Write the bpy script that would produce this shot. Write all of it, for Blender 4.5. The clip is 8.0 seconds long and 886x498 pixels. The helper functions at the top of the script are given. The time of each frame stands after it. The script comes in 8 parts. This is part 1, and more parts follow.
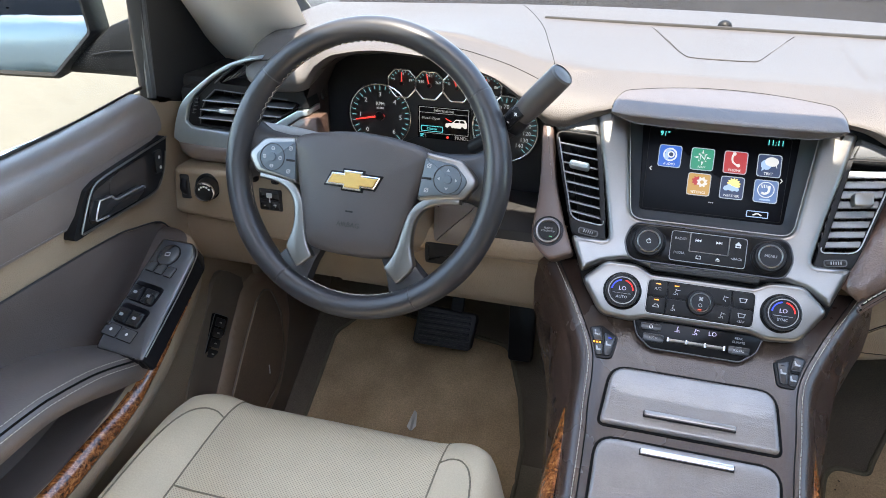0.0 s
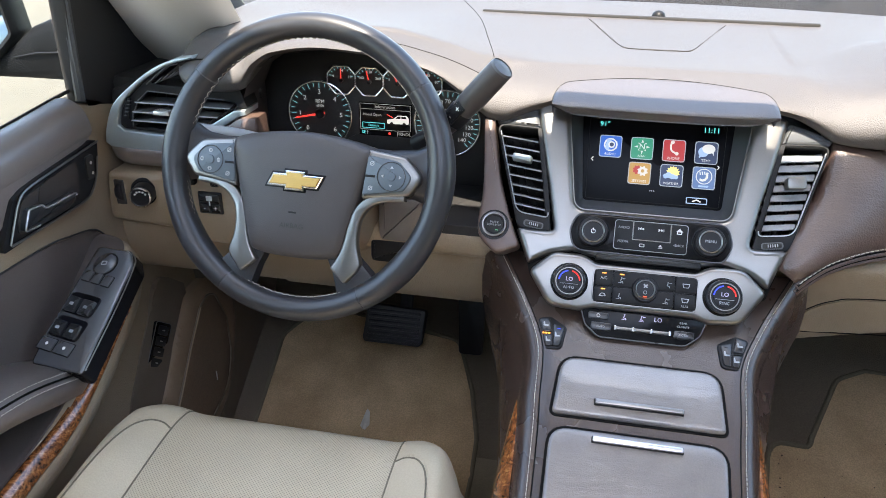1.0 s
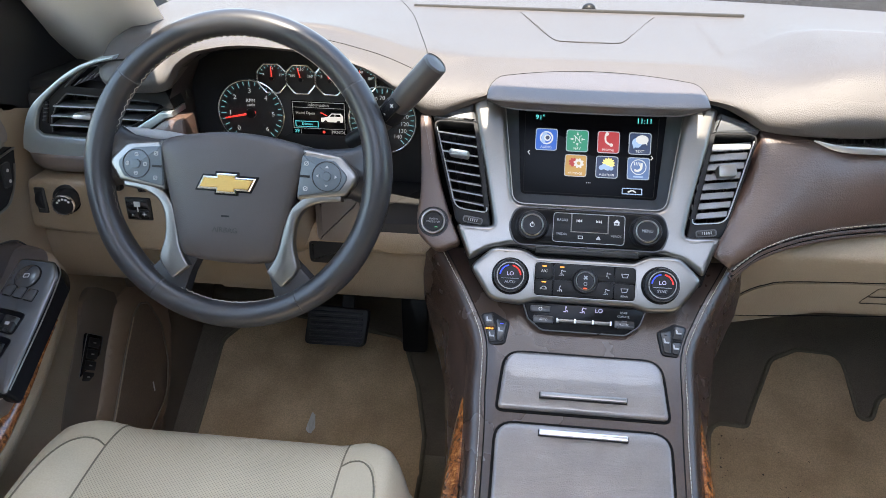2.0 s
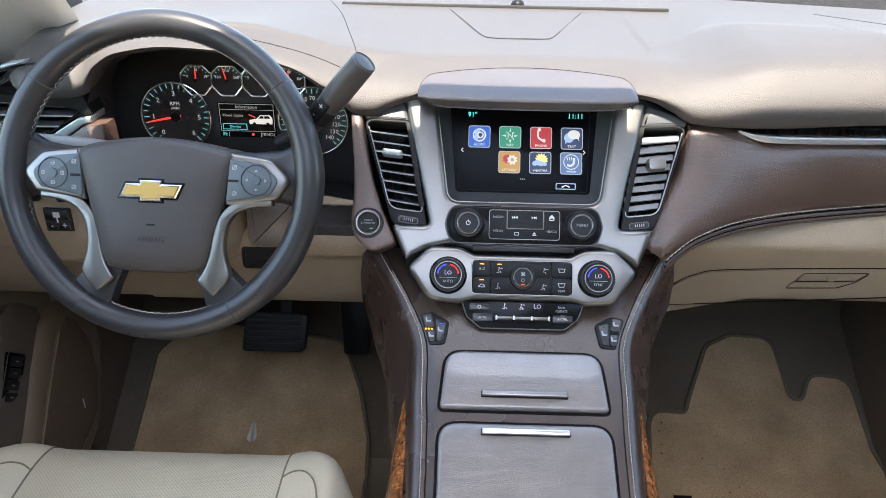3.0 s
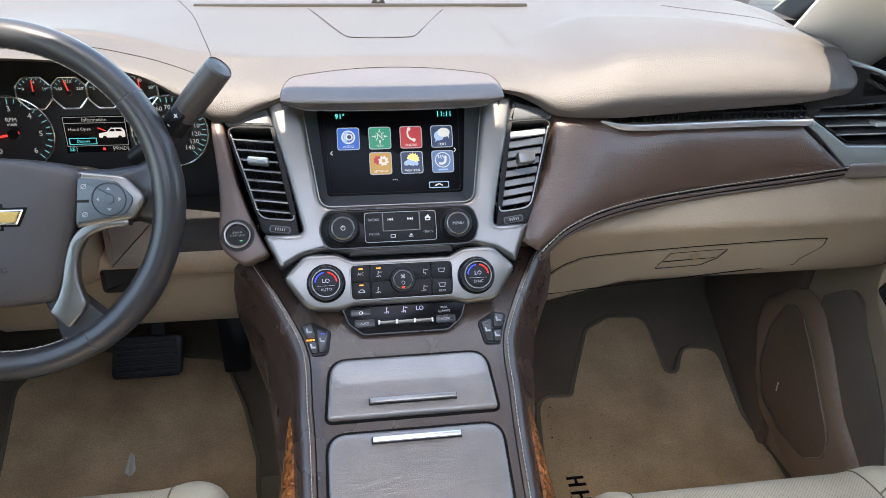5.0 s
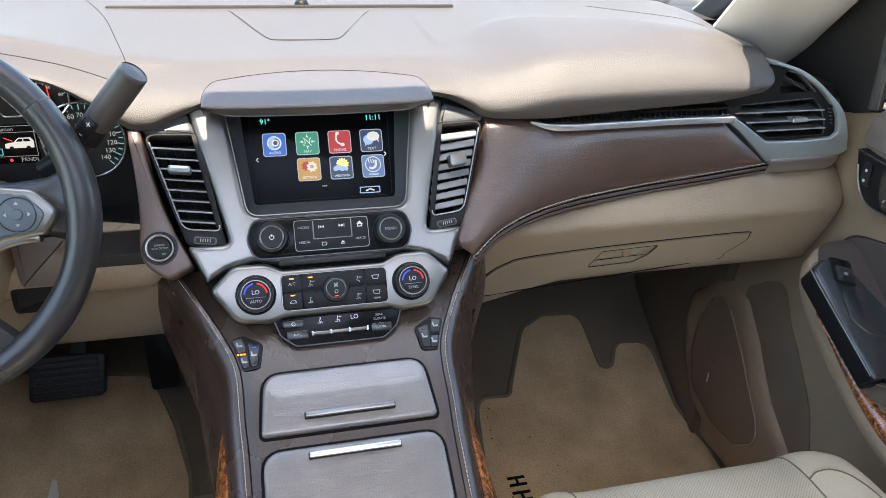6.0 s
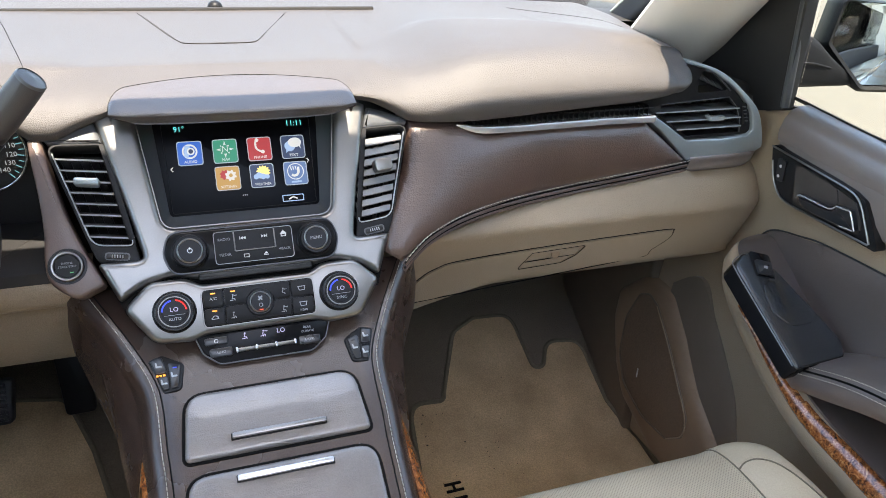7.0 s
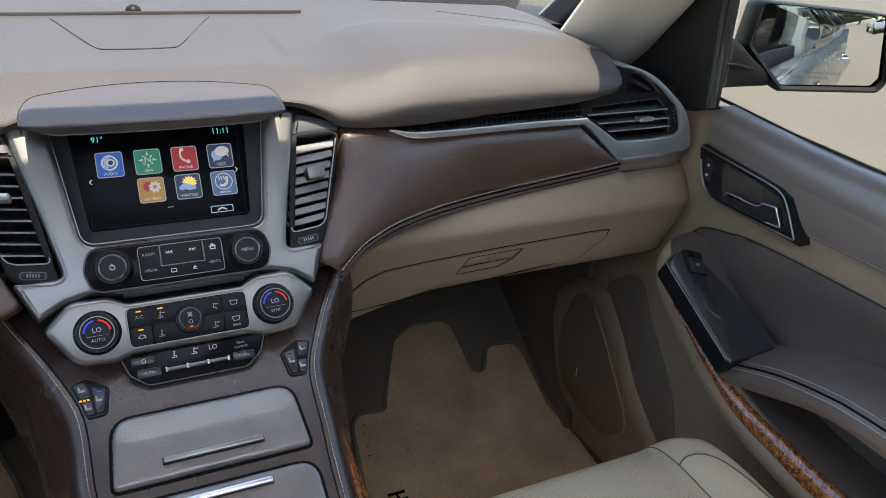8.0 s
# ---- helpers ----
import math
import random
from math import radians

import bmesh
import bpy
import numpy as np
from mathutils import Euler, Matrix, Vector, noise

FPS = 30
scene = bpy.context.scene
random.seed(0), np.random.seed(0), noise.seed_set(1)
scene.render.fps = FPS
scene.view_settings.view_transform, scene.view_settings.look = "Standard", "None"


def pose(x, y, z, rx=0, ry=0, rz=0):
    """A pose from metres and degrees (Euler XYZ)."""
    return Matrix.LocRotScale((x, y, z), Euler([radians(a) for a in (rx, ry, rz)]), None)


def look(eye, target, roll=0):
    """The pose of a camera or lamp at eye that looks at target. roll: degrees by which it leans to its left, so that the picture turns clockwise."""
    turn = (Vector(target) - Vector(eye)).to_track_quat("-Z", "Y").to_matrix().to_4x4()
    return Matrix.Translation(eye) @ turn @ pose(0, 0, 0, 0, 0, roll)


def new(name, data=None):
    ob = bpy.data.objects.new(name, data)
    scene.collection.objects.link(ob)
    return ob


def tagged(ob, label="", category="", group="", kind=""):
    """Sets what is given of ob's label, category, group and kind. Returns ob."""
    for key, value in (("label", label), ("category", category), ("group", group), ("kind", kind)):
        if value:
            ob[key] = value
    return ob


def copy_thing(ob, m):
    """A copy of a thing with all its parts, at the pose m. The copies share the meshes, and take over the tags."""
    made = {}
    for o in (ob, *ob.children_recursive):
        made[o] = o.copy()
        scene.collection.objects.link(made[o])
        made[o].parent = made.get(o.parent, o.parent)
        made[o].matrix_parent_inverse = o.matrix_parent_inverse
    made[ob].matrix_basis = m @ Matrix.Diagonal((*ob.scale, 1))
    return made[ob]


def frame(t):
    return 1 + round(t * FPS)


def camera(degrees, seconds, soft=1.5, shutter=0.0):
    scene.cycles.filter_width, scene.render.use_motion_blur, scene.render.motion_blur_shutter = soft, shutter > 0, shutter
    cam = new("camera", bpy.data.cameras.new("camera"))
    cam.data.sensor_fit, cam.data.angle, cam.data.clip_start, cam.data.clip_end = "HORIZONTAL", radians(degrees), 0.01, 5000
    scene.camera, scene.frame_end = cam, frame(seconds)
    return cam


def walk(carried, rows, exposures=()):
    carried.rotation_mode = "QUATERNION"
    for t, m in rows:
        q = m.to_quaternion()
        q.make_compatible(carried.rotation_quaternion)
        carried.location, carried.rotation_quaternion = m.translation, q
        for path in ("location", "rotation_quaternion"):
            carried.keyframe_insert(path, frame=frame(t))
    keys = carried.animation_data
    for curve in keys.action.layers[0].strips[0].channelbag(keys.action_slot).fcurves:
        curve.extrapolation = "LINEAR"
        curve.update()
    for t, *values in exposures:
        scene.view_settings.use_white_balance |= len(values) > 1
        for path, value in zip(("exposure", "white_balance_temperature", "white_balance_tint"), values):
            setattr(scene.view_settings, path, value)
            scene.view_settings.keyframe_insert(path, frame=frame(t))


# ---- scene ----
cam = camera(61.36, 8.0, soft=0.5)
PATH = [
    (0.0, pose(-0.0915, 0.0016, 1.0463, 64.05, -0.94, 15.76)),
    (0.5, pose(-0.0924, 0.0042, 1.0467, 63.90, -0.81, 13.49)),
    (1.0, pose(-0.0931, 0.0078, 1.0470, 63.65, -0.74, 11.11)),
    (1.5, pose(-0.0931, 0.0132, 1.0464, 63.47, -0.77, 8.66)),
    (3.0, pose(-0.0872, 0.0297, 1.0444, 63.22, -1.02, 1.24)),
    (3.5, pose(-0.0849, 0.0344, 1.0436, 63.26, -1.13, -1.25)),
    (4.0, pose(-0.0835, 0.0381, 1.0433, 63.27, -1.21, -3.72)),
    (4.5, pose(-0.0815, 0.0420, 1.0428, 63.24, -1.16, -6.18)),
    (6.0, pose(-0.0772, 0.0627, 1.0406, 63.46, -1.88, -14.09)),
    (6.5, pose(-0.0747, 0.0722, 1.0378, 63.64, -2.30, -16.96)),
    (7.0, pose(-0.0720, 0.0809, 1.0355, 63.93, -2.61, -19.85)),
    (7.5, pose(-0.0694, 0.0883, 1.0340, 64.23, -2.92, -22.61)),
    (8.0, pose(-0.0673, 0.0951, 1.0327, 64.46, -3.18, -25.01)),
]
EXPOSURES = [(0.0, 3.04, 7350, 10), (1.5, 2.96, 7400, 10), (4.0, 2.89, 7450, 10), (6.0, 2.87, 7600, 10), (7.65, 2.87, 7600, 10), (7.8, 2.62, 7550, 10), (8.0, 2.03, 7500, 10)]
from mathutils.bvhtree import BVHTree

walk(cam, PATH, EXPOSURES)

# ---- light ----
world = bpy.data.worlds.new("sky")
scene.world = world
world.use_nodes = True
wn = world.node_tree.nodes
sky = wn.new("ShaderNodeTexSky")
sky.sky_type = "NISHITA"
sky.sun_disc = False
SUN_EL, SUN_AZ = 67.0, 181.0      # elevation, and compass turn from +y towards +x
sky.sun_elevation = radians(SUN_EL)
sky.sun_rotation = radians(SUN_AZ)
wn["Background"].inputs[1].default_value = 0.15
world.node_tree.links.new(sky.outputs[0], wn["Background"].inputs[0])
sun = new("sun", bpy.data.lights.new("sun", "SUN"))
sun.data.energy = 2.0
sun.data.angle = radians(0.5)
sun.data.color = (1.0, 0.97, 0.93)
sun_dir = Vector((math.sin(radians(SUN_AZ)) * math.cos(radians(SUN_EL)), math.cos(radians(SUN_AZ)) * math.cos(radians(SUN_EL)), math.sin(radians(SUN_EL))))
sun.matrix_world = look(sun_dir * 20, (0, 0, 0))


# ---- materials ----
def material(name, color, rough=0.5, metal=0.0, vary=0.12, scale=9.0, fine=0.0, fine_scale=400.0, bump=0.0, cells=False, coat=0.0, spec=0.5, stain=None, wrinkle=0.0):
    """Principled surface: broad tone variation, fine speckle, and relief (cells: leather grain, else noise)."""
    m = bpy.data.materials.new(name)
    m.use_nodes = True
    n, l = m.node_tree.nodes, m.node_tree.links
    p = n["Principled BSDF"]
    p.inputs["Roughness"].default_value = rough
    p.inputs["Metallic"].default_value = metal
    p.inputs["Specular IOR Level"].default_value = spec
    p.inputs["Coat Weight"].default_value = coat
    p.inputs["Coat Roughness"].default_value = 0.08
    tc = n.new("ShaderNodeTexCoord")
    n1 = n.new("ShaderNodeTexNoise")
    n1.inputs["Scale"].default_value = scale
    n1.inputs["Detail"].default_value = 4
    l.new(tc.outputs["Object"], n1.inputs["Vector"])
    mix = n.new("ShaderNodeMix")
    mix.data_type = "RGBA"
    lo = [c * (1 - vary) for c in color]
    hi = [min(1, c * (1 + vary)) for c in color]
    if stain:
        lo = stain
    mix.inputs[6].default_value = (*lo, 1)
    mix.inputs[7].default_value = (*hi, 1)
    ramp = n.new("ShaderNodeMapRange")
    ramp.inputs["From Min"].default_value = 0.3
    ramp.inputs["From Max"].default_value = 0.7
    l.new(n1.outputs["Fac"], ramp.inputs["Value"])
    l.new(ramp.outputs[0], mix.inputs[0])
    out = mix.outputs[2]
    if fine:
        n2 = n.new("ShaderNodeTexNoise")
        n2.inputs["Scale"].default_value = fine_scale
        n2.inputs["Detail"].default_value = 2
        l.new(tc.outputs["Object"], n2.inputs["Vector"])
        mul = n.new("ShaderNodeMix")
        mul.data_type = "RGBA"
        mul.blend_type = "MULTIPLY"
        mul.inputs[0].default_value = 1.0
        r2 = n.new("ShaderNodeMapRange")
        r2.inputs["From Min"].default_value = 0.3
        r2.inputs["From Max"].default_value = 0.7
        r2.inputs["To Min"].default_value = 1 - fine
        r2.inputs["To Max"].default_value = 1 + fine
        l.new(n2.outputs["Fac"], r2.inputs["Value"])
        l.new(out, mul.inputs[6])
        l.new(r2.outputs[0], mul.inputs[7])
        out = mul.outputs[2]
    l.new(out, p.inputs["Base Color"])
    rr = n.new("ShaderNodeMapRange")
    rv = 0.07 if rough > 0.4 else rough * 0.12
    rr.inputs["To Min"].default_value = max(0.01, rough - rv)
    rr.inputs["To Max"].default_value = min(1, rough + rv)
    l.new(n1.outputs["Fac"], rr.inputs["Value"])
    l.new(rr.outputs[0], p.inputs["Roughness"])
    if bump:
        b = n.new("ShaderNodeBump")
        b.inputs["Strength"].default_value = bump
        b.inputs["Distance"].default_value = 0.001
        if cells:
            t = n.new("ShaderNodeTexVoronoi")
            t.inputs["Scale"].default_value = fine_scale
            l.new(tc.outputs["Object"], t.inputs["Vector"])
            height = t.outputs["Distance"]
            if wrinkle:
                w = n.new("ShaderNodeTexNoise")
                w.inputs["Scale"].default_value = 55
                w.inputs["Detail"].default_value = 5
                w.inputs["Distortion"].default_value = 1.2
                mp = n.new("ShaderNodeMapping")
                mp.inputs["Scale"].default_value = (0.28, 1.2, 2.0)
                l.new(tc.outputs["Object"], mp.inputs["Vector"])
                l.new(mp.outputs[0], w.inputs["Vector"])
                add = n.new("ShaderNodeMath")
                add.operation = "MULTIPLY_ADD"
                add.inputs[1].default_value = wrinkle
                l.new(w.outputs["Fac"], add.inputs[0])
                l.new(height, add.inputs[2])
                height = add.outputs[0]
        else:
            t = n.new("ShaderNodeTexNoise")
            t.inputs["Scale"].default_value = fine_scale
            t.inputs["Detail"].default_value = 3
            l.new(tc.outputs["Object"], t.inputs["Vector"])
            height = t.outputs["Fac"]
        l.new(height, b.inputs["Height"])
        l.new(b.outputs[0], p.inputs["Normal"])
    return m


def glow(name, color, strength):
    m = bpy.data.materials.new(name)
    m.use_nodes = True
    p = m.node_tree.nodes["Principled BSDF"]
    p.inputs["Base Color"].default_value = (*[c * 0.3 for c in color], 1)
    p.inputs["Roughness"].default_value = 0.3
    p.inputs["Emission Color"].default_value = (*color, 1)
    p.inputs["Emission Strength"].default_value = strength * 0.21
    return m


def glass(name, tint=(0.93, 0.96, 0.95)):
    m = bpy.data.materials.new(name)
    m.use_nodes = True
    n, l = m.node_tree.nodes, m.node_tree.links
    n.remove(n["Principled BSDF"])
    tr, gl, fr, mx = (n.new("ShaderNodeBsdfTransparent"), n.new("ShaderNodeBsdfGlossy"), n.new("ShaderNodeFresnel"), n.new("ShaderNodeMixShader"))
    tr.inputs[0].default_value = (*tint, 1)
    gl.inputs["Roughness"].default_value = 0.01
    fr.inputs["IOR"].default_value = 1.18
    l.new(fr.outputs[0], mx.inputs[0])
    l.new(tr.outputs[0], mx.inputs[1])
    l.new(gl.outputs[0], mx.inputs[2])
    l.new(mx.outputs[0], n["Material Output"].inputs[0])
    return m


def wood_material():
    m = material("burl_wood", (0.26, 0.09, 0.03), 0.25, coat=1.0)
    n, l = m.node_tree.nodes, m.node_tree.links
    p = n["Principled BSDF"]
    tc = n.new("ShaderNodeTexCoord")
    a = n.new("ShaderNodeTexNoise")
    a.inputs["Scale"].default_value = 130
    a.inputs["Detail"].default_value = 6
    a.inputs["Distortion"].default_value = 2.5
    w = n.new("ShaderNodeTexNoise")
    w.inputs["Scale"].default_value = 38
    w.inputs["Detail"].default_value = 3
    w.inputs["Distortion"].default_value = 4
    l.new(tc.outputs["Object"], a.inputs["Vector"])
    l.new(tc.outputs["Object"], w.inputs["Vector"])
    add = n.new("ShaderNodeMath")
    add.operation = "MULTIPLY"
    l.new(a.outputs["Fac"], add.inputs[0])
    l.new(w.outputs["Fac"], add.inputs[1])
    r = n.new("ShaderNodeValToRGB")
    r.color_ramp.elements[0].color = (0.06, 0.020, 0.010, 1)
    r.color_ramp.elements[1].color = (0.58, 0.25, 0.085, 1)
    r.color_ramp.elements[0].position = 0.14
    r.color_ramp.elements[1].position = 0.42
    e = r.color_ramp.elements.new(0.28)
    e.color = (0.33, 0.11, 0.034, 1)
    l.new(add.outputs[0], r.inputs[0])
    l.new(r.outputs[0], p.inputs["Base Color"])
    return m


def perforated(base):
    """Seat leather with rows of small punched holes."""
    m = base.copy()
    m.name = "perforated_leather"
    n, l = m.node_tree.nodes, m.node_tree.links
    p = n["Principled BSDF"]
    old = p.inputs["Base Color"].links[0].from_socket
    tc = n.new("ShaderNodeTexCoord")
    mp = n.new("ShaderNodeMapping")
    mp.inputs["Rotation"].default_value = (0, 0, radians(45))
    v = n.new("ShaderNodeTexVoronoi")
    v.voronoi_dimensions = "2D"
    v.inputs["Scale"].default_value = 340
    v.inputs["Randomness"].default_value = 0.0
    r = n.new("ShaderNodeMapRange")
    r.inputs["From Min"].default_value = 0.18
    r.inputs["From Max"].default_value = 0.3
    r.inputs["To Min"].default_value = 0.55
    l.new(tc.outputs["Object"], mp.inputs["Vector"])
    l.new(mp.outputs[0], v.inputs["Vector"])
    l.new(v.outputs["Distance"], r.inputs["Value"])
    mul = n.new("ShaderNodeMix")
    mul.data_type = "RGBA"
    mul.blend_type = "MULTIPLY"
    mul.inputs[0].default_value = 1.0
    l.new(old, mul.inputs[6])
    l.new(r.outputs[0], mul.inputs[7])
    l.new(mul.outputs[2], p.inputs["Base Color"])
    b = n.new("ShaderNodeBump")
    b.inputs["Strength"].default_value = 0.6
    b.inputs["Distance"].default_value = 0.001
    l.new(r.outputs[0], b.inputs["Height"])
    l.new(b.outputs[0], p.inputs["Normal"])
    return m


DASH = material("dash_vinyl", (0.088, 0.0785, 0.0735), 0.54, vary=0.06, scale=5, fine=0.08, fine_scale=800, bump=0.34, cells=True, spec=0.5, wrinkle=1.0)
BROWN = material("cocoa_leather", (0.108, 0.066, 0.051), 0.33, vary=0.14, scale=14, fine=0.08, fine_scale=520, bump=0.32, cells=True, wrinkle=2.2, spec=0.9, coat=0.2)
COCOA = material("cocoa_vinyl", (0.195, 0.158, 0.142), 0.35, vary=0.1, scale=10, fine=0.08, fine_scale=900, bump=0.15, cells=True, spec=1.0, wrinkle=0.35, coat=0.2)
CONSOLE = material("console_leather", (0.056, 0.035, 0.027), 0.27, vary=0.15, scale=14, fine=0.1, fine_scale=900, bump=0.2, cells=True, wrinkle=1.6, spec=0.75, coat=0.15)
LIDS = material("lid_leather", (0.195, 0.172, 0.160), 0.23, vary=0.12, scale=18, fine=0.06, fine_scale=700, bump=0.24, cells=True, wrinkle=4.2, spec=1.0, coat=1.0)
BEIGE = material("dune_vinyl", (0.36, 0.272, 0.185), 0.45, vary=0.07, scale=7, fine=0.09, fine_scale=600, bump=0.4, cells=True)
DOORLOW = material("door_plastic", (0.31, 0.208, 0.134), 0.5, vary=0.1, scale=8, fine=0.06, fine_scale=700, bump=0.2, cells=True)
PILLAR = material("pillar_cloth", (0.72, 0.65, 0.56), 0.8, vary=0.05, scale=6, fine=0.08, fine_scale=900, bump=0.2)
SEAT = material("seat_leather", (0.52, 0.44, 0.315), 0.42, vary=0.07, scale=9, fine=0.05, fine_scale=500, bump=0.25, cells=True, wrinkle=1.5)
PERF = perforated(SEAT)
SILVER = material("satin_silver", (0.278, 0.269, 0.256), 0.33, metal=0.95, vary=0.04, scale=12, fine=0.05, fine_scale=900)
VENTSILVER = material("vent_silver", (0.44, 0.50, 0.51), 0.34, metal=0.5, vary=0.04, scale=12, fine=0.05, fine_scale=900)
CHROME = material("chrome", (0.85, 0.85, 0.86), 0.10, metal=1.0, vary=0.03)
BLACK = material("black_plastic", (0.016, 0.016, 0.017), 0.42, vary=0.15, scale=20, fine=0.1, fine_scale=800, bump=0.1, spec=0.22)
SOFTBLACK = material("matte_black", (0.034, 0.032, 0.031), 0.65, vary=0.15, scale=12, fine=0.12, fine_scale=700, bump=0.2)
GLOSSBLACK = material("piano_black", (0.011, 0.011, 0.012), 0.22, vary=0.1, spec=0.15)
SCREEN = material("screen_glass", (0.006, 0.006, 0.008), 0.30, vary=0.05, spec=0.12)
HOODV = material("hood_vinyl", (0.098, 0.083, 0.076), 0.38, vary=0.07, scale=8, fine=0.08, fine_scale=700, bump=0.3, cells=True, spec=0.9)
GREYCAP = material("grey_cap", (0.105, 0.110, 0.116), 0.42, vary=0.05, fine=0.05, fine_scale=900)
BRIGHT = material("bright_trim", (0.78, 0.78, 0.79), 0.22, metal=0.7, vary=0.03)
# pod black lightened for the driver's door, its reflected sky put into the colour
PODSHEEN = material("pod_black_sheen", (0.070, 0.074, 0.080), 0.22, spec=1.0, coat=1.0, vary=0.06, fine=0.05, fine_scale=900)
INSERT = material("insert_leather", (0.105, 0.082, 0.071), 0.36, vary=0.12, scale=10, fine=0.06, fine_scale=600, bump=0.25, cells=True, spec=0.8, wrinkle=0.8)
GRILLE = material("speaker_mesh", (0.21, 0.14, 0.092), 0.6, vary=0.08, scale=8, fine=0.16, fine_scale=380, bump=0.3)
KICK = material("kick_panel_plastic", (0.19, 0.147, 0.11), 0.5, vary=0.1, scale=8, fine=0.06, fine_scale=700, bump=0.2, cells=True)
DARKSATIN = material("dark_satin_switch", (0.020, 0.022, 0.025), 0.28, spec=0.6, coat=0.1, vary=0.08, fine=0.06, fine_scale=900)
SLAT = material("vent_slat", (0.09, 0.092, 0.095), 0.38, vary=0.06, fine=0.05, fine_scale=900)
WHEELSKIN = material("wheel_leather", (0.032, 0.031, 0.033), 0.36, vary=0.12, scale=22, fine=0.05, fine_scale=900, bump=0.05, cells=True, spec=0.6, coat=0.06)
HUB = material("airbag_vinyl", (0.066, 0.058, 0.056), 0.42, vary=0.08, scale=10, fine=0.06, fine_scale=1000, bump=0.16, cells=True, spec=0.45)
PADBLUE = material("switch_bluegrey", (0.10, 0.125, 0.145), 0.4, vary=0.06, fine=0.05, fine_scale=900)
RECESS = material("recess_satin", (0.055, 0.060, 0.068), 0.36, spec=0.9, vary=0.05, fine=0.05, fine_scale=900)
TRIMBROWN = material("cocoa_trim", (0.140, 0.094, 0.077), 0.34, vary=0.08, scale=12, fine=0.07, fine_scale=700, bump=0.15, cells=True, spec=0.7)
ARMREST = material("armrest_vinyl", (0.135, 0.112, 0.102), 0.36, vary=0.1, scale=10, fine=0.08, fine_scale=600, bump=0.22, cells=True, spec=0.8, wrinkle=0.35, coat=0.15)
CUPDARK = material("handle_cup_gloss", (0.048, 0.042, 0.040), 0.25, vary=0.1, spec=0.7, coat=0.3)
PODBLACK = material("pod_gloss_black", (0.022, 0.024, 0.027), 0.24, spec=0.9, coat=0.3, vary=0.06, fine=0.05, fine_scale=900)
WOOD = wood_material()
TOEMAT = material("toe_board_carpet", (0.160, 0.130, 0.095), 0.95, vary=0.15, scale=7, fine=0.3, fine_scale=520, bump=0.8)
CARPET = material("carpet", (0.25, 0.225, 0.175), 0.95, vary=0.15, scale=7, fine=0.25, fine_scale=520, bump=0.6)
MAT = material("mat_carpet", (0.60, 0.440, 0.268), 0.95, vary=0.12, scale=10, fine=0.17, fine_scale=380, bump=0.6, stain=(0.43, 0.308, 0.182))
MATEDGE = material("mat_binding", (0.185, 0.158, 0.112), 0.85, vary=0.1, fine=0.2, fine_scale=600, bump=0.5)
RUBBER = material("pedal_rubber", (0.030, 0.030, 0.031), 0.5, vary=0.2, scale=25, fine=0.15, fine_scale=500, bump=0.2)
THREAD = material("thread", (0.52, 0.48, 0.41), 0.7, vary=0.08)
DARKSEAM = material("seam_shadow_gap", (0.008, 0.0075, 0.007), 0.8, spec=0.1)
GOLD = material("gold_badge", (0.62, 0.40, 0.12), 0.5, metal=0.3, vary=0.06, fine=0.1, fine_scale=700)
WHITEINK = material("white_ink", (0.72, 0.72, 0.70), 0.5)
GREYINK = material("grey_ink", (0.40, 0.41, 0.42), 0.5)
DIMINK = material("moulded_ink", (0.12, 0.115, 0.11), 0.5)
PAPER = material("paper", (0.75, 0.74, 0.70), 0.8)
GLASS = glass("window_glass")
PRIVACY = glass("privacy_glass", (0.10, 0.11, 0.11))
MIRRORBLACK = material("mirror_black_plastic", (0.010, 0.010, 0.011), 0.55, vary=0.15, scale=20, fine=0.1, fine_scale=600, bump=0.1, spec=0.1)
MIRROR = material("mirror_silvering", (0.85, 0.86, 0.87), 0.01, metal=1.0, vary=0.0)
CONCRETE = material("concrete", (0.122, 0.102, 0.073), 0.9, vary=0.08, scale=0.8, fine=0.1, fine_scale=25, bump=0.2)
BODY = material("body_paint", (0.085, 0.105, 0.12), 0.28, metal=0.5, coat=0.5, vary=0.03)
# lit copy of the slat grey: light on the right vent's louvres
LITSLAT = material("lit_vent_slat", (0.27, 0.277, 0.285), 0.40, vary=0.05, fine=0.05, fine_scale=900)
DARKBODY = material("dark_body_paint", (0.025, 0.03, 0.035), 0.3, coat=0.5, vary=0.1)
HEADLINER = material("headliner", (0.82, 0.74, 0.62), 0.9, vary=0.05, fine=0.1, fine_scale=800, bump=0.3)


# ---- building tools ----
def thing(name, loc, label, category, group="", kind=""):
    e = new(name)
    e.empty_display_size = 0.05
    e.location = loc
    return tagged(e, label, category, group, kind)


def solid(bm, name, mat, sharp=40):
    me = bpy.data.meshes.new(name)
    bmesh.ops.recalc_face_normals(bm, faces=bm.faces)
    bm.to_mesh(me)
    bm.free()
    me.materials.append(mat)
    me.shade_smooth()
    me.set_sharp_from_angle(angle=radians(sharp))
    return me


def part(name, bm, mat, parent=None, label="", sharp=40):
    """Links a bmesh, modelled in world metres, as one mesh object, under a thing or under a part."""
    ob = new(name, solid(bm, name, mat, sharp))
    if parent is not None:
        ob.parent = parent
        if parent.type == "EMPTY":
            ob.matrix_parent_inverse = Matrix.Translation(parent.location).inverted()
    if label:
        tagged(ob, label)
    return ob


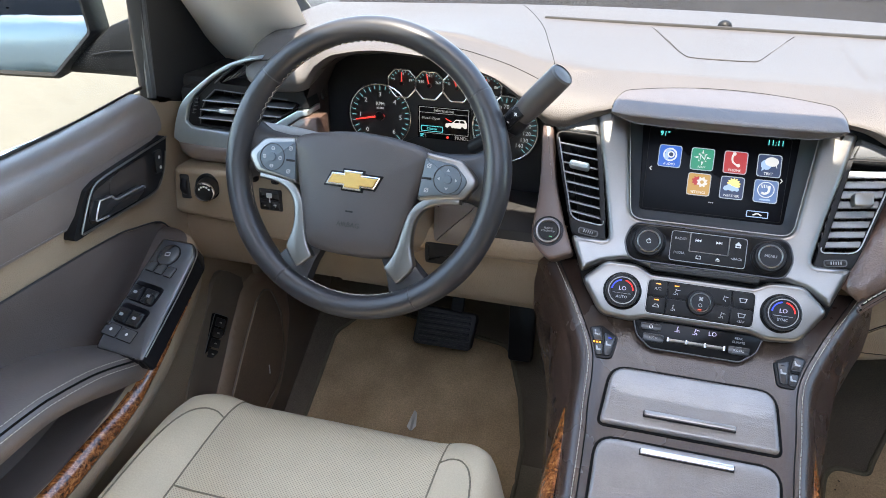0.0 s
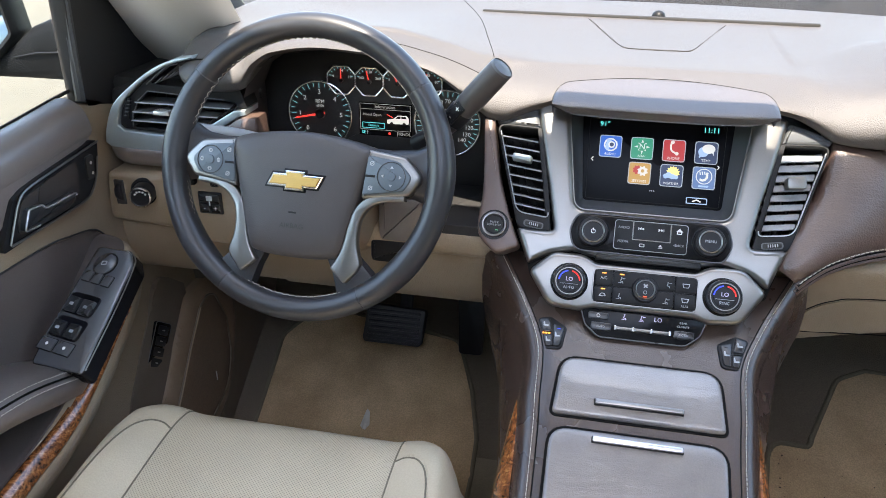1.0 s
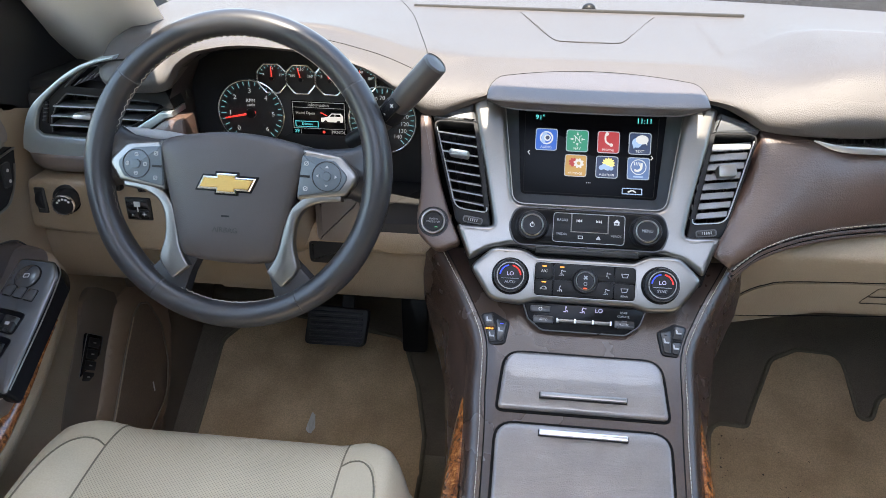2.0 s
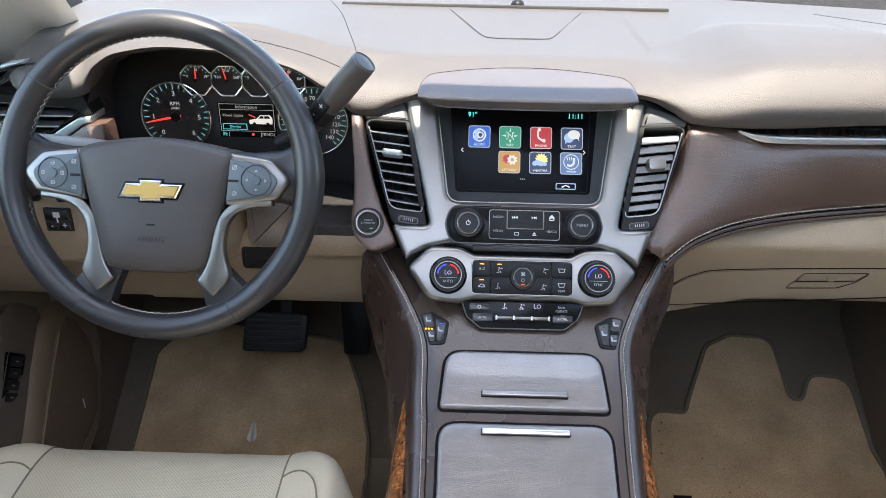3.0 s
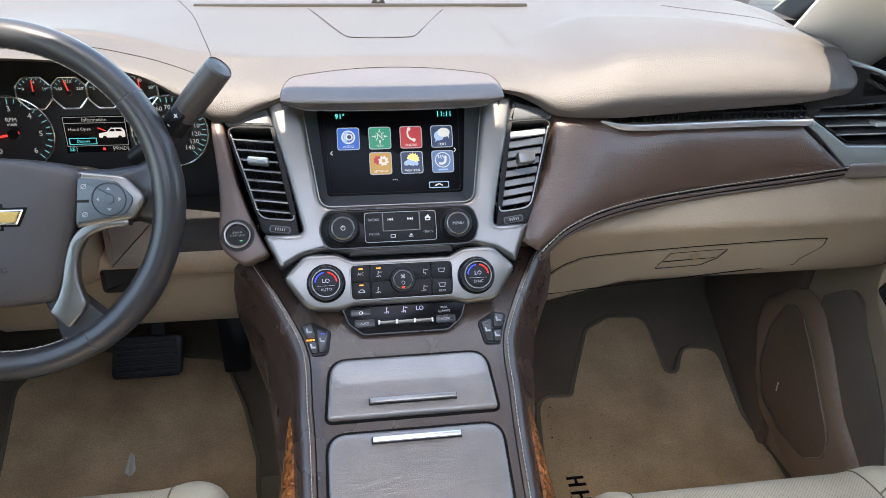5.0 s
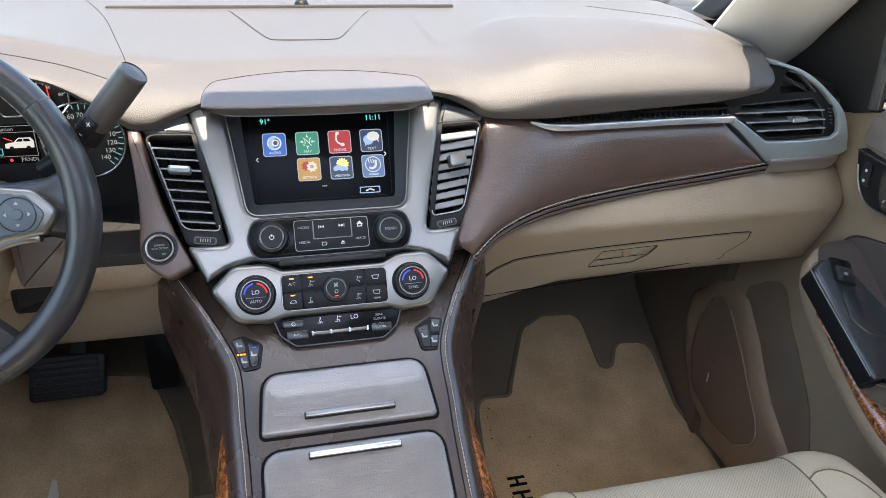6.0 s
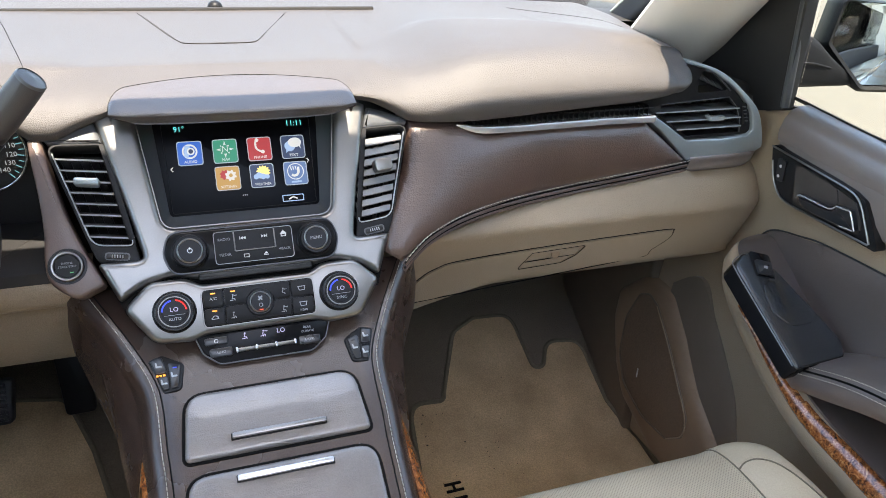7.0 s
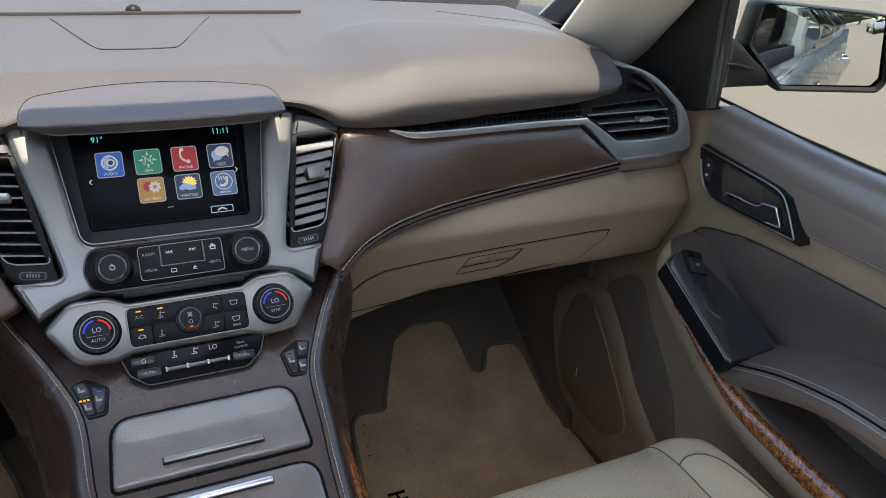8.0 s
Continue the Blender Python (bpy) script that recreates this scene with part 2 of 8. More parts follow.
def axes(origin, x, y):
    x = Vector(x).normalized()
    y = Vector(y)
    y = (y - x * y.dot(x)).normalized()
    z = x.cross(y)
    m = Matrix((x, y, z)).transposed().to_4x4()
    m.translation = origin
    return m


def rounded(pts, r, n=4):
    """A polygon with its corners rounded; r is one radius or one for each corner."""
    out, k = [], len(pts)
    for i in range(k):
        p, a, b = Vector(pts[i]), Vector(pts[i - 1]), Vector(pts[(i + 1) % k])
        rad = r[i] if isinstance(r, (list, tuple)) else r
        u, v = a - p, b - p
        lu, lv = u.length, v.length
        if rad <= 0 or lu < 1e-6 or lv < 1e-6:
            out.append(p)
            continue
        u, v = u / lu, v / lv
        ang = u.angle(v)
        d = min(rad / max(math.tan(ang / 2), 1e-3), lu * 0.48, lv * 0.48)
        for j in range(n + 1):
            f = j / n
            q = (p + u * d) * (1 - f) ** 2 + p * 2 * f * (1 - f) + (p + v * d) * f * f
            out.append(q)
    return out


def circle(cx, cy, r, n=32):
    return [Vector((cx + r * math.cos(2 * math.pi * i / n), cy + r * math.sin(2 * math.pi * i / n))) for i in range(n)]


def rect(x0, y0, x1, y1, r=0.0, n=3):
    return rounded([(x0, y0), (x1, y0), (x1, y1), (x0, y1)], r, n) if r else [Vector(p) for p in ((x0, y0), (x1, y0), (x1, y1), (x0, y1))]


def area(pts):
    return sum(pts[i - 1][0] * pts[i][1] - pts[i][0] * pts[i - 1][1] for i in range(len(pts))) / 2


def shrink(pts, d):
    """Moves each side of a polygon inwards by d."""
    s = 1 if area(pts) > 0 else -1
    out, k = [], len(pts)
    for i in range(k):
        p = Vector(pts[i][:2])
        e1, e2 = p - Vector(pts[i - 1][:2]), Vector(pts[(i + 1) % k][:2]) - p
        n1, n2 = Vector((-e1.y, e1.x)), Vector((-e2.y, e2.x))
        n1 = n1.normalized() if n1.length > 1e-9 else n2.normalized()
        n2 = n2.normalized() if n2.length > 1e-9 else n1
        n = n1 + n2
        n = n.normalized() if n.length > 1e-6 else n1
        out.append(p + n * (s * d / max(0.5, n.dot(n1))))
    return out


def plate(outer, M, z0, z1, bevel=0.0, holes=(), bm=None, steps=2, bow=None, back=True):
    """A plate on the plane of M with the given outline, from z0 up to z1, with a rounded front edge and holes through it. bow(x, y) lifts it."""
    bm = bm or bmesh.new()
    lift = bow or (lambda x, y: 0.0)

    def ring(pts, z):
        return [bm.verts.new(M @ Vector((p[0], p[1], z + lift(p[0], p[1])))) for p in pts]

    def join(a, b):
        for i in range(len(a)):
            try:
                bm.faces.new((a[i - 1], a[i], b[i], b[i - 1]))
            except ValueError:
                pass

    tops, bottoms = [], []
    for pts, sign in [(outer, 1)] + [(h, -1) for h in holes]:
        first = last = ring(pts, z0)
        if bevel:
            for j in range(steps + 1):
                a = math.pi / 2 * j / steps
                nxt = ring(shrink(pts, sign * bevel * (1 - math.cos(a))), z1 - bevel + bevel * math.sin(a))
                join(last, nxt)
                last = nxt
        else:
            nxt = ring(pts, z1)
            join(last, nxt)
            last = nxt
        tops.append(last)
        bottoms.append(first)
    for group in ((tops, bottoms) if back else (tops,)):
        if len(group) == 1 and bow is None:
            bm.faces.new(group[0])
        else:
            edges = []
            for g in group:
                for i in range(len(g)):
                    e = bm.edges.get((g[i - 1], g[i])) or bm.edges.new((g[i - 1], g[i]))
                    edges.append(e)
            bmesh.ops.triangle_fill(bm, use_beauty=True, edges=edges)
    return bm


def smooth_line(pts, n, closed=False):
    """A Catmull-Rom line through the points, n steps a stretch."""
    P = [Vector(p) for p in pts]
    k = len(P)
    out = []
    for i in range(k if closed else k - 1):
        p1, p2 = P[i], P[(i + 1) % k]
        p0 = P[i - 1] if closed or i > 0 else p1 * 2 - p2
        p3 = P[(i + 2) % k] if closed or i + 2 < k else p2 * 2 - p1
        for j in range(n):
            t = j / n
            out.append(0.5 * (2 * p1 + (p2 - p0) * t + (2 * p0 - 5 * p1 + 4 * p2 - p3) * t * t + (3 * p1 - p0 - 3 * p2 + p3) * t ** 3))
    if not closed:
        out.append(P[-1])
    return out


def loft(sections, closed=False, caps=False, bm=None):
    """Skins a row of sections that have equally many points."""
    bm = bm or bmesh.new()
    rows = [[bm.verts.new(Vector(p)) for p in s] for s in sections]
    for a, b in zip(rows, rows[1:]):
        for i in range(len(a) if closed else len(a) - 1):
            j = (i + 1) % len(a)
            try:
                bm.faces.new((a[i], a[j], b[j], b[i]))
            except ValueError:
                pass
    if caps:
        bm.faces.new(rows[0])
        bm.faces.new(rows[-1])
    return bm


def sweep(path, profile, up=(0, 0, 1), closed=False, caps=True, bm=None, scales=None):
    """Sweeps a closed 2D profile (side, up) along a path."""
    P = [Vector(p) for p in path]
    up = Vector(up)
    k = len(P)
    rows = []
    for i in range(k):
        a = P[i - 1] if closed or i > 0 else P[i]
        b = P[(i + 1) % k] if closed or i < k - 1 else P[i]
        t = (b - a).normalized()
        s = t.cross(up).normalized()
        u = s.cross(t)
        f = scales[i] if scales else 1.0
        rows.append([P[i] + s * (q[0] * f) + u * (q[1] * f) for q in profile])
    if closed:
        rows.append(rows[0])
    return loft(rows, True, caps and not closed, bm)


def tube(path, r, n=8, closed=False, up=(0, 0, 1), bm=None, scales=None):
    return sweep(path, circle(0, 0, r, n), up, closed, True, bm, scales)


def lathe(profile, M, n=32, bm=None):
    """Turns (radius, height) points round the axis of M."""
    rows = [[M @ Vector((r * math.cos(2 * math.pi * i / n), r * math.sin(2 * math.pi * i / n), h)) for i in range(n)] for r, h in profile]
    if profile[0][0] > 0.001:
        return loft(rows + [rows[0]], True, False, bm)
    return loft(rows, True, True, bm)


def block(x0, y0, z0, x1, y1, z1, bevel=0.004, M=None, bm=None):
    b = min(bevel, abs(x1 - x0) * 0.45, abs(y1 - y0) * 0.45)
    return plate(rounded([(x0, y0), (x1, y0), (x1, y1), (x0, y1)], b, 3), M or Matrix(), z0, z1, min(bevel, (z1 - z0) * 0.45), bm=bm)


def stitch(path, length=0.006, gap=0.0025, r=0.0007, up=(0, 0, 1), bm=None):
    """A row of short threads along a line."""
    bm = bm or bmesh.new()
    P = [Vector(p) for p in path]
    pos, nxt = 0.0, 0.0
    cum = [0.0]
    for a, b in zip(P, P[1:]):
        cum.append(cum[-1] + (b - a).length)

    def at(d):
        for i in range(len(P) - 1):
            if d <= cum[i + 1]:
                return P[i].lerp(P[i + 1], (d - cum[i]) / max(cum[i + 1] - cum[i], 1e-9))
        return P[-1]

    d = 0.0
    while d + length < cum[-1]:
        a, b = at(d), at(d + length)
        m = (a + b) / 2
        u = Vector(up) * r
        tube([a - u, a.lerp(m, 0.5) + u * 0.8, m + u, b.lerp(m, 0.5) + u * 0.8, b - u], r, 5, up=up, bm=bm)
        d += length + gap
    return bm


def lettering(text, size, M, height=0.0004, align="CENTER"):
    """Raised letters in the built-in font, flat on the plane of M."""
    cu = bpy.data.curves.new("lettering", "FONT")
    cu.body = text
    cu.size = size
    cu.align_x = align
    cu.align_y = "CENTER"
    cu.extrude = height / 2
    cu.resolution_u = 2
    ob = bpy.data.objects.new("lettering", cu)
    me = bpy.data.meshes.new_from_object(ob)
    bpy.data.objects.remove(ob)
    bm = bmesh.new()
    bm.from_mesh(me)
    bpy.data.meshes.remove(me)
    bm.transform(M)
    return bm


def drape(outline, height, depth, grid=0.03):
    """A sheet with the given outline in plan, laid over height(x, y), with an edge that reaches down by depth."""
    bm = bmesh.new()
    pts = [Vector(p) for p in outline]
    bm.faces.new([bm.verts.new((p.x, p.y, 0)) for p in pts])
    for axis in (0, 1):
        a, b = min(p[axis] for p in pts), max(p[axis] for p in pts)
        for k in range(1, int((b - a) / grid) + 1):
            co, no = [0, 0, 0], [0, 0, 0]
            co[axis], no[axis] = a + k * grid, 1
            bmesh.ops.bisect_plane(bm, geom=bm.verts[:] + bm.edges[:] + bm.faces[:], plane_co=co, plane_no=no)
    for v in bm.verts:
        v.co.z = height(v.co.x, v.co.y)
    ext = bmesh.ops.extrude_edge_only(bm, edges=[e for e in bm.edges if e.is_boundary])
    for g in ext["geom"]:
        if isinstance(g, bmesh.types.BMVert):
            g.co.z -= depth
    return bm


def on(M, x, y, z=0.0, turn=0.0):
    return M @ Matrix.Translation((x, y, z)) @ Matrix.Rotation(radians(turn), 4, "Z")


def lerp(a, b, f):
    return a + (b - a) * f


def edge_distance(pts, x, y):
    """Distance from a place to a closed outline."""
    best = 1.0
    q = Vector((x, y))
    for i in range(len(pts)):
        a, b = Vector((pts[i - 1][0], pts[i - 1][1])), Vector((pts[i][0], pts[i][1]))
        d = b - a
        f = min(1.0, max(0.0, (q - a).dot(d) / max(1e-9, d.length_squared)))
        best = min(best, (q - a - d * f).length)
    return best


def curve_at(table, x):
    """Smooth value from a short table of (x, value), with no waves between its points."""
    if x <= table[0][0]:
        return table[0][1]
    if x >= table[-1][0]:
        return table[-1][1]
    slopes = [(q[1] - p[1]) / (q[0] - p[0]) for p, q in zip(table, table[1:])]
    for i, (p, q) in enumerate(zip(table, table[1:])):
        if x <= q[0]:
            break
    ends = []
    for k in (i, i + 1):
        if k == 0 or k == len(table) - 1:
            ends.append(slopes[min(k, len(slopes) - 1)] if len(table) == 2 else 0.0)
        else:
            u, v = slopes[k - 1], slopes[k]
            ends.append(2 * u * v / (u + v) if u * v > 0 else 0.0)
    w = q[0] - p[0]
    f = (x - p[0]) / w
    return p[1] * (1 + 2 * f) * (1 - f) ** 2 + q[1] * f * f * (3 - 2 * f) + w * f * (1 - f) * (ends[0] * (1 - f) - ends[1] * f)


STACK = axes((0, 0.83, 0.605), (1, 0, 0), (0, 0.527, 0.85))      # face of the centre stack
RAMP = axes((0, 0.718, 0.509), (1, 0, 0), (0, 0.85, 0.527))      # sloping top of the console
WHEEL = axes((-0.423, 0.823, 0.727), (1, -0.04, 0), (0, 0.3746, 0.9272))

# ---- ground and car shell ----
def side(s):
    return "driver" if s < 0 else "passenger"


bm = bmesh.new()
bmesh.ops.create_grid(bm, x_segments=8, y_segments=8, size=400, matrix=Matrix.Translation((0, 0, -0.62)))
tagged(part("ground", bm, CONCRETE), "sunlit tan concrete of a parking lot", "ground", kind="structure")

# floor pan with the sloping toe board
sec = []
for x in (-0.80, -0.5, -0.2, 0.2, 0.5, 0.80):
    sec.append([Vector((x, y, z)) for y, z in ((-1.6, 0.0), (0.3, 0.0), (1.00, 0.0), (1.08, 0.006), (1.12, 0.026), (1.40, 0.20), (1.44, 0.26), (1.46, 0.55))])
bm = loft(sec)
bmesh.ops.solidify(bm, geom=bm.faces[:], thickness=-0.02)
# sheet over the toe board, darker than the floor carpet
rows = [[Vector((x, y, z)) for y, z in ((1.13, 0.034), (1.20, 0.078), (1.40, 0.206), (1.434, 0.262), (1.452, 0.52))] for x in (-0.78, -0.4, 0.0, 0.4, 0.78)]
tagged(part("floor_toe_board", loft(rows), TOEMAT), "sloping toe board in a darker tone of carpet", "floor", kind="structure")
tagged(part("floor", bm, CARPET), "greyish brown carpet over the footwells", "floor", kind="structure")

bm = block(-0.79, 1.36, 0.30, 0.79, 1.40, 0.80, 0.01)
tagged(part("wall_firewall", bm, SOFTBLACK), "dark insulated wall behind the dashboard", "wall", kind="structure")

# roof, rear bulkhead and rear sides with their window openings
# the hole in the unseen roof is added to let skylight in
bm = plate(rect(-0.82, -1.7, 0.82, 0.580, 0.02), Matrix(), 1.44, 1.50, 0.0, holes=[rect(-0.56, -0.76, 0.56, 0.06, 0.05)])
tagged(part("ceiling", bm, HEADLINER), "light cloth headliner with an added opening for skylight", "ceiling", kind="structure")
bm = plate(rect(-0.86, 0.0, 0.86, 1.5, 0.05), axes((0, -1.7, 0), (1, 0, 0), (0, 0, 1)), -0.03, 0.03, 0.0, holes=[rect(-0.76, 0.62, 0.76, 1.40, 0.06)])
tagged(part("wall_rear", bm, HEADLINER), "plain rear wall with its window", "wall", kind="structure")
for s in (-1, 1):
    M = axes((s * 0.85, 0, 0), (0, 1, 0), (0, 0, 1))
    bm = plate(rect(-1.7, 0.0, 0.06, 1.47, 0.02), M, -0.02, 0.02, 0.0, holes=[rect(-1.62, 0.62, -0.05, 1.42, 0.05)])
    tagged(part("wall_side_%s" % side(s), bm, HEADLINER), "plain cabin side with its window", "wall", kind="structure")
    M = axes((s * 0.962, 0, 0.70), (0, 1, 0), (-s * 0.16, 0, 1))
    bm = plate(rect(-2.56, 0.0, 0.05, 0.80, 0.06), M, -0.003, 0.003, 0.0, holes=[rect(-2.45, 0.05, -1.72, 0.72, 0.05), rect(-1.62, 0.05, -0.87, 0.72, 0.05), rect(-0.79, 0.05, -0.05, 0.72, 0.05)])
    tagged(part("wall_outer_%s" % side(s), bm, DARKBODY), "dark outer frame of the rear side windows", "wall", kind="structure")
    for k, (a, b) in enumerate(((-1.62, -0.87), (-0.79, -0.05), (-2.45, -1.72))):
        g = tagged(part("window_rear_%s_%d" % (side(s), k + 1), block(a, 0.04, -0.010, b, 0.73, -0.006, 0.001, M), PRIVACY), "dark tinted rear side window", "window", kind="structure")
        g.visible_shadow = False
    # front fender ahead of the door
    rows = []
    for i in range(13):
        y = 1.28 + 1.35 * i / 12
        rows.append([Vector((s * x, y, z - 0.05 * (i / 12) ** 2)) for x, z in ((0.74, 0.80), (0.84, 0.802), (0.90, 0.79), (0.945, 0.755), (0.96, 0.70), (0.965, 0.55), (0.96, 0.10))])
    tagged(part("wall_fender_%s" % side(s), loft(rows), BODY, None, "", 60), "silver blue painted front fender", "body panel", kind="structure")
    tagged(part("wall_dash_end_%s" % side(s), block(min(s * 0.655, s * 0.806), 1.02, 0.50, max(s * 0.655, s * 0.806), 1.36, 0.775, 0.012), SOFTBLACK), "dark end of the dashboard by the door", "wall", kind="structure")

# outer roof skin, tail and nose that close the body
# same added hole; the front edge sets the sun line on the dash
bm = plate(rect(-0.88, -2.56, 0.88, 0.601, 0.08), Matrix(), 1.502, 1.52, 0.006, holes=[rect(-0.57, -0.77, 0.57, 0.07, 0.05)])
tagged(part("roof", bm, BODY), "silver blue painted roof with an added opening for skylight", "roof", kind="structure")
tagged(part("wall_tail", block(-1.03, -2.62, -0.25, 1.03, -2.55, 0.72, 0.03), BODY), "silver blue painted tail of the car", "body panel", kind="structure")
tagged(part("wall_nose", block(-1.0, 2.58, -0.15, 1.0, 2.66, 0.74, 0.03), BODY), "silver blue painted nose of the car", "body panel", kind="structure")

# windshield
W0, W1 = Vector((0, 1.52, 0.84)), Vector((0, 0.615, 1.46))
rows = []
for i in range(9):
    f = i / 8
    row = []
    for j in range(17):
        u = j / 8 - 1
        p = W0.lerp(W1, f)
        row.append(Vector((u * lerp(0.78, 0.66, f), p.y - 0.22 * (1 - f * 0.4) * u * u, p.z + 0.02 * math.sin(f * math.pi))))
    rows.append(row)
bm = loft(rows)
bmesh.ops.solidify(bm, geom=bm.faces[:], thickness=0.004)
ws = tagged(part("window_windshield", bm, GLASS), "clear raked windshield glass", "windshield", kind="structure")
ws.visible_shadow = False

# black band and wipers' cowl below the glass
rows = []
for j in range(17):
    u = j / 8 - 1
    x, y = u * 0.80, 1.50 - 0.22 * u * u
    rows.append([Vector((x, y - 0.10, 0.835)), Vector((x, y - 0.03, 0.838)), Vector((x, y + 0.02, 0.842)), Vector((x, y + 0.10, 0.838)), Vector((x, y + 0.22, 0.83))])
tagged(part("trim_cowl", loft(rows), SOFTBLACK), "black plastic cowl at the foot of the windshield", "cowl", kind="structure")
wp = [Vector((-0.55 + 0.95 * i / 12, 1.565 - 0.10 * (i / 12 - 0.3) ** 2, 0.852 + 0.006 * math.sin(i * 0.5))) for i in range(13)]
wiper = thing("wiper", wp[0], "thin black windshield wiper resting on the cowl", "wiper")
part("arm", sweep(wp, [(-0.006, -0.004), (0.006, -0.004), (0.004, 0.005), (-0.004, 0.005)]), BLACK, wiper)
part("blade", sweep([p + Vector((0, 0.006, -0.008)) for p in wp], [(-0.002, -0.006), (0.002, -0.006), (0.003, 0.004), (-0.003, 0.004)]), RUBBER, wiper)

# engine hood outside
rows = []
for i in range(9):
    y = 1.60 + 1.05 * i / 8
    rows.append([Vector((u / 6 * 0.92, y - 0.12 * (u / 6) ** 2, 0.83 - 0.06 * (i / 8) ** 2 - 0.05 * (u / 6) ** 4 + 0.012 * math.exp(-((abs(u / 6) - 0.55) / 0.1) ** 2))) for u in range(-6, 7)])
bm = loft(rows)
bmesh.ops.solidify(bm, geom=bm.faces[:], thickness=0.02)
tagged(part("engine_hood", bm, BODY), "silver blue painted engine hood beyond the windshield", "hood", kind="structure")

# ---- dashboard ----
dash = thing("dashboard", (0, 1.2, 0.3), "cocoa and dune two-tone dashboard with satin silver trim", "dashboard")

CREST = [(-0.625, 0.832), (-0.60, 0.846), (-0.54, 0.854), (-0.44, 0.868), (-0.36, 0.866), (-0.28, 0.852), (-0.215, 0.838), (-0.15, 0.834), (0.15, 0.834), (0.19, 0.836), (0.31, 0.861), (0.45, 0.866), (0.55, 0.858), (0.60, 0.836)]
FRONT = [(-0.625, 0.922), (-0.59, 0.924), (-0.545, 0.932), (-0.44, 0.93), (-0.28, 0.925), (-0.205, 0.92), (-0.15, 0.925), (0.15, 0.925), (0.205, 0.915), (0.30, 0.902), (0.50, 0.902), (0.56, 0.908), (0.60, 0.918)]
LIP = [(-0.625, 0.790), (-0.60, 0.784), (-0.57, 0.783), (-0.550, 0.788), (-0.530, 0.816), (-0.50, 0.836), (-0.434, 0.846), (-0.36, 0.842), (-0.29, 0.826), (-0.235, 0.792), (-0.205, 0.772), (-0.19, 0.772), (-0.172, 0.779), (-0.152, 0.787), (-0.12, 0.798), (0.12, 0.802), (0.152, 0.797), (0.180, 0.785), (0.203, 0.773), (0.225, 0.771), (0.40, 0.779), (0.54, 0.787), (0.58, 0.791), (0.60, 0.797)]
sec = []
for i in range(265):
    x = -0.603 + 1.181 * i / 264
    zt, yb, zl = curve_at(CREST, x), curve_at(FRONT, x), curve_at(LIP, x)
    h = zt - zl
    back = 1.42 - 0.24 * (x / 0.8) ** 2
    crest = zt + 0.004
    yc = curve_at([(0.12, 1.0), (0.28, 1.10), (0.40, 1.06), (0.52, 0.985), (0.60, 0.98)], x)
    pts = [(back, 0.858), (lerp(back, yc + 0.10, 0.45), 0.856), (yc + 0.10 * (1.1 - yc) / 0.1 if yc < 1.02 else yc + 0.045, lerp(0.85, crest, 0.55)), (yc, crest), (yb + 0.055, zt - 0.010 * min(1, max(0, (h - 0.045) / 0.03))), (yb + 0.018, zt - h * 0.38), (yb, zl + h * 0.28), (yb + 0.004, zl + 0.006), (yb + 0.014, zl), (yb + 0.05, zl + 0.001)]
    flare = math.copysign(max(0.0, (abs(x) - 0.42) / 0.19) ** 2, x)
    sec.append(smooth_line([Vector((x + 0.05 * flare * min(1, max(0, (y - 0.96) / 0.22)), y, z)) for y, z in pts], 3))
# rounded ends
for end, s in ((0, -1), (-1, 1)):
    base = sec[end]
    low, high = min(p.z for p in base), max(p.z for p in base)
    c = lerp(low, high, 0.40)
    for k in range(1, 9):
        a = k / 8 * math.pi / 2
        f = max(0.06, math.cos(a) ** 0.75)
        row = [Vector((p.x + s * 0.046 * math.sin(a), lerp(0.975, p.y, f) if p.y < 0.975 else p.y, lerp(c, p.z, f))) for p in base]
        if s > 0:
            sec.append(row)
        else:
            sec.insert(0, row)
pad_bm = loft(sec, caps=False)
pad_tree = BVHTree.FromBMesh(pad_bm)


def on_pad(x, y, lift=0.0):
    """The point of the pad's top at a place in plan."""
    hit = pad_tree.ray_cast(Vector((x, y, 1.2)), Vector((0, 0, -1)))[0]
    return (hit if hit else Vector((x, y, 0.85))) + Vector((0, 0, lift))


part("upper_pad", pad_bm, DASH, dash, "cocoa soft vinyl upper dash, pale in the sun", 60)

# seam line round the driver's side of the pad
for line in ([(-0.325, 1.37), (-0.305, 1.32), (-0.262, 1.188), (-0.236, 1.08), (-0.220, 1.01), (-0.207, 0.955)], [(-0.44, 0.957), (-0.40, 0.956), (-0.344, 0.955), (-0.29, 0.954), (-0.255, 0.953), (-0.222, 0.950)]):
    bm = tube([on_pad(p.x, p.y, 0.0002) for p in smooth_line([(a, b, 0) for a, b in line], 8)], 0.0004, 6)
    part("seam", bm, DARKSEAM, dash)
bm = tube([on_pad(p.x, p.y, 0.0002) for p in smooth_line([(0.47, 1.25, 0), (0.53, 1.18, 0), (0.60, 1.10, 0)], 6)], 0.0004, 6)
part("seam", bm, DARKSEAM, dash)

# defroster slot, speaker panel and light sensor on top
bm = block(-0.27, 1.253, 0.852, 0.245, 1.260, 0.8590, 0.002)
part("defroster_slot", bm, SOFTBLACK, dash)
bm = drape(rounded([(-0.098, 1.238), (-0.048, 1.078), (0.042, 1.078), (0.104, 1.232)], [0.004, 0.02, 0.02, 0.004], 5), lambda x, y: on_pad(x, y, 0.0006).z, 0.003)
part("speaker_panel", bm, DASH, dash)
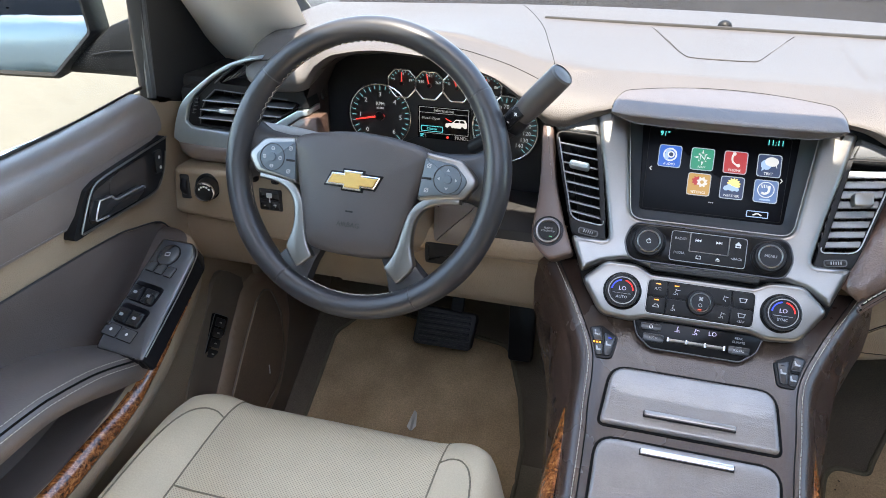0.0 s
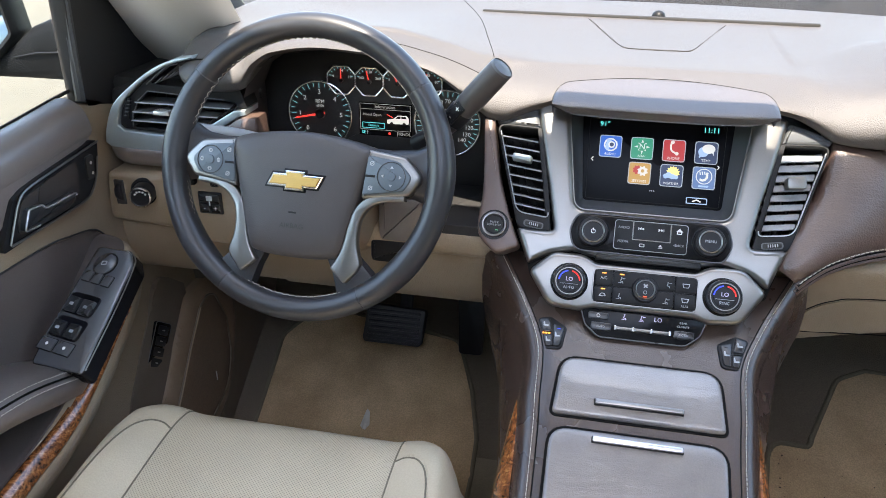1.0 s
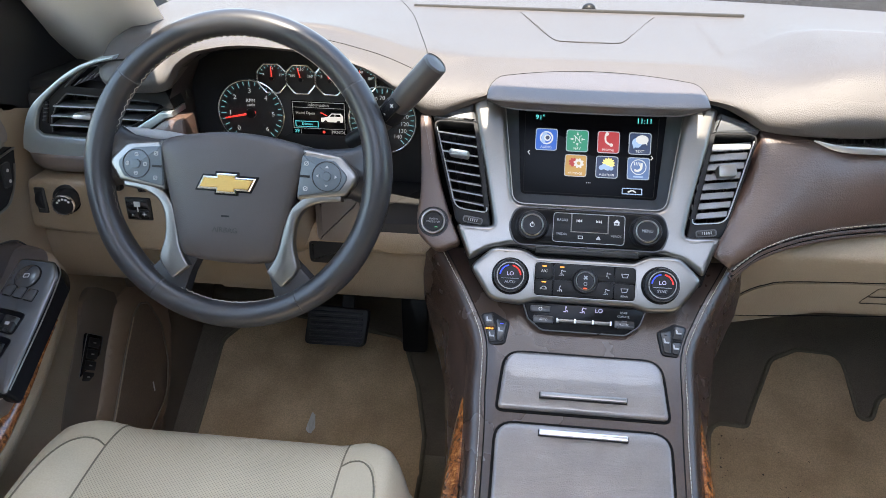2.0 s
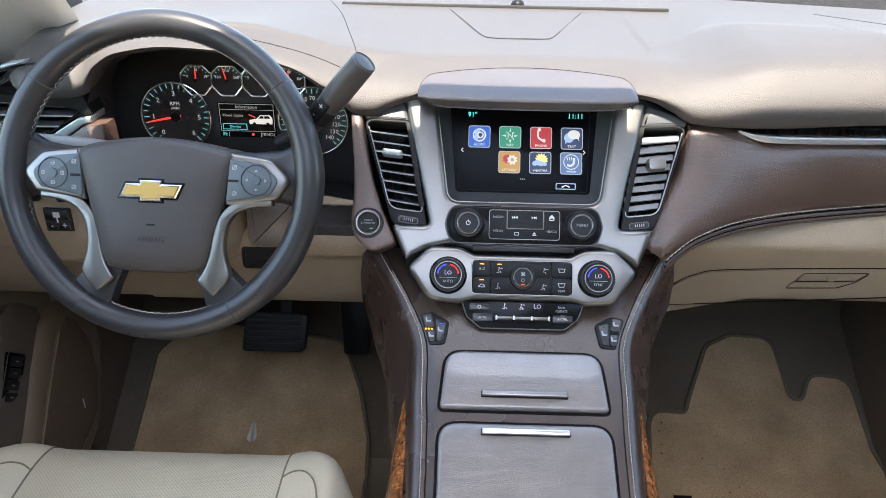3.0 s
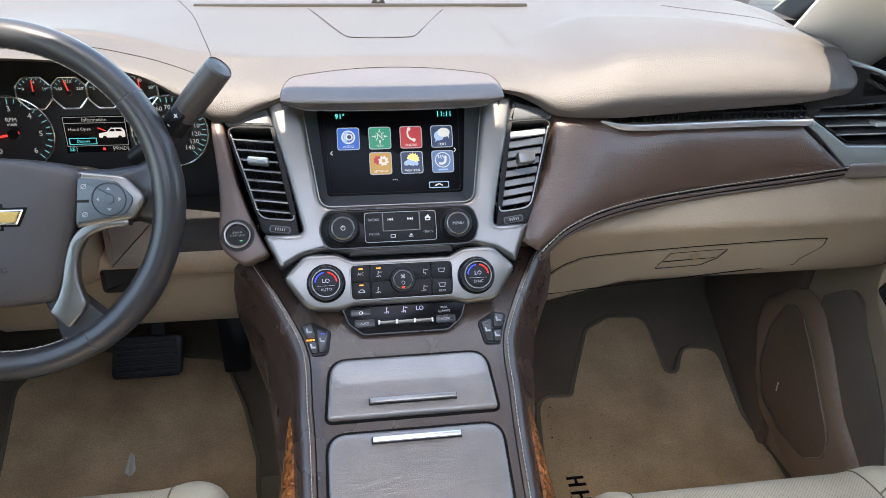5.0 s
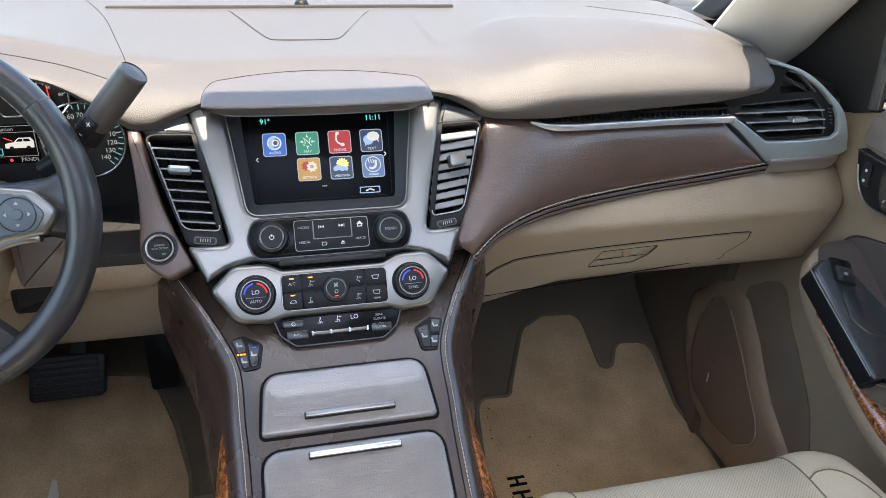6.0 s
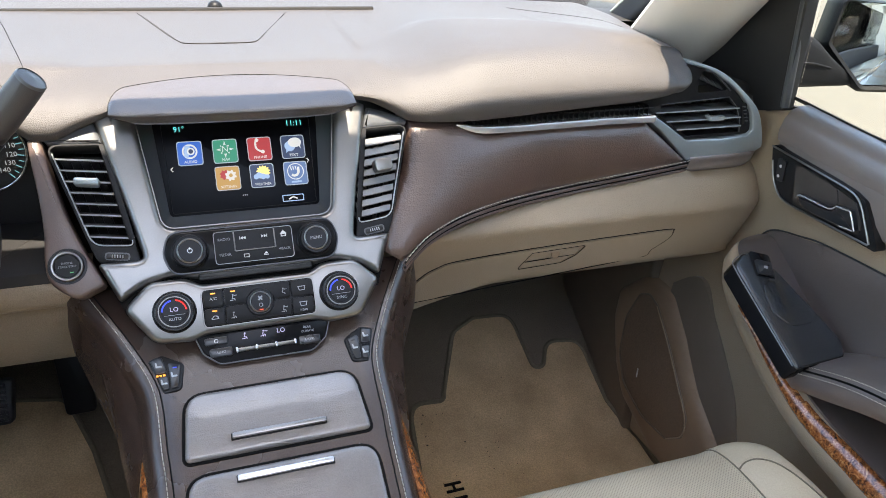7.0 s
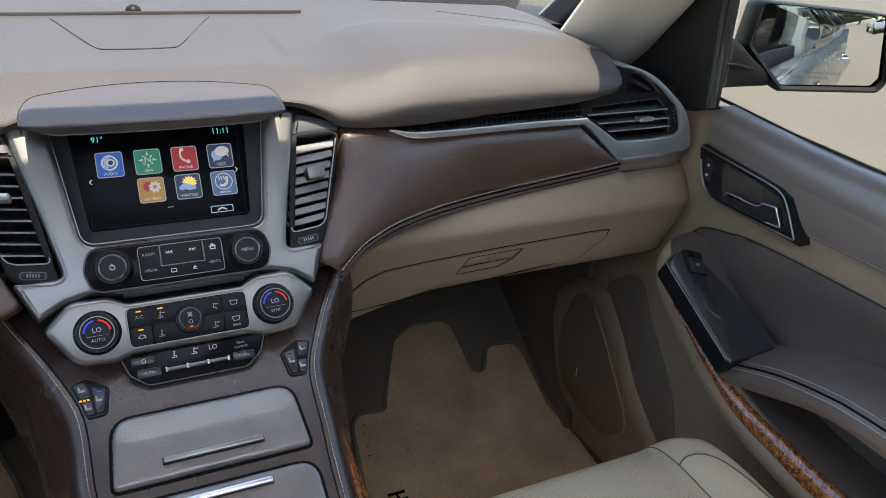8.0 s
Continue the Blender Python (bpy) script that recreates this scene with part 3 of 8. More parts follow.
bm = tube([on_pad(p.x, p.y, 0.0003) for p in smooth_line([(-0.100, 1.240, 0), (-0.077, 1.165, 0), (-0.053, 1.092, 0), (-0.036, 1.076, 0), (0.030, 1.076, 0), (0.047, 1.090, 0), (0.074, 1.160, 0), (0.106, 1.234, 0)], 5)], 0.0003, 6)
part("speaker_gap", bm, DARKSEAM, dash)
bm = lathe([(0.0001, 0.0), (0.011, 0.0), (0.011, 0.004), (0.009, 0.009), (0.005, 0.012), (0.0001, 0.013)], Matrix.Translation((0.008, 1.268, 0.854)), 20)
part("light_sensor", bm, BLACK, dash, "small black dome sensor")

# hood over the display: a visor with a flat top, a crisp fold and corners that run to a point
HOOD_X = -0.003


def hood_row(u):
    a = abs(u)
    eb = 1 - math.sqrt(max(0.0, 1 - max(0.0, (a - 0.86) / 0.14) ** 2))
    ef = max(0.0, (a - 0.80) / 0.20) ** 2
    el = max(0.0, (a - 0.72) / 0.28) ** 1.9
    tip = Vector((0, 0.880, 0.8125))
    back = Vector((0, 0.940 - 0.034 * a * a, 0.8335 - 0.004 * a * a)).lerp(tip + Vector((0, 0.006, 0.001)), eb)
    fold = Vector((0, 0.869 + 0.004 * a * a, 0.8125)).lerp(tip + Vector((0, -0.002, 0)), ef)
    lip = Vector((0, 0.886 + 0.003 * a * a, 0.7978 + 0.002 * a * a)).lerp(tip + Vector((0, 0.002, -0.003)), el)
    top = back.lerp(fold, 0.55) + Vector((0, 0, 0.0030 * (1 - eb)))
    pts = [back + Vector((0, 0.02, -0.02)), back + Vector((0, 0.002, -0.004)), back, back.lerp(top, 0.12), top, fold.lerp(top, 0.34) + Vector((0, 0, 0.0008 * (1 - ef))), fold.lerp(top, 0.10), fold.lerp(lip, 0.12) + Vector((0, -0.0012 * (1 - ef), 0)), fold.lerp(lip, 0.40) + Vector((0, -0.0016 * (1 - el), 0)), fold.lerp(lip, 0.75) + Vector((0, -0.0010 * (1 - el), 0)), lip, lip + Vector((0, 0.004, -0.0014)), lip + Vector((0, 0.05, 0.002))]
    return [p + Vector((HOOD_X + 0.1275 * u, 0, 0)) for p in pts]


rows = [hood_row(math.sin((i / 40 - 1) * math.pi / 2)) for i in range(81)]
part("display_hood", loft([smooth_line(r, 2) for r in rows], caps=True), HOODV, dash, "cocoa vinyl visor above the display, its top pale with sky", 50)
part("hood_seam", tube([r[2] + Vector((0, 0.0006, 0.0002)) for r in rows], 0.0005, 6), DARKSEAM, dash)


# centre stack bezel: silver frame with the display opening
OPEN = rounded([(-0.0925, 0.0905), (0.0920, 0.0905), (0.1100, 0.218), (-0.1100, 0.218)], [0.016, 0.016, 0.002, 0.002], 6)
bez = [(-0.1525, 0.219), (-0.1462, 0.2005), (-0.1403, 0.1723), (-0.1316, 0.1373), (-0.1150, 0.0600), (-0.162, 0.0605), (-0.1430, 0.0165), (-0.1185, 0.0310), (-0.0890, 0.0385), (-0.0620, 0.0325), (0.0600, 0.0325), (0.0860, 0.0375), (0.1155, 0.0295), (0.1400, 0.0130), (0.159, 0.0615), (0.1150, 0.0600), (0.1251, 0.112), (0.1354, 0.1544), (0.1444, 0.1936), (0.150, 0.218), (0.1349, 0.224), (0.1110, 0.2185), (-0.1110, 0.2185), (-0.134, 0.224)]
bm = plate(rounded(bez, [0.004, 0.02, 0.02, 0.02, 0.006, 0.004, 0.004, 0.03, 0.03, 0.012, 0.012, 0.03, 0.03, 0.004, 0.004, 0.006, 0.02, 0.02, 0.02, 0.004, 0.004, 0.002, 0.002, 0.004], 3), STACK, -0.02, 0.0085, 0.0072, holes=[OPEN], steps=6)
bezel = part("stack_bezel", bm, SILVER, dash, "satin silver centre stack bezel with rounded arms", 50)
part("stack_backing", plate(rounded([(-0.155, 0.05), (-0.138, 0.0), (0.138, 0.0), (0.155, 0.05)], 0.005, 3), STACK, -0.02, -0.001), DARKSEAM, dash)
part("chrome_edge", tube([STACK @ Vector((p.x, p.y, 0.0035)) for p in OPEN], 0.0009, 6, True, up=(0, -0.85, 0.527)), SILVER, bezel)
# sloping walls of the display recess
inner = rounded([(-0.0840, 0.1060), (0.0840, 0.1060), (0.0930, 0.218), (-0.0930, 0.218)], [0.006, 0.006, 0.002, 0.002], 6)
bm = loft([[STACK @ Vector((p.x, p.y, 0.004)) for p in OPEN], [STACK @ Vector((p.x * 0.985, 0.1 + (p.y - 0.1) * 0.985, -0.004)) for p in OPEN], [STACK @ Vector((p.x, p.y, -0.016)) for p in inner]], True)
part("display_surround", bm, RECESS, dash, "dark satin sloping walls round the display")


def centre_vent(s):
    """Tall louvred outlet beside the display; s is -1 or 1."""
    f = lambda pts: [(s * x, y) for x, y in pts]
    vent = thing("air_vent", STACK @ Vector((s * 0.155, 0.12, 0)), "tall black air vent with %s slats beside the display" % ("dark" if s < 0 else "lit-toned light grey"), "air vent", "centre air vents")
    outer = rounded(f([(0.1168, 0.0540), (0.1610, 0.0610), (0.2015, 0.1930), (0.1455, 0.1905)]), [0.006, 0.012, 0.012, 0.004], 4)
    hole = rounded(f([(0.1232, 0.0760), (0.1635, 0.0805), (0.1955, 0.1885), (0.1432, 0.1865)]), [0.005, 0.016, 0.005, 0.003], 4)
    part("frame", plate(outer, STACK, -0.03, 0.004, 0.0025, holes=[hole]), BLACK, vent)
    part("opening_edge", tube([STACK @ Vector((p.x, p.y, 0.0042)) for p in hole[:11]], 0.0008, 6, up=(0, -0.85, 0.527)), GREYINK, vent, "grey lip round the foot of the opening")
    part("backing", plate(shrink(outer, 0.004), STACK, -0.06, -0.045), SOFTBLACK, vent)
    part("cap", plate(rounded(f([(0.1437, 0.1890), (0.1975, 0.1912), (0.2010, 0.1975), (0.1800, 0.2065), (0.1530, 0.2150), (0.1490, 0.2110)]), [0.002, 0.002, 0.004, 0.02, 0.003, 0.002], 3), STACK, -0.02, 0.005, 0.004, steps=3), GREYCAP, vent, "satin grey cap above the slats")
    for i in range(8):
        g = i / 7
        a, b = Vector((lerp(0.1395, 0.1235, g), lerp(0.1725, 0.0865, g))), Vector((lerp(0.1925, 0.1690, g), lerp(0.1785, 0.0930, g)))
        m, h = (a + b) / 2, (b - a).length / 2 + 0.0012
        turn = math.atan2(b.y - a.y, b.x - a.x)
        tilt = 58 if s > 0 else 14
        low, high = (-lerp(0.0055, 0.0040, g), lerp(0.0055, 0.0042, g)) if s > 0 else (-0.012, 0.0075)
        M = STACK @ Matrix.Translation((s * m.x, m.y, -0.007)) @ Matrix.Rotation(s * turn, 4, "Z") @ Matrix.Rotation(radians(tilt), 4, "X")
        part("slat", block(-h, -0.0011 if s > 0 else -0.0007, low, h, 0.0011 if s > 0 else 0.0007, high, 0.0006, M), LITSLAT if s > 0 else SLAT, vent)
        if s < 0:
            part("slat_edge", block(-h, -0.0010, 0.0068, h, 0.0008, 0.0084, 0.0004, M), GREYINK, vent, "pale front edge of a slat")
    for i in range(5):
        x = lerp(0.140, 0.178, i / 4)
        part("vane", block(-0.0006, -0.050, -0.006, 0.0006, 0.050, 0.006, 0.0005, STACK @ Matrix.Translation((s * x, 0.130, -0.034)) @ Matrix.Rotation(radians(-14 * s), 4, "Z")), BLACK, vent)
    if s < 0:
        M = STACK @ Matrix.Translation((-0.1632, 0.1490, 0.004)) @ Matrix.Rotation(radians(-7), 4, "Z")
        part("tab", block(-0.0125, -0.0042, -0.010, 0.0125, 0.0042, 0.006, 0.003, M), VENTSILVER, vent, "bright metal louvre tab")
    else:
        M = STACK @ Matrix.Translation((0.1622, 0.1430, 0.004)) @ Matrix.Rotation(radians(6), 4, "Z")
        part("tab", plate(rect(-0.0105, -0.0075, 0.0105, 0.0075, 0.003), M, -0.010, 0.007, 0.0018, steps=3), SILVER, vent, "boxy satin metal louvre tab", 20)
    M = STACK @ Matrix.Translation((s * 0.1410, 0.0662, 0.004)) @ Matrix.Rotation(radians(8 * s), 4, "Z")
    part("thumbwheel_well", plate(rect(-0.0125, -0.0042, 0.0125, 0.0042, 0.0035), M, -0.001, 0.0006, holes=[rect(-0.0110, -0.0030, 0.0110, 0.0030, 0.0025)]), SLAT, vent)
    wheel_ = part("thumbwheel", block(-0.0108, -0.0028, -0.004, 0.0108, 0.0028, 0.0016, 0.0012, M), SOFTBLACK, vent)
    for i in range(5):
        part("rib", block(-0.0005, -0.0018, 0.001, 0.0005, 0.0018, 0.0026, 0.0003, M @ Matrix.Translation((-0.005 + 0.0026 * i, 0, 0))), GREYINK, wheel_)
    part("chrome_lip", tube([STACK @ Vector(p) for p in ((s * 0.1155, 0.0535, 0.0075), (s * 0.125, 0.0530, 0.0088), (s * 0.145, 0.0565, 0.0088), (s * 0.157, 0.0590, 0.0080))], 0.0007, 6), SILVER, vent)


centre_vent(-1)
centre_vent(1)


# slanted brown strip beside the driver's vent, and the leather panel on the passenger side
def front_y(x, z):
    f = min(1, max(0, (abs(x) - 0.17) / 0.25))
    f = f * f * (3 - 2 * f)
    return lerp(0.83 + 0.62 * (z - 0.605), 0.935, f)


def skin(outline, lift, depth, name, mat, parent, label="", inset=0.004, grid=0.009, pillow=0.010):
    """A padded panel that follows the curved dash front; outline in (x, z), lift towards the cabin."""
    pts = [Vector(p) for p in outline]
    bm = bmesh.new()
    ring = [bm.verts.new((p.x, p.y, 0)) for p in pts]
    bm.faces.new(ring)
    x0, x1 = min(p.x for p in pts), max(p.x for p in pts)
    z0, z1 = min(p.y for p in pts), max(p.y for p in pts)
    for k in range(1, int((x1 - x0) / grid) + 1):
        bmesh.ops.bisect_plane(bm, geom=bm.verts[:] + bm.edges[:] + bm.faces[:], plane_co=(x0 + k * grid, 0, 0), plane_no=(1, 0, 0))
    for k in range(1, int((z1 - z0) / grid) + 1):
        bmesh.ops.bisect_plane(bm, geom=bm.verts[:] + bm.edges[:] + bm.faces[:], plane_co=(0, z0 + k * grid, 0), plane_no=(0, 1, 0))
    for v in bm.verts:
        x, z = v.co.x, v.co.y
        w = 1 - min(1.0, edge_distance(pts, x, z) / 0.042)
        e = 1 - min(1.0, edge_distance(pts, x, z) / 0.006)
        v.co = Vector((x, front_y(x, z) - lift - pillow * (1 - w * w) + inset * e * e, z))
    edges = [e for e in bm.edges if e.is_boundary]
    ext = bmesh.ops.extrude_edge_only(bm, edges=edges)
    for g in ext["geom"]:
        if isinstance(g, bmesh.types.BMVert):
            g.co.y += depth
    return part(name, bm, mat, parent, label, 55)


leather_line = [(0.2025, 0.7705), (0.262, 0.7705), (0.282, 0.7610), (0.300, 0.752), (0.376, 0.752), (0.548, 0.750), (0.633, 0.684), (0.538, 0.674), (0.449, 0.665), (0.339, 0.659), (0.262, 0.658), (0.209, 0.648), (0.180, 0.634), (0.170, 0.628), (0.1500, 0.6400), (0.1602, 0.6624), (0.1735, 0.6882), (0.186, 0.707), (0.1931, 0.722), (0.1985, 0.745)]
leather = skin(leather_line, 0.008, 0.06, "leather_panel", BROWN, dash, "dark cocoa grained leather panel with pale stitching")


def along(pts, lift, dz=0.0, n=6):
    return smooth_line([Vector((x, front_y(x, z) - lift, z + dz)) for x, z in pts], n)


hem = [(0.172, 0.627), (0.184, 0.636), (0.211, 0.650), (0.262, 0.660), (0.339, 0.661), (0.449, 0.667), (0.538, 0.676), (0.631, 0.686)]
part("stitching", stitch(along(hem, 0.0120, 0.0050), 0.0045, 0.0018, 0.0006, up=(0, -1, 0.2)), THREAD, leather)
part("piping", tube(along(hem, 0.005, -0.004), 0.0035, 8), BROWN, leather)
part("piping", tube(along(hem, 0.0035, -0.011), 0.0035, 8), BROWN, leather)
part("seam_groove", tube(along(hem, 0.0074, -0.0005), 0.0012, 6), DARKSEAM, leather)
part("seam_groove", tube(along(hem, 0.0068, -0.0075), 0.0012, 6), DARKSEAM, leather)

# dark core behind the trim
for x0, x1, y0 in ((0.15, 0.785, 0.985), (-0.785, -0.64, 0.985), (-0.64, 0.15, 1.085)):
    part("core", block(x0, y0, 0.505, x1, 1.34, 0.765, 0.01), SOFTBLACK, dash)

# satin strip and the long outlet under the pad's lip
strip = [(0.262, 0.7665), (0.292, 0.7595), (0.34, 0.7575), (0.40, 0.7575), (0.48, 0.7585), (0.556, 0.7575)]
part("satin_strip", sweep(along(strip, 0.010), rect(-0.006, -0.0045, 0.006, 0.0045, 0.002), up=(0, 0, 1), scales=[min(1.0, 0.25 + 0.12 * i) for i in range(31)]), BRIGHT, dash, "satin silver trim strip")
part("slot_backing", sweep([Vector((x, 0.955, 0.768)) for x in (0.27, 0.4, 0.58)], rect(-0.01, -0.012, 0.01, 0.012)), SOFTBLACK, dash)
for i in range(34):
    x = 0.292 + 0.0078 * i
    part("slot_vane", block(-0.0006, -0.008, -0.0065, 0.0006, 0.010, 0.0065, 0.0004, Matrix.Translation((x, 0.938, 0.7685))), BLACK, dash)
part("slot_rib", tube([(0.285, 0.934, 0.7685), (0.40, 0.932, 0.770), (0.56, 0.932, 0.7705)], 0.0012, 6), BLACK, dash)


def side_vent(s):
    """Louvred outlet at the end of the dash, in its silver bezel."""
    M = axes((0, 0.95, 0), (1, 0, 0), (0, 0, 1))
    f = lambda pts: [(s * x, z) for x, z in pts]
    vent = thing("side_air_vent", (s * 0.69, 0.95, 0.70), "black louvred side air vent in a satin silver bezel", "air vent", "side air vents")
    rim = [(p.x, p.y) for p in smooth_line([(0.772, 0.672, 0), (0.7735, 0.690, 0), (0.765, 0.725, 0), (0.748, 0.757, 0), (0.714, 0.786, 0), (0.680, 0.809, 0), (0.650, 0.822, 0), (0.617, 0.829, 0)], 4)]
    inner = [(p.x, p.y) for p in smooth_line([(0.617, 0.8255, 0), (0.648, 0.8175, 0), (0.677, 0.8035, 0), (0.7065, 0.784, 0), (0.735, 0.757, 0), (0.7445, 0.735, 0), (0.7465, 0.725, 0)], 4)]
    edge = [(0.738, 0.717), (0.687, 0.715), (0.630, 0.7165), (0.590, 0.743), (0.566, 0.7575), (0.548, 0.7600)]
    c_shape = f([(0.548, 0.7525), (0.5595, 0.7495), (0.581, 0.735), (0.617, 0.703), (0.636, 0.6855), (0.700, 0.6885), (0.764, 0.6915)] + rim[5:] + inner + edge)
    part("bezel", plate(c_shape, M, -0.03, 0.012, 0.0022, steps=3), VENTSILVER, vent, "satin silver bezel")
    # underside curl of the bezel, its dark reflection put into a cocoa colour
    lower = []
    for k in range(13):
        x = lerp(0.642, 0.7725, k / 12)
        e = 0.014 * max(0.0, (k - 9) / 3) ** 2
        lower.append([Vector((s * x, y + e, z)) for y, z in ((0.946, 0.693), (0.9375, 0.690), (0.9365, 0.685), (0.941, 0.672), (0.952, 0.661), (0.99, 0.657))])
    part("lower_lip", loft(lower), COCOA, vent, "curled under edge of the bezel, its dark reflection put in as cocoa", 60)
    hole = f([(0.742, 0.719), (0.687, 0.717), (0.631, 0.7185), (0.591, 0.745), (0.566, 0.7595), (0.548, 0.762), (0.56, 0.80), (0.60, 0.826)] + [(x - 0.001, z - 0.001) for x, z in inner])
    ven = rounded(f([(0.556, 0.7655), (0.592, 0.7475), (0.633, 0.7215), (0.725, 0.7222), (0.722, 0.740), (0.711, 0.760), (0.694, 0.775), (0.58, 0.770)]), 0.004, 3)
    tri = rounded(f([(0.634, 0.800), (0.638, 0.784), (0.690, 0.7865), (0.656, 0.812), (0.640, 0.816)]), 0.003, 3)
    part("face", plate(hole, M, -0.03, 0.006, 0.0, holes=[ven, tri]), BLACK, vent)
    part("window_edge", tube([M @ Vector((s * x, z, 0.007)) for x, z in ((0.642, 0.8165), (0.658, 0.8135), (0.678, 0.799), (0.694, 0.7855))], 0.0011, 6, up=(0, 1, 0)), GREYCAP, vent)
    part("opening_edge", tube([M @ Vector((s * x, z, 0.0065)) for x, z in ((0.58, 0.7705), (0.64, 0.7735), (0.695, 0.7762), (0.712, 0.761), (0.7235, 0.740), (0.7265, 0.722))], 0.0009, 6, up=(0, 1, 0)), SLAT, vent)
    part("backing", plate(hole, M, -0.055, -0.045), SOFTBLACK, vent)
    for i, (xa, xb, z) in enumerate(((0.612, 0.726, 0.7340), (0.592, 0.722, 0.7470), (0.572, 0.716, 0.7610))):
        part("slat", block(-(xb - xa) / 2, -0.012, -0.0009, (xb - xa) / 2, 0.010, 0.0009, 0.0007, Matrix.Translation((s * (xa + xb) / 2, 0.954, z)) @ Matrix.Rotation(radians(8), 4, "X")), SLAT, vent)
        part("slat_edge", block(-(xb - xa) / 2, -0.0135, -0.0007, (xb - xa) / 2, -0.0118, 0.0009, 0.0004, Matrix.Translation((s * (xa + xb) / 2, 0.954, z)) @ Matrix.Rotation(radians(8), 4, "X")), GREYINK, vent, "pale front edge of a slat")
    for i in range(9):
        x = 0.60 + 0.0145 * i
        part("vane", block(-0.0006, -0.008, -0.024, 0.0006, 0.008, 0.024, 0.0004, Matrix.Translation((s * x, 0.975, 0.746)) @ Matrix.Rotation(radians(-25 * s), 4, "Z")), BLACK, vent)
    part("tab", block(-0.0125, -0.012, -0.003, 0.0125, 0.004, 0.003, 0.0022, Matrix.Translation((s * 0.673, 0.944, 0.7485))), BRIGHT, vent, "satin metal louvre tab")
    for i in range(4):
        part("slat", block(-0.008, -0.008, -0.0006, 0.008, 0.008, 0.0006, 0.0005, Matrix.Translation((s * (0.646 + 0.010 * i), 0.953, 0.804 - 0.004 * i)) @ Matrix.Rotation(radians(38 * s), 4, "Y")), SLAT, vent)
    wheel_ = part("thumbwheel", block(-0.0035, -0.003, -0.016, 0.0035, 0.004, 0.016, 0.002, Matrix.Translation((s * 0.7290, 0.944, 0.7505)) @ Matrix.Rotation(radians(-14 * s), 4, "Y")), BLACK, vent)
    for i in range(5):
        part("rib", block(-0.0022, -0.0040, -0.0005, 0.0022, 0.0, 0.0005, 0.0003, Matrix.Translation((s * (0.7325 - 0.0022 * i), 0.9425, 0.7395 + 0.0054 * i))), SLAT, wheel_)


side_vent(1)
side_vent(-1)

# lower dash: dune panel that rolls under, with the glovebox on the passenger side
sec = []
for i in range(45):
    x = 0.150 + (0.790 - 0.150) * i / 44
    top = curve_at([(0.15, 0.62), (0.21, 0.645), (0.28, 0.655), (0.45, 0.662), (0.63, 0.68), (0.66, 0.665), (0.79, 0.667)], x)
    end = max(0.0, (x - 0.74) / 0.05)
    e3 = 0.03 * end ** 2
    pts = [(0.960 + 0.02 * end, top), (0.934 + e3, top - 0.010), (lerp(0.934, 0.908, 0.65) + e3, lerp(top - 0.010, 0.622, 0.6)), (0.9075 + e3, 0.620), (0.9095 + e3, 0.606), (0.920 + e3, 0.580), (0.936 + e3, 0.545), (0.950 + e3, 0.518), (0.975, 0.503), (1.03, 0.500), (1.20, 0.515)]
    dip = 0.045 * max(0.0, 1 - (x - 0.15) / 0.19)
    sec.append(smooth_line([Vector((x, y, z - dip * min(1.0, max(0.0, (0.58 - z) / 0.07)))) for y, z in pts], 3))
low_bm = loft(sec)
low_tree = BVHTree.FromBMesh(low_bm)
part("lower_panel", low_bm, BEIGE, dash, "dune coloured lower dash panel", 60)

gb = [(0.191, 0.508), (0.199, 0.523), (0.2075, 0.533), (0.229, 0.5545), (0.247, 0.565), (0.275, 0.573), (0.387, 0.580), (0.500, 0.584), (0.610, 0.586), (0.623, 0.580), (0.622, 0.566), (0.602, 0.545), (0.580, 0.527), (0.40, 0.512), (0.25, 0.504)]


def lower_y(x, z):
    """How far ahead the dune panel stands at a place across and up."""
    hit = low_tree.ray_cast(Vector((x, 0.6, z)), Vector((0, 1, 0)))[0]
    return hit.y if hit else 0.95


def on_lower(outline, lift, name, mat, parent, label="", hole=None, depth=0.006, grid=0.012):
    """A thin panel that follows the dune panel, proud of it by lift, with a soft edge."""
    bm = plate(outline, Matrix(), 0.0, 0.0001, holes=[hole] if hole else [], back=False)
    for axis in (0, 1):
        a, b = min(p[axis] for p in outline), max(p[axis] for p in outline)
        for k in range(1, int((b - a) / grid) + 1):
            co, no = [0, 0, 0], [0, 0, 0]
            co[axis], no[axis] = a + k * grid, 1
            bmesh.ops.bisect_plane(bm, geom=bm.verts[:] + bm.edges[:] + bm.faces[:], plane_co=co, plane_no=no)
    for v in bm.verts:
        x, z = v.co.x, v.co.y
        v.co = Vector((x, lower_y(x, z) - (lift if v.co.z > 0.00005 else -depth), z))
    return part(name, bm, mat, parent, label, 50)


gb_line = [Vector((p.x, p.y)) for p in smooth_line([(x, z, 0) for x, z in gb], 4, True)]
part("glovebox_gap", tube([Vector((p.x, lower_y(p.x, p.y) - 0.0002, p.y)) for p in gb_line if p.y > 0.530 or p.x < 0.24], 0.0009, 6, up=(0, -1, 0)), DARKSEAM, dash)
LATCH = rounded([(0.3740, 0.5400), (0.4440, 0.5430), (0.4640, 0.5560), (0.4750, 0.5750), (0.3880, 0.5715)], [0.003, 0.01, 0.01, 0.003, 0.004], 3)
door = on_lower(shrink(gb_line, 0.0022), 0.0022, "glovebox_door", BEIGE, dash, "closed dune glovebox door", LATCH)
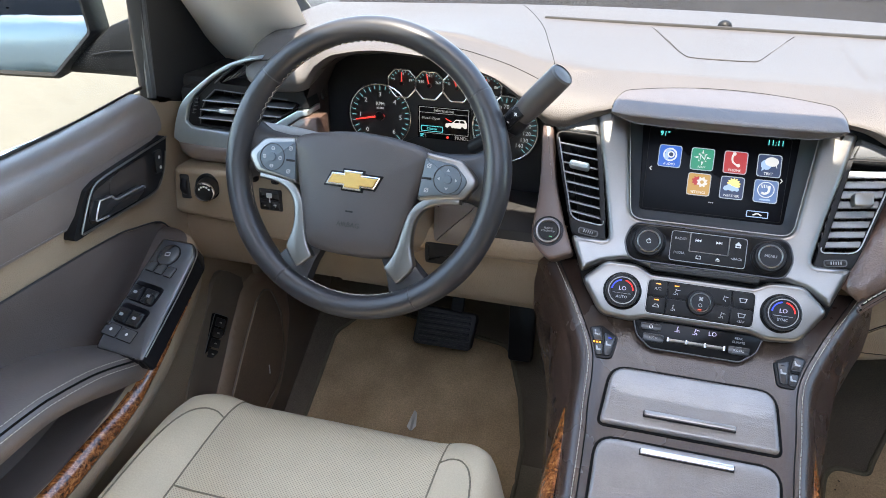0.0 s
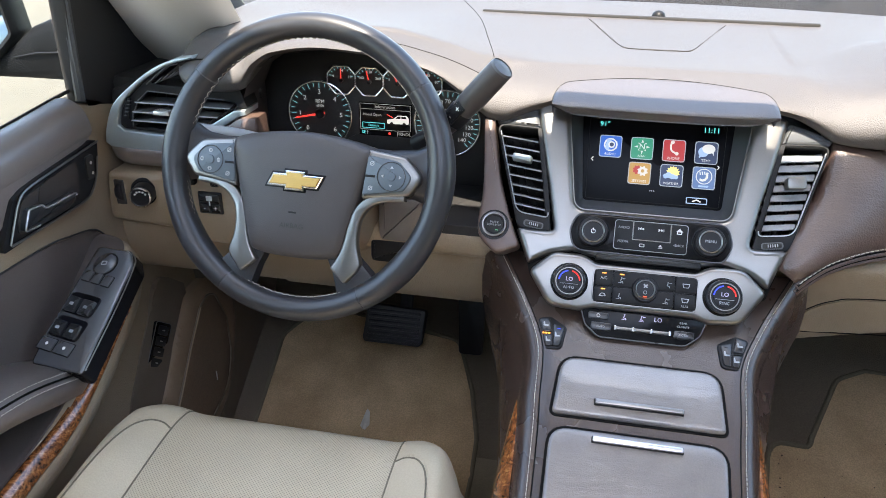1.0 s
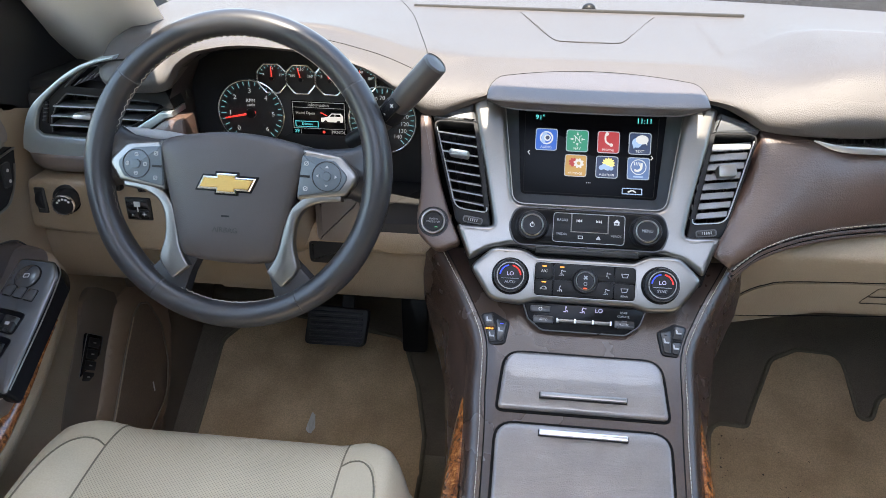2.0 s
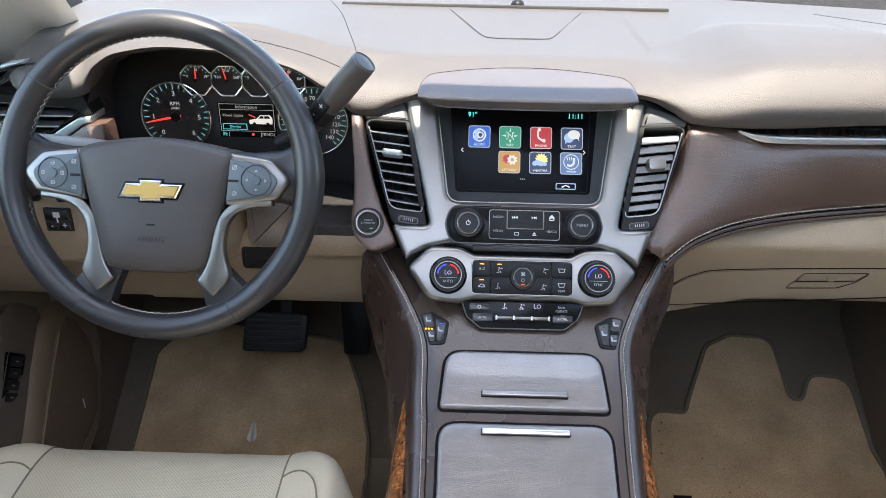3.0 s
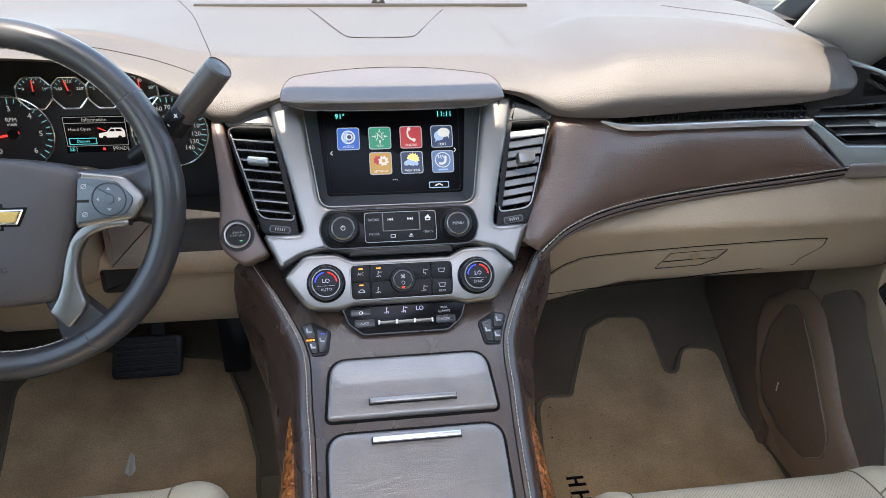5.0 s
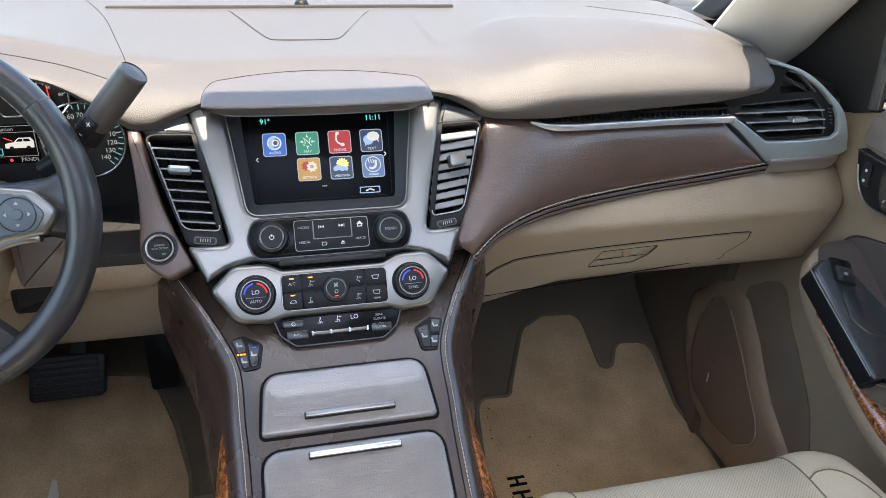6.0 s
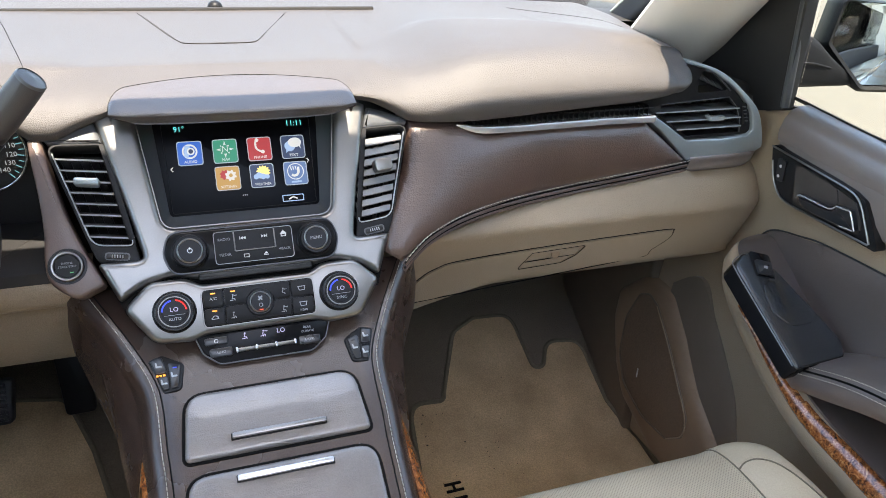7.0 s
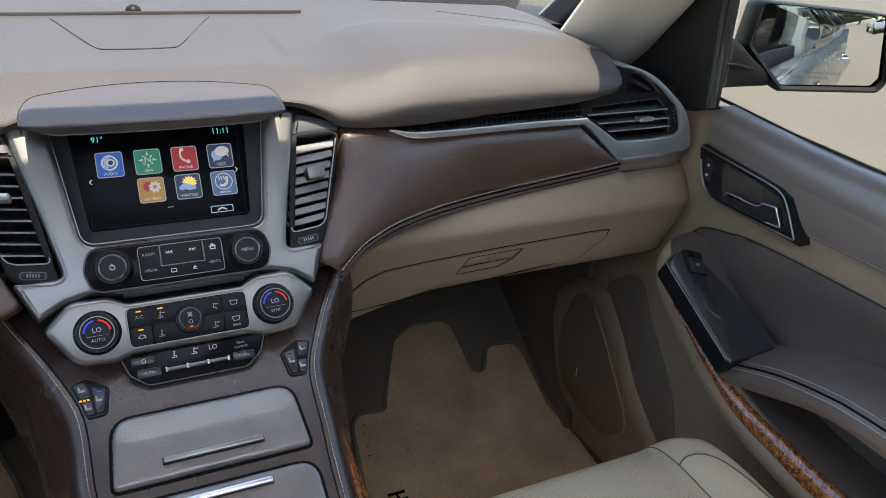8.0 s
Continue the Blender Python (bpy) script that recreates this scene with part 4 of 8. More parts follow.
bm = loft([[Vector((p.x, lower_y(p.x, p.y) + d, p.y)) for p in q] for q, d in ((LATCH, -0.002), (shrink(LATCH, 0.003), 0.016), (shrink(LATCH, 0.012), 0.018))], True)
bm.faces.new([bm.verts.new((p.x, lower_y(p.x, p.y) + 0.018, p.y)) for p in shrink(LATCH, 0.012)])
part("latch_recess", bm, BEIGE, door, "hollow behind the latch", 50)
FLAP = rounded([(0.3825, 0.5545), (0.4610, 0.5575), (0.4725, 0.5735), (0.3890, 0.5700)], 0.003, 3)
part("latch", loft([[Vector((p.x, lower_y(p.x, p.y) + d, p.y)) for p in q] for q, d in ((FLAP, 0.006), (FLAP, -0.001), (shrink(FLAP, 0.0015), -0.0025))], True, True), BEIGE, door, "", 50)
# dark tubes draw the shade round the latch and under its flap
part("latch_shade_line", tube([Vector((p.x, lower_y(p.x, p.y) - 0.0022, p.y)) for p in LATCH], 0.0006, 6, True, up=(0, -1, 0)), DARKSEAM, door)
part("latch_shade_line", tube([Vector((lerp(0.3825, 0.4610, k / 6), lower_y(lerp(0.3825, 0.4610, k / 6), 0.555) - 0.0015, lerp(0.5540, 0.5570, k / 6))) for k in range(7)], 0.0008, 6, up=(0, -1, 0)), DARKSEAM, door)
part("lock", lathe([(0.0001, 0), (0.0065, 0), (0.0065, 0.002), (0.0045, 0.0026), (0.0001, 0.0018)], axes((0.4270, lower_y(0.427, 0.565) - 0.002, 0.5650), (1, 0, 0), (0, 0, 1)), 20), DOORLOW, door)

# brown strip, start button pod and driver's side lower panels
STRIP = [Vector((p.x, p.y)) for p in smooth_line([(-0.2030, 0.1965, 0), (-0.2140, 0.1965, 0), (-0.2150, 0.188, 0), (-0.2125, 0.160, 0), (-0.2095, 0.129, 0), (-0.2085, 0.095, 0), (-0.2105, 0.070, 0), (-0.2080, 0.048, 0), (-0.1960, 0.034, 0), (-0.1830, 0.0265, 0), (-0.1690, 0.0310, 0), (-0.1570, 0.0380, 0), (-0.1620, 0.0520, 0), (-0.1716, 0.0740, 0), (-0.1800, 0.0970, 0), (-0.1872, 0.1190, 0), (-0.1959, 0.157, 0), (-0.2005, 0.184, 0)], 3, True)]
part("brown_strip", plate(STRIP, STACK, -0.03, 0.0085, 0.0045, steps=4), TRIMBROWN, dash, "cocoa trim strip beside the vent", 60)
start = thing("start_button", STACK @ Vector((-0.190, 0.062, 0.0)), "round black engine start button with a chrome ring", "start button")
M = on(STACK, -0.1892, 0.0608, 0.0065)
part("pod", lathe([(0.0001, -0.02), (0.0196, -0.02), (0.0196, 0.0), (0.0186, 0.0025), (0.0001, 0.003)], M, 36), GLOSSBLACK, start)
part("ring", lathe([(0.0116, 0.003), (0.0163, 0.0025), (0.0162, 0.0045), (0.0150, 0.0068), (0.0134, 0.0066), (0.0120, 0.0050)], M, 40), SILVER, start, "chrome ring")
part("button", lathe([(0.0001, 0.003), (0.0119, 0.003), (0.0116, 0.0048), (0.0001, 0.0052)], M, 36), BLACK, start)
for k, txt in enumerate(("ENGINE", "START/STOP")):
    part("lettering", lettering(txt, 0.0031, on(M, 0, 0.0030 - 0.0036 * k, 0.0053)), GREYINK, start)
part("indicator", block(-0.0018, -0.0005, 0, 0.0018, 0.0005, 0.0004, 0.0002, on(M, 0.004, -0.0068, 0.0051)), glow("green_lamp", (0.2, 0.9, 0.4), 0.6), start)

DL = axes((0, 0.94, 0), (1, 0, 0), (0, 0, 1))
part("driver_switch_panel", plate(rounded([(-0.785, 0.578), (-0.52, 0.562), (-0.52, 0.655), (-0.775, 0.655)], [0.012, 0.004, 0.004, 0.01], 4), DL, -0.06, 0.010, 0.008, steps=3), BEIGE, dash, "dune panel with light switch")
part("driver_lower_panel", loft([smooth_line([Vector((x, 0.965, 0.59)), Vector((x, 0.955, 0.55)), Vector((x, 0.965, 0.50)), Vector((x, 1.00, 0.475)), Vector((x, 1.2, 0.50))], 4) for x in (-0.79, -0.7, -0.6, -0.5)]), BEIGE, dash, "dune lower panel", 60)
# dimmer and headlamp switch
knob = thing("headlamp_switch", (-0.715, 0.93, 0.628), "round black headlamp switch knob with chrome ring", "light switch")
M = axes((-0.716, 0.930, 0.629), (1, 0.25, 0), (0, 0, 1))
part("collar", lathe([(0.0001, -0.01), (0.021, -0.01), (0.021, 0.001), (0.018, 0.004), (0.0001, 0.004)], M, 32), BLACK, knob)
part("grip", lathe([(0.0001, 0.0), (0.0165, 0.0), (0.016, 0.022), (0.014, 0.024), (0.0001, 0.024)], M, 32), BLACK, knob)
part("ring", lathe([(0.0125, 0.022), (0.0155, 0.022), (0.015, 0.0255), (0.0135, 0.0262), (0.0125, 0.0245)], M, 32), CHROME, knob)
for a in range(5):
    t = radians(30 + 30 * a)
    part("mark", lathe([(0.0001, 0.024), (0.0016, 0.024), (0.0016, 0.0245), (0.0001, 0.0245)], on(M, 0.0085 * math.cos(t), 0.0085 * math.sin(t)), 10), WHITEINK, knob)
dim = thing("dimmer_wheel", (-0.755, 0.93, 0.625), "black ribbed dimmer thumbwheel in the dune panel", "dimmer")
part("slot", block(-0.0075, -0.002, -0.019, 0.0075, 0.003, 0.019, 0.002, Matrix.Translation((-0.757, 0.929, 0.625))), SOFTBLACK, dim)
part("roller", lathe([(0.0001, -0.0045), (0.015, -0.0045), (0.016, -0.003), (0.016, 0.003), (0.015, 0.0045), (0.0001, 0.0045)], axes((-0.757, 0.936, 0.625), (0, 1, 0), (0, 0, 1)), 24), BLACK, dim)
# trailer brake control box left of the column
brake = thing("brake_controller", (-0.60, 0.93, 0.63), "black trailer brake switch in a dune box", "switch")
part("box", plate(rounded([(-0.655, 0.572), (-0.535, 0.570), (-0.528, 0.675), (-0.648, 0.680)], 0.012, 4), axes((0, 0.905, 0), (1, 0, 0), (0, 0, 1)), -0.04, 0.008, 0.008, steps=3), BEIGE, brake)
BC = axes((-0.5945, 0.897, 0.6355), (1, 0, 0), (0, 0, 1)) @ Matrix.Scale(0.74, 4)
part("frame", block(-0.024, -0.022, 0, 0.024, 0.022, 0.003, 0.003, BC), BLACK, brake)
part("upper_key", block(-0.021, 0.001, 0, 0.021, 0.019, 0.006, 0.002, BC), DARKSATIN, brake)
for k in (-1, 1):
    part("lower_key", block(min(0.001 * k, 0.021 * k), -0.019, 0, max(0.001 * k, 0.021 * k), -0.001, 0.0055, 0.002, BC), DARKSATIN, brake)
    part("lettering", lettering("-" if k < 0 else "+", 0.016, on(BC, 0.011 * k, -0.0095, 0.0062)), WHITEINK, brake)
part("symbol", block(-0.006, 0.006, 0.006, 0.006, 0.016, 0.0066, 0.001, BC), WHITEINK, brake)
part("symbol", block(-0.0012, -0.004, 0.0055, 0.0012, 0.006, 0.0066, 0.0004, BC), WHITEINK, brake)
for k in (-1, 1):
    part("stub", block(-0.006, -0.006, 0, 0.006, 0.006, 0.012, 0.004, axes((-0.60 + 0.017 * k, 0.900, 0.668), (1, 0, 0), (0, 0, 1))), BLACK, brake)

# knee bolster below the column
sec = []
for i in range(25):
    x = -0.52 + 0.345 * i / 24
    pts = [(0.96, 0.625), (0.915, 0.622), (0.902, 0.612), (0.902, 0.594), (0.908, 0.586), (0.925, 0.582), (0.930, 0.56), (0.940, 0.515), (0.962, 0.486), (1.00, 0.478), (1.2, 0.50)]
    sec.append(smooth_line([Vector((x, y, z)) for y, z in pts], 3))
part("knee_panel", loft(sec), BEIGE, dash, "dune knee panel under the steering column", 60)
part("hush_panel", block(-0.79, 1.0, 0.49, 0.79, 1.38, 0.50, 0.004), SOFTBLACK, dash)
part("diagnostic_port", block(-0.02, -0.004, 0, 0.02, 0.006, 0.006, 0.001, axes((-0.44, 0.955, 0.512), (1, 0, 0), (0, 0.3, 1))), BLACK, dash)

# ---- instrument cluster ----
arch = [(-0.552, 0.60), (-0.552, 0.775), (-0.537, 0.812), (-0.50, 0.836), (-0.434, 0.846), (-0.36, 0.842), (-0.29, 0.826), (-0.235, 0.795), (-0.214, 0.765), (-0.214, 0.60)]
cl = thing("instrument_cluster", (-0.39, 1.06, 0.62), "black instrument cluster with chrome ringed gauges", "instrument cluster")
A0 = [Vector((x, 0.945, z)) for x, z in arch]
A1 = [Vector((lerp(-0.40, x, 1.0), 1.00, lerp(0.73, z, 0.97))) for x, z in arch]
A2 = [Vector((lerp(-0.40, x, 1.12 if x < -0.4 else 0.94), 1.065, lerp(0.72, z, 0.93))) for x, z in arch]
part("surround", loft([A0, A1, A2], True), SOFTBLACK, cl, "", 50)
CL = axes((0, 1.052, 0), (1, 0, 0), (0, 0, 1))
part("face", block(-0.62, 0.59, -0.02, -0.18, 0.84, 0.0, 0.002, CL), SOFTBLACK, cl, "black gauge face")
part("lower_fascia", block(-0.560, 0.945, 0.58, -0.200, 1.07, 0.612, 0.006), SOFTBLACK, cl)
part("fascia_ledge", block(-0.300, 0.906, 0.600, -0.208, 1.06, 0.632, 0.004), SOFTBLACK, cl, "black ledge under the gauges")
part("driver_leather_panel", plate(rounded([(-0.546, 0.752), (-0.560, 0.7475), (-0.581, 0.733), (-0.617, 0.701), (-0.643, 0.676), (-0.643, 0.655), (-0.525, 0.655), (-0.530, 0.752)], 0.003, 2), axes((0, 0.945, 0), (1, 0, 0), (0, 0, 1)), -0.02, 0.012, 0.004), BROWN, dash, "cocoa leather panel beside the column")

GAUGERING = material("gauge_ring_metal", (0.88, 0.89, 0.90), 0.2, metal=0.9, vary=0.03)
TICK = glow("teal_marks", (0.25, 0.62, 0.72), 0.55)
NUM = glow("gauge_numerals", (0.80, 0.86, 0.90), 0.30)
NEEDLE = glow("red_needle", (1.0, 0.06, 0.05), 0.9)


def gauge(name, cx, cz, r, a0, a1, ticks, labels, size, needle, square=False):
    """Dial with chrome ring, tick marks, numerals and needle; angles run clockwise from straight up."""
    g = part(name, lathe([(0.0001, 0.0), (r, 0.0), (r, 0.001), (0.0001, 0.001)], on(CL, cx, cz), 40), SOFTBLACK, cl)
    if square:
        ro = rounded([(cx + r * c * 1.04, cz + r * s_ * 1.0) for c, s_ in ((0.45, -1), (1, -0.35), (1, 0.45), (0.5, 1), (-0.5, 1), (-1, 0.45), (-1, -0.35), (-0.45, -1))], r * 0.28, 4)
        ring = [CL @ Vector((p.x, p.y, 0.003)) for p in ro]
    else:
        ring = [CL @ Vector((cx + r * math.cos(a), cz + r * math.sin(a), 0.003)) for a in [2 * math.pi * i / 48 for i in range(48)]]
    part("ring", tube(ring, 0.0016, 8, True, up=(0, -1, 0)), GAUGERING, g, "bright gauge ring")
    for i in range(ticks + 1):
        a = radians(lerp(a0, a1, i / ticks))
        big = i % 2 == 0
        M = on(CL, cx + r * 0.88 * math.sin(a), cz + r * 0.88 * math.cos(a), 0.0012, -math.degrees(a))
        part("mark", block(-0.0005, -r * (0.09 if big else 0.05), 0, 0.0005, r * 0.06, 0.0004, 0.0001, M), TICK, g)
    for i, txt in enumerate(labels):
        if txt:
            a = radians(lerp(a0, a1, i / (len(labels) - 1)))
            part("numeral", lettering(txt, size, on(CL, cx + r * 0.66 * math.sin(a), cz + r * 0.66 * math.cos(a), 0.0014)), NUM, g)
    a = radians(needle)
    M = on(CL, cx, cz, 0.004, -needle)
    part("needle", plate([(-r * 0.035, -r * 0.15), (r * 0.035, -r * 0.15), (r * 0.015, r * 0.82), (-r * 0.015, r * 0.82)], M, 0, 0.0012), NEEDLE, g)
    part("needle_hub", lathe([(0.0001, 0.0), (r * 0.16, 0.0), (r * 0.14, 0.005), (0.0001, 0.006)], on(CL, cx, cz, 0.001), 20), BLACK, g)
    return g


g = gauge("tachometer", -0.4815, 0.729, 0.049, -138, 138, 24, ["0", "1", "2", "3", "4", "5", "6"], 0.0098, -102)
part("lettering", lettering("RPM", 0.0074, on(CL, -0.4815, 0.747, 0.0014)), NUM, g)
part("lettering", lettering("x1000", 0.0048, on(CL, -0.4815, 0.7405, 0.0014)), NUM, g)
g = gauge("speedometer", -0.287, 0.727, 0.049, -138, 138, 28, ["0", "10", "20", "30", "40", "50", "60", "70", "80", "90", "100", "110", "120", "130", "140"], 0.0085, -138)
part("lettering", lettering("MPH", 0.008, on(CL, -0.287, 0.745, 0.0014)), NUM, g)
for k, (cx, labels, nd) in enumerate(((-0.446, ["9", "14", "19"], 0), (-0.4035, ["160", "210", "260"], -14), (-0.361, ["E", "", "F"], -25), (-0.3165, ["0", "40", "80"], -5))):
    gauge("small_gauge", cx, 0.7815, 0.0205, -70, 70, 8, labels, 0.0056, nd, True)
info = part("information_display", block(-0.4215, 0.7005, 0, -0.3405, 0.7505, 0.0016, 0.001, CL), GLOSSBLACK, cl, "lit driver information screen")
LINE = glow("display_lines", (0.75, 0.77, 0.78), 0.24)
CYAN = glow("cyan_lines", (0.1, 0.75, 0.85), 0.6)
for a, b, c, d in ((-0.4195, 0.7485, -0.3425, 0.7491), (-0.4195, 0.7405, -0.3425, 0.7410), (-0.4195, 0.7095, -0.4189, 0.7491), (-0.3431, 0.7095, -0.3425, 0.7491), (-0.4195, 0.7095, -0.3425, 0.7100), (-0.409, 0.7015, -0.4085, 0.708), (-0.363, 0.7015, -0.3625, 0.708)):
    part("line", block(a, b, 0.0016, c, d, 0.0020, 0.0001, CL), LINE, info)
part("lettering", lettering("Information", 0.0066, on(CL, -0.381, 0.7447, 0.0017)), LINE, info)
part("lettering", lettering("Hood Open", 0.0058, on(CL, -0.401, 0.7325, 0.0017)), LINE, info)
part("button_outline", plate(rect(-0.4165, 0.7118, -0.382, 0.7205), CL, 0.0016, 0.002, holes=[rect(-0.4155, 0.7126, -0.383, 0.7197)]), CYAN, info)
part("lettering", lettering("Dismiss", 0.0052, on(CL, -0.399, 0.7161, 0.0017)), CYAN, info)
part("lettering", lettering("SE", 0.0072, on(CL, -0.4145, 0.705, 0.0017)), CYAN, info)
part("lettering", lettering("PRNDL", 0.0068, on(CL, -0.3525, 0.705, 0.0017)), LINE, info)
part("warning_symbol", lathe([(0.0001, 0.0016), (0.002, 0.0016), (0.002, 0.002), (0.0001, 0.002)], on(CL, -0.3745, 0.705), 12), NEEDLE, info)
car = rounded([(-0.378, 0.7205), (-0.3455, 0.7205), (-0.3450, 0.729), (-0.348, 0.7335), (-0.362, 0.7335), (-0.368, 0.728), (-0.378, 0.7262)], 0.0012, 2)
part("car_symbol", plate(car, CL, 0.0016, 0.0021, holes=[[(-0.3655, 0.7285), (-0.3615, 0.7323), (-0.3575, 0.7323), (-0.3575, 0.7285)], [(-0.3565, 0.7285), (-0.3565, 0.7323), (-0.3500, 0.7323), (-0.3480, 0.7285)]]), glow("white_symbol", (0.85, 0.86, 0.87), 0.55), info)
for cx in (-0.371, -0.352):
    part("car_symbol_wheel", lathe([(0.0001, 0.002), (0.0026, 0.002), (0.0026, 0.0026), (0.0001, 0.0026)], on(CL, cx, 0.7205), 14), GLOSSBLACK, info)
part("raised_hood_symbol", plate([(-0.3785, 0.7335), (-0.369, 0.7292), (-0.3686, 0.7300), (-0.378, 0.7345)], CL, 0.0016, 0.0021), NEEDLE, info)

# ---- infotainment display ----
disp = thing("infotainment_display", STACK @ Vector((0, 0.15, -0.016)), "lit touch display with coloured menu icons on black", "display")
SC = STACK @ Matrix.Translation((0, 0, -0.016))
glassy = part("screen", plate(rounded([(-0.0845, 0.1050), (0.0845, 0.1050), (0.0935, 0.219), (-0.0935, 0.219)], 0.004), SC, -0.004, 0.0, 0.001), SCREEN, disp, "glossy black screen glass")
part("active_area_edge", tube([SC @ Vector((p.x, p.y, 0.0)) for p in rounded([(-0.0805, 0.109), (0.0805, 0.109), (0.0835, 0.212), (-0.0835, 0.212)], 0.003)], 0.0004, 5, True, up=(0, -0.85, 0.527)), BLACK, disp)
ICON = {}
for nm, c in (("blue", (0.03, 0.14, 0.62)), ("green", (0.03, 0.29, 0.20)), ("red", (0.44, 0.05, 0.06)), ("navy", (0.035, 0.06, 0.14)), ("amber", (0.50, 0.31, 0.10)), ("slate", (0.10, 0.19, 0.42))):
    ICON[nm] = glow("icon_" + nm, c, 0.64)
GLYPH = glow("icon_glyph", (0.72, 0.76, 0.80), 0.6)
GLYPHBLUE = glow("icon_glyph_blue", (0.30, 0.45, 0.72), 0.8)
SUNNY = glow("icon_sun", (0.95, 0.78, 0.25), 0.9)
TEAL = glow("clock_digits", (0.10, 0.80, 0.85), 1.0)
RIM = glow("icon_rim", (0.42, 0.50, 0.60), 0.6)


def icon(col, row, tone, text):
    cx = -0.0555 + 0.0388 * col + (0.0 if row == 0 else -0.0005)
    cy = 0.1768 if row == 0 else 0.1450
    M = on(SC, cx, cy, 0.0004)
    ic = part("menu_icon", plate(rect(-0.0138, -0.0140, 0.0138, 0.0140, 0.0035), M, 0, 0.0006), ICON[tone], disp, "%s rounded menu icon" % tone)
    part("icon_edge", plate(rect(-0.0138, -0.0140, 0.0138, 0.0140, 0.0035), M, 0.0006, 0.0009, holes=[rect(-0.0129, -0.0131, 0.0129, 0.0131, 0.0030)]), RIM, ic)
    if text:
        part("lettering", lettering(text, 0.0040 if len(text) > 6 else 0.0044, on(M, 0, -0.0100, 0.0008)), GLYPH, ic)
    else:
        part("text_bar", block(-0.006, -0.0113, 0.0007, 0.006, -0.0093, 0.0010, 0.0003, M), GLYPHBLUE, ic)
    return ic, on(M, 0, 0.002, 0.0007)


def disc(M, x, y, r, z=0.0, n=20):
    return lathe([(0.0001, z), (r, z), (r, z + 0.0003), (0.0001, z + 0.0003)], on(M, x, y), n)


ic, M = icon(0, 0, "blue", "AUDIO")
part("glyph", plate(circle(0, 0, 0.0085, 24), M, 0, 0.0003, holes=[circle(0, 0, 0.0066, 24)]), GLYPH, ic)
part("glyph", plate([(-0.0065, -0.006), (-0.002, -0.0075), (0.001, 0.007), (-0.005, 0.007)], M, 0.0003, 0.0005), GLYPHBLUE, ic)
part("glyph", disc(M, 0.0012, 0, 0.0042, 0.0004), GLYPH, ic)
part("glyph", disc(M, 0.0012, 0, 0.0026, 0.0007), ICON["navy"], ic)
ic, M = icon(1, 0, "green", "NAV")
star = []
for k in range(16):
    r = (0.0100 if k % 4 == 0 else 0.0072 if k % 2 == 0 else 0.0045)
    star.append(Vector((r * math.sin(k * math.pi / 8), r * math.cos(k * math.pi / 8))))
part("glyph", plate(star, M, 0, 0.0003), GLYPH, ic)
part("glyph", disc(M, 0, 0, 0.0052, 0.0003), ICON["green"], ic)
part("lettering", lettering("N", 0.010, on(M, 0, 0, 0.0007)), GLYPH, ic)
ic, M = icon(2, 0, "red", "PHONE")
part("glyph", tube([M @ Vector(p) for p in smooth_line([(-0.003, 0.009, 0.0005), (-0.0042, 0.004, 0.0005), (-0.003, -0.002, 0.0005), (0.003, -0.006, 0.0005)], 4)], 0.0011, 6, up=(0, -0.85, 0.527)), GLYPH, ic)
for p in ((-0.0022, 0.0085), (0.0035, -0.0055)):
    part("glyph", disc(M, p[0], p[1], 0.0022), GLYPH, ic)
ic, M = icon(3, 0, "navy", "TEXT")
part("glyph", disc(M, -0.0035, -0.001, 0.0062), GLYPHBLUE, ic)
part("glyph", plate([Vector((0.0025 + 0.0078 * math.cos(a), 0.003 + 0.0058 * math.sin(a))) for a in [i * math.pi / 12 for i in range(24)]], M, 0.0003, 0.0006), GLYPH, ic)
part("glyph", plate([(-0.008, -0.0055), (-0.002, -0.0045), (-0.0085, -0.009)], M, 0.0, 0.0003), GLYPHBLUE, ic)
part("glyph", plate([(0.006, 0.0), (0.0085, 0.001), (0.009, -0.005)], M, 0.0002, 0.0005), GLYPH, ic)
ic, M = icon(1, 1, "amber", "SETTINGS")
for cx, cy, r, tone in ((-0.003, 0.002, 0.006, ICON["red"]), (0.0035, 0.001, 0.0065, GLYPH)):
    gear = []
    for k in range(32):
        rr = r if (k // 2) % 2 else r * 0.78
        gear.append(Vector((cx + rr * math.cos(k * math.pi / 16), cy + rr * math.sin(k * math.pi / 16))))
    part("glyph", plate(gear, M, 0.0 if tone is not GLYPH else 0.0003, 0.0003 if tone is not GLYPH else 0.0006), tone, ic)
part("glyph", disc(M, 0.0035, 0.001, 0.0022, 0.0006), ICON["amber"], ic)
ic, M = icon(2, 1, "navy", "WEATHER")
rays = [Vector(((0.0085 if k % 2 else 0.0062) * math.cos(k * math.pi / 14) + 0.0015, (0.0085 if k % 2 else 0.0062) * math.sin(k * math.pi / 14) + 0.002)) for k in range(28)]
part("glyph", plate(rays, M, 0, 0.0003), SUNNY, ic)
for p, r in (((-0.007, -0.003), 0.003), ((-0.0035, -0.0015), 0.0036), ((0.001, -0.003), 0.0034), ((0.0055, -0.0035), 0.0026)):
    part("glyph", disc(M, p[0], p[1], r, 0.0003), GLYPHBLUE, ic)
ic, M = icon(3, 1, "slate", "")
part("glyph", plate(circle(0, 0, 0.0098, 28), M, 0, 0.0003, holes=[circle(0, 0, 0.0088, 28)]), GLYPH, ic)
